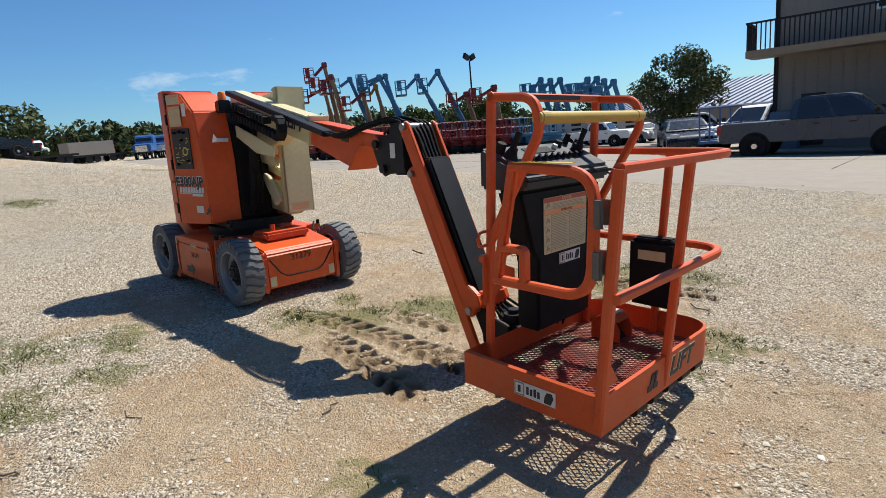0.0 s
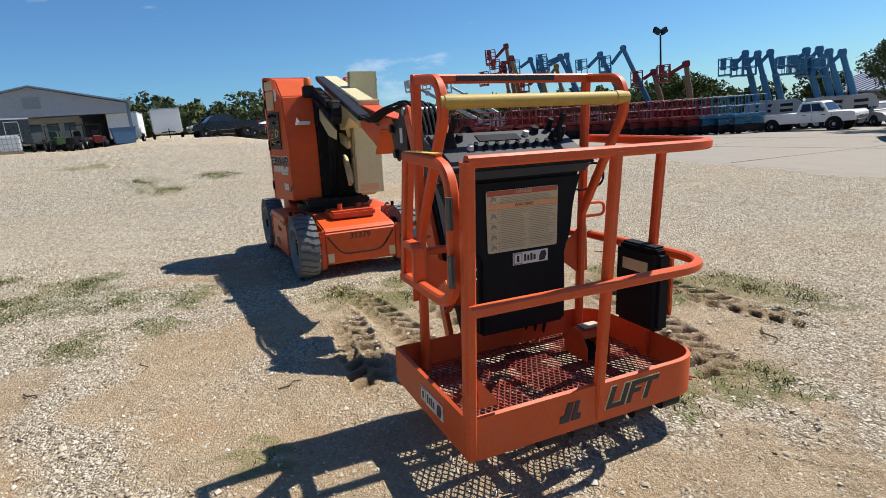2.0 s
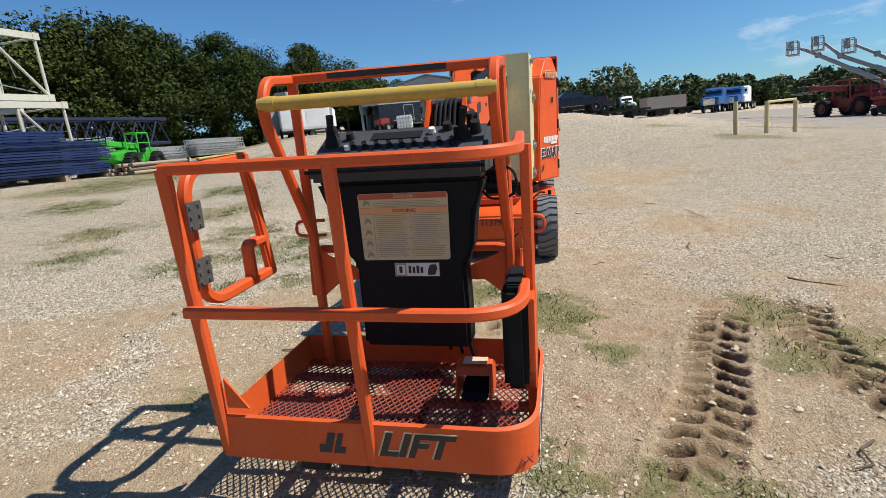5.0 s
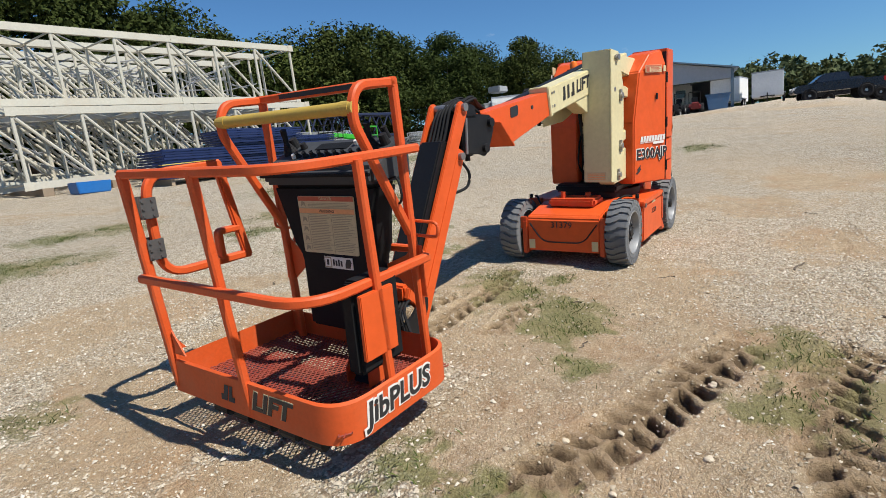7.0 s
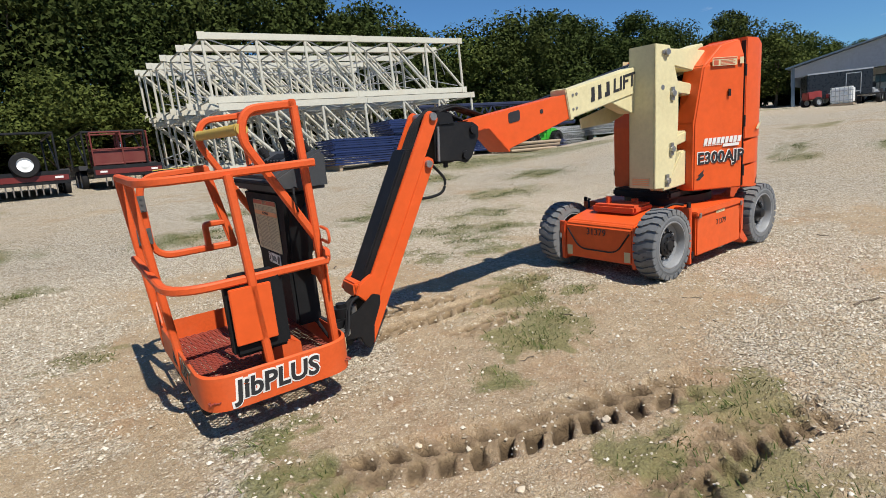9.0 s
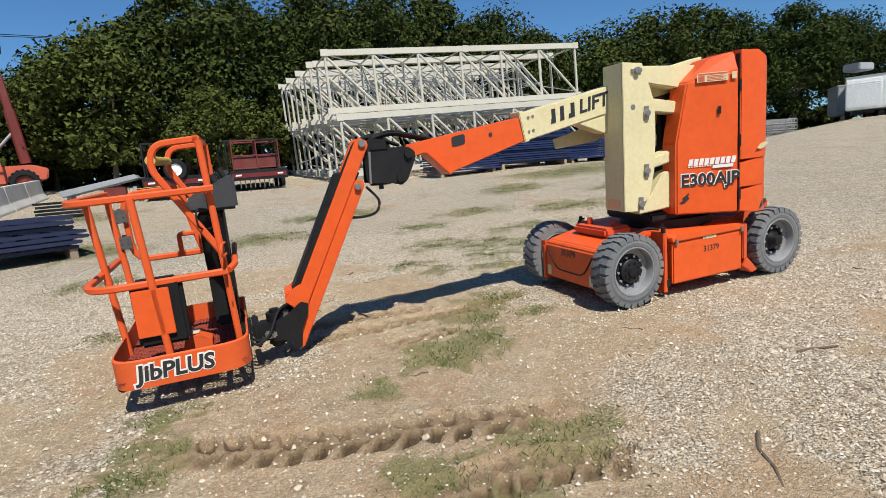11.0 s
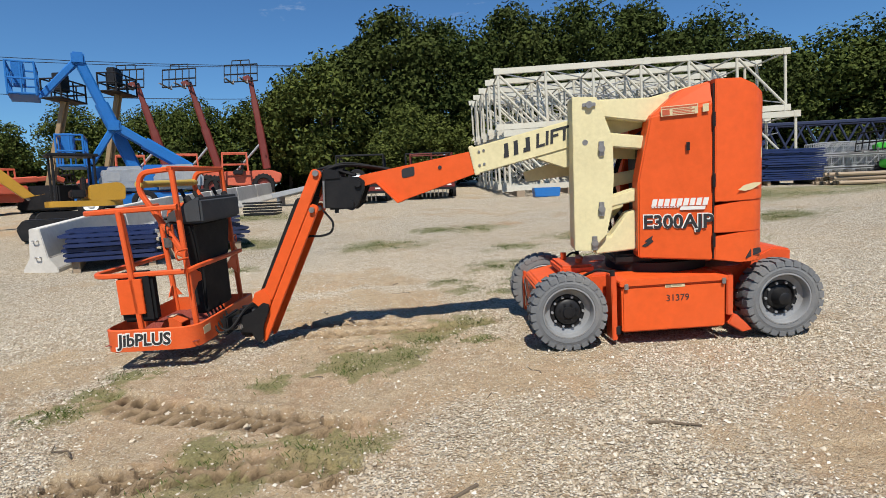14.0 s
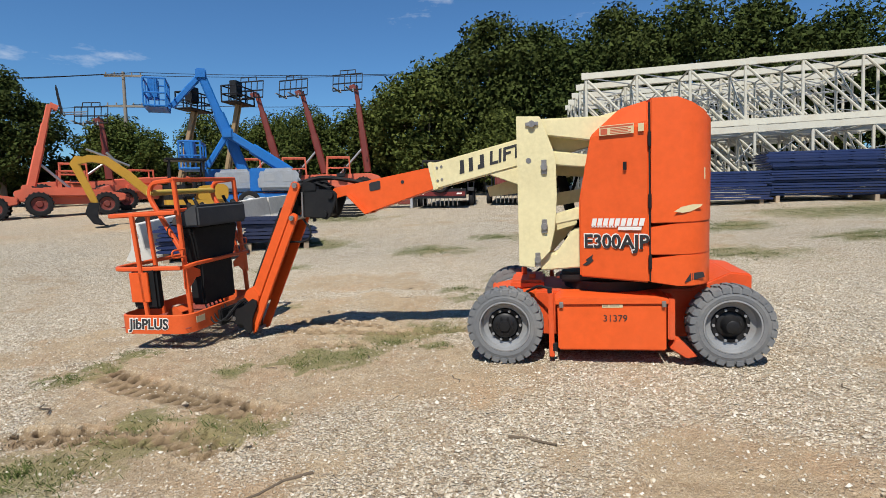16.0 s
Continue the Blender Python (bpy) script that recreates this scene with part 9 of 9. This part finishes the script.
for x in (-9, -3, 3, 9, 15, 22, 30, 38):
    for k in range(14):
        y0 = float(np.interp(x, ex, ey)) - 1.0 - 3.2 * k
        a, b = Vector((x + 0.05 * k, y0, h_at(x, y0) + 0.014)), Vector((x + 0.05 * (k + 1), y0 - 3.2, h_at(x, y0 - 3.2) + 0.014))
        sweep(bm, [a, b], 0.03, 0.003)
for y in (-15.5, -22, -29):
    for k in range(16):
        a, b = Vector((-14 + 4 * k, y - 0.25 * k, h_at(-14 + 4 * k, y - .25 * k) + 0.014)), Vector((-10 + 4 * k, y - 0.25 * (k + 1), h_at(-10 + 4 * k, y - .25 * (k + 1)) + 0.014))
        sweep(bm, [a, b], 0.03, 0.003)
tagged(part("apron_joints", bm, M["black"]), "dark joints between the concrete slabs", "joints", kind="structure")


def scissor_lift(colour):
    """Compact scissor lift, lowered: base, four wheels, folded arms, deck and guard rails."""
    t = empty("scissor_lift", label="faded red scissor lift parked in a tight row", category="scissor lift", group="row of scissor lifts")
    bm = bmesh.new()
    box(bm, (-0.9, -0.4, 0.16), (0.9, 0.4, 0.5), 0.02)
    part("base", bm, M["black"], t)
    for sx in (-0.65, 0.65):
        for sy in (-0.36, 0.36):
            bm = bmesh.new()
            rod(bm, (sx, sy - 0.07, 0.19), (sx, sy + 0.07, 0.19), 0.19, seg=14)
            part("wheel", bm, M["rubber"], t)
    bm = bmesh.new()
    for k in range(3):
        z = 0.55 + 0.12 * k
        for sy in (-0.3, 0.3):
            beam(bm, (-0.85, sy, z), (0.85, sy, z + 0.10), 0.06)
            beam(bm, (-0.85, sy, z + 0.10), (0.85, sy, z), 0.06)
    part("scissor_arm", bm, M[colour], t)
    bm = bmesh.new()
    box(bm, (-0.95, -0.42, 0.95), (0.95, 0.42, 1.12), 0.01)
    part("deck", bm, M[colour], t)
    bm = bmesh.new()
    for z in (1.6, 2.15):
        for sy in (-0.4, 0.4):
            beam(bm, (-0.93, sy, z), (0.93, sy, z), 0.045)
        for sx in (-0.93, 0.93):
            beam(bm, (sx, -0.4, z), (sx, 0.4, z), 0.045)
    part("rail", bm, M[colour], t)
    for sx in (-0.93, -0.3, 0.3, 0.93):
        for sy in (-0.4, 0.4):
            bm = bmesh.new()
            beam(bm, (sx, sy, 1.1), (sx, sy, 2.15), 0.045)
            part("stanchion", bm, M[colour], t)
    bm = bmesh.new()
    box(bm, (0.7, -0.15, 1.85), (0.9, 0.15, 2.1), 0.02)
    part("control_box", bm, M["black"], t)
    return t


sc = scissor_lift("lift_red")
r_sc = random.Random(14)
k = 0
for row in range(2):
    for i in range(17):
        f = i / 16
        x, y = 31.0 - 13.0 * f + row * 0.9, -22.2 - 5.9 * f - row * 1.9
        m = on_ground(x, y, 65 + r_sc.uniform(-3, 3), 0.035)
        if k == 0:
            sc.matrix_world = m
        else:
            ob = copy_thing(sc, Matrix.Identity(4))
            ob.matrix_world = m
        k += 1
for i in range(3):
    ob = copy_thing(sc, Matrix.Identity(4))
    ob.matrix_world = on_ground(31.8 - 1.9 * i, -20.9 - 0.8 * i, 200, 0.035)
bs = scissor_lift("teal")
tagged(bs, "weathered blue scissor lift at the row's end")
for i in range(3):
    ob = bs if i == 0 else copy_thing(bs, Matrix.Identity(4))
    ob.matrix_world = on_ground(17.4 - 0.8 * i, -28.6 - 0.4 * i, 65, 0.035)

# raised boom lifts behind the row: foot of the boom, elbow, basket, colour
def far_lift(foot, elbow, tip, colour, label, group):
    """A boom lift with its boom up, given by three points; its body stands below the foot of the boom."""
    f, e, p = (Vector(q) + Vector((0, 0, float(yard_fall(foot[0], foot[1])))) for q in (foot, elbow, tip))
    z = h_at(f.x, f.y) + 0.035
    turn = math.atan2(e.y - f.y, e.x - f.x)
    m = Matrix.Translation((f.x, f.y, z)) @ Matrix.Rotation(turn, 4, "Z")
    inv = m.inverted()
    t = empty("boom_lift", m, label=label, category="boom lift", group=group)
    f, e, p = inv @ f, inv @ e, inv @ p
    for sx in (-0.85, 0.85):
        for sy in (-0.75, 0.75):
            road_wheel(t, sx, sy, 0.40, 0.28, sy, "galv")
    bm = bmesh.new()
    box(bm, (-1.2, -0.55, 0.3), (1.2, 0.55, 0.7), 0.05)
    part("base", bm, M[colour], t)
    cov = "galv" if colour == "teal" else colour
    for sy in (-0.55, 0.55):
        bm = bmesh.new()
        plate(bm, [(-1.0, 0.8), (-1.05, 1.6), (-0.7, 1.9), (0.6, 1.85), (0.8, 1.5), (0.75, 0.8)], sy - 0.22, sy + 0.22, bevel=0.06)
        part("turret_cover", bm, M[cov], t)
        bm = bmesh.new()
        for zz in (1.1, 1.45):
            box(bm, (-0.5, sy * 1.41 - 0.003, zz), (0.2, sy * 1.41 + 0.003, zz + 0.18))
        part("vent", bm, M["black"], t)
    f0 = Vector((f.x, f.y, 1.5))
    for k, (u0, u1, w) in enumerate(((0, 0.6, 0.34), (0.5, 1.0, 0.27))):
        bm = bmesh.new()
        sweep(bm, [f0.lerp(e, u0), f0.lerp(e, u1)], w, w * 1.15)
        part("boom_section", bm, M["tan" if colour in ("lift_red", "digger") else colour], t)
    bm = bmesh.new()
    rod(bm, f0 + Vector((0.35, 0, 0.1)), f0.lerp(e, 0.35) + Vector((0.1, 0, 0)), 0.06, seg=8)
    part("lift_ram", bm, M["black"], t)
    bm = bmesh.new()
    sweep(bm, [e, p], 0.2, 0.24)
    box(bm, (e.x - 0.22, e.y - 0.2, e.z - 0.22), (e.x + 0.22, e.y + 0.2, e.z + 0.22), 0.06)
    part("jib", bm, M[colour], t)
    bm = bmesh.new()
    d = (p - e)
    side = Vector((d.x, d.y, 0)).normalized() if Vector((d.x, d.y, 0)).length > 0.05 else Vector((1, 0, 0))
    basket(bm, p + side * 0.45 + Vector((0, 0, -0.55)), 1.7, 0.8, 1.1, math.atan2(side.y, side.x))
    part("basket", bm, M[colour if colour != "digger" else "lift_red"], t)
    return t


G1 = "boom lifts raised behind the scissor lifts"
RED, BLU, TAN = "faded red boom lift with its boom raised", "weathered blue boom lift with its boom raised", "dusty tan boom lift with its boom raised"
far_lift((34.8, -26.3, 2.4), (35.2, -25.65, 7.9), (35.7, -24.9, 7.1), "lift_red", RED, G1)
far_lift((33.0, -25.7, 2.2), (33.4, -24.9, 6.7), (33.9, -24.1, 6.1), "lift_red", RED, G1)
far_lift((35.9, -26.5, 2.4), (36.2, -26.0, 6.1), (36.9, -24.8, 5.5), "lift_red", RED, G1)
far_lift((32.4, -28.0, 2.4), (33.3, -26.7, 6.6), (33.8, -26.0, 6.1), "teal", BLU, G1)
far_lift((30.8, -26.7, 2.2), (31.2, -26.2, 5.2), (31.8, -25.4, 4.5), "lift_red", RED, G1)
far_lift((33.6, -26.3, 2.4), (34.1, -25.5, 6.6), (34.2, -25.3, 6.0), "digger", TAN, G1)
far_lift((31.6, -29.0, 2.4), (32.1, -28.4, 5.9), (32.4, -28.0, 5.3), "digger", TAN, G1)
far_lift((29.0, -29.1, 2.4), (30.3, -27.4, 6.5), (30.9, -26.6, 6.2), "teal", BLU, G1)
far_lift((29.4, -28.6, 2.4), (30.0, -27.8, 6.5), (30.9, -26.7, 5.9), "teal", BLU, G1)
far_lift((25.5, -29.9, 2.2), (26.9, -28.4, 6.2), (27.5, -27.7, 5.4), "teal", BLU, G1)
far_lift((24.4, -31.1, 2.2), (25.8, -29.6, 6.5), (26.4, -29.0, 5.5), "teal", BLU, G1)
far_lift((23.6, -31.3, 2.2), (24.1, -30.8, 4.6), (24.6, -30.3, 4.2), "lift_red", RED, G1)
far_lift((21.0, -31.0, 2.2), (21.2, -30.7, 4.8), (21.9, -30.0, 4.3), "lift_red", RED, G1)
G2, UPR = "row of upright blue lifts", "weathered blue boom lift folded upright in a row"
for fx, fy, ez in ((19.5, -34.1, 5.3), (18.9, -34.5, 5.2), (18.3, -34.9, 5.2), (16.1, -35.1, 5.0), (15.5, -35.4, 5.0), (15.1, -35.7, 4.8), (14.5, -36.0, 4.7)):
    fx, fy = fx - 0.7, fy - 0.65
    far_lift((fx, fy, 2.2), (fx + 0.65, fy + 0.5, ez), (fx + 1.25, fy + 0.95, ez - 0.75), "teal", UPR, G2)
G3, STR = "straight boom lifts", "grey straight boom lift reaching up at a slant"
far_lift((43.6, -28.0, 2.6), (46.6, -23.3, 5.2), (47.2, -22.1, 6.0), "grey_paint", STR, G3)
far_lift((43.0, -30.0, 2.6), (46.0, -24.7, 5.0), (46.5, -23.7, 6.2), "grey_paint", STR, G3)
far_lift((42.6, -30.6, 2.4), (44.9, -26.8, 4.8), (45.6, -25.6, 5.7), "grey_paint", STR, G3)

# light mast
t = empty("light_mast", Matrix.Translation((24.0, -31.4, h_at(24.0, -31.4) - 0.35)), label="tall dark light mast with two floodlights", category="light mast")
bm = bmesh.new()
rod(bm, (0, 0, -0.2), (0, 0, 7.3), 0.09, 0.06, 10)
part("mast", bm, M["black"], t)
for s in (-1, 1):
    bm = bmesh.new()
    box(bm, (-0.12, -0.28, -0.2), (0.12, 0.28, 0.2), 0.03, Matrix.Translation((0, 0.35 * s, 7.55)) @ Matrix.Rotation(radians(25 * s), 4, "X"))
    part("floodlight", bm, M["black"], t)

# vehicles
vehicle(-1.5, -19.4, 183, "slate_body", "pickup", "slate-blue crew-cab pickup truck on the concrete")
vehicle(4.1, -22.4, 118, "navy_body", "sedan", "dark blue sedan parked on the concrete")
vehicle(13.6, -31.6, 190, "white_paint", "old_pickup", "old white pickup truck with a pale cab")
vehicle(1.9, -26.5, 70, "white_paint", "pickup", "white pickup truck parked beside the building")
vehicle(7.6, -33.5, 200, "white_paint", "suv", "silver and white estate car under the tree")
vehicle(13.2, -37.5, 150, "grey_paint", "sedan", "silver saloon car parked behind the others")
vehicle(15.2, -40.0, 170, "red_body", "sedan", "dark red saloon car parked behind the others")
# blue gate frame on the tail of a small utility trailer
t = empty("utility_trailer", on_ground(1.7, -20.6, 95, 0.035), label="small blue utility trailer with a tall ramp gate", category="trailer")
bm = bmesh.new()
box(bm, (-1.4, -0.75, 0.45), (1.4, 0.75, 0.55), 0.01)
part("deck", bm, M["truck_blue"], t)
bm = bmesh.new()
for y in (-0.7, -0.35, 0.0, 0.35, 0.7):
    beam(bm, (1.4, y, 0.5), (1.45, y, 1.75), 0.05)
for z in (0.6, 1.15, 1.75):
    beam(bm, (1.43, -0.7, z), (1.43, 0.7, z), 0.05)
part("ramp_gate", bm, M["truck_blue"], t)
bm = bmesh.new()
for y in (-0.72, 0.72):
    beam(bm, (-1.4, y, 0.9), (1.4, y, 0.9), 0.05)
    for x in (-1.3, 0, 1.3):
        beam(bm, (x, y, 0.5), (x, y, 0.9), 0.05)
part("side_rail", bm, M["truck_blue"], t)
for sy in (-0.85, 0.85):
    road_wheel(t, 0, sy, 0.3, 0.18, sy)

# two-storey building with a balcony
t = empty("office_building", Matrix.Translation((0.95, -23.55, h_at(0.95, -23.55))) @ Matrix.Rotation(radians(5), 4, "Z"), label="two-storey grey metal building with a timber balcony", category="building")
bm = bmesh.new()
box(bm, (-16, -9, -0.2), (-0.02, -0.02, 7.4))
wall = part("wall", bm, M["siding"], t)
bm = bmesh.new()
for k in range(40):
    x = -0.2 - k * 0.4
    box(bm, (x - 0.05, -0.02, 0), (x, 0.012, 7.3))
for k in range(22):
    box(bm, (-0.02, -0.3 - 0.4 * k, 0), (0.012, -0.25 - 0.4 * k, 7.3))
part("siding_rib", bm, M["siding"], wall)
bm = bmesh.new()
box(bm, (-0.12, -0.12, 0), (0.03, 0.03, 7.4))
part("corner_trim", bm, M["black"], wall)
bm = bmesh.new()
box(bm, (-16, 0.02, 3.62), (0.75, 1.7, 3.9), 0.02)
balcony = part("balcony", bm, M["wood"], t, "weathered timber balcony deck")
bm = bmesh.new()
for k in range(108):
    x = 0.7 - k * 0.155
    box(bm, (x - 0.02, 1.64, 3.9), (x + 0.02, 1.68, 4.88))
for k in range(10):
    box(bm, (0.69, 0.05 + 0.165 * k, 3.9), (0.73, 0.09 + 0.165 * k, 4.88))
box(bm, (-16, 1.62, 4.86), (0.74, 1.70, 4.93))
box(bm, (0.68, 0.03, 4.86), (0.75, 1.7, 4.93))
part("railing", bm, M["black"], balcony)
bm = bmesh.new()
for x in (-4.2, -9.5):
    box(bm, (x - 0.1, 1.4, -0.1), (x + 0.1, 1.6, 3.62))
part("balcony_post", bm, M["siding"], balcony)
bm = bmesh.new()
box(bm, (-5.2, 0.0, 4.9), (-3.2, 0.03, 6.0))
win = part("window", bm, M["glass"], wall)
bm = bmesh.new()
for lo, hi in (((-5.28, 0, 4.82), (-3.12, 0.05, 4.9)), ((-5.28, 0, 6.0), (-3.12, 0.05, 6.08)), ((-5.28, 0, 4.9), (-5.2, 0.05, 6.0)), ((-3.2, 0, 4.9), (-3.12, 0.05, 6.0)), ((-4.24, 0, 4.9), (-4.16, 0.045, 6.0))):
    box(bm, lo, hi)
part("window_frame", bm, M["white_paint"], wall)
# black sheet on the uncut wall paints the shade inside an open doorway
bm = bmesh.new()
box(bm, (-1.75, 0.0, 0.1), (-0.95, 0.03, 2.1))
part("door", bm, M["ink"], wall, "open doorway, its dark inside painted as a black sheet")
bm = bmesh.new()
for k in range(14):
    box(bm, (-4.6 - 0.28 * k, 0.5, 0.2 * k + 0.1), (-4.25 - 0.28 * k, 1.4, 0.2 * k + 0.16))
beam(bm, (-4.3, 1.42, 0.95), (-8.3, 1.42, 3.75), 0.06)
beam(bm, (-4.3, 1.42, 0.1), (-8.3, 1.42, 2.9), 0.12)
part("stair", bm, M["siding"], t)
bm = bmesh.new()
box(bm, (-1.0, 0.1, 0), (0.0, 0.8, 1.5), 0.02)
part("cabinet", bm, M["shed_trim"], t)

# long low warehouse with a ribbed roof
t = empty("warehouse", Matrix.Translation((8.6, -50.6, h_at(8.6, -50.6))) @ Matrix.Rotation(radians(-28), 4, "Z"), label="long low warehouse with a ribbed metal roof", category="warehouse")
bm = bmesh.new()
box(bm, (-14, -14, -0.3), (26, 0, 2.6))
part("wall", bm, M["siding"], t)
bm = bmesh.new()
plate(bm, [(0.6, 2.55), (-7, 5.0), (-14.6, 2.55), (-14.6, 2.7), (-7, 5.15), (0.6, 2.7)], -14.4, 26.4, "yz")
roof = part("roof", bm, M["roof_metal"], t)
bm = bmesh.new()
for k in range(45):
    x = -14.2 + 0.9 * k
    plate(bm, [(0.62, 2.70), (-7, 5.15), (-7, 5.24), (0.62, 2.79)], x, x + 0.10, "yz")
part("roof_rib", bm, M["shed_trim"], roof)
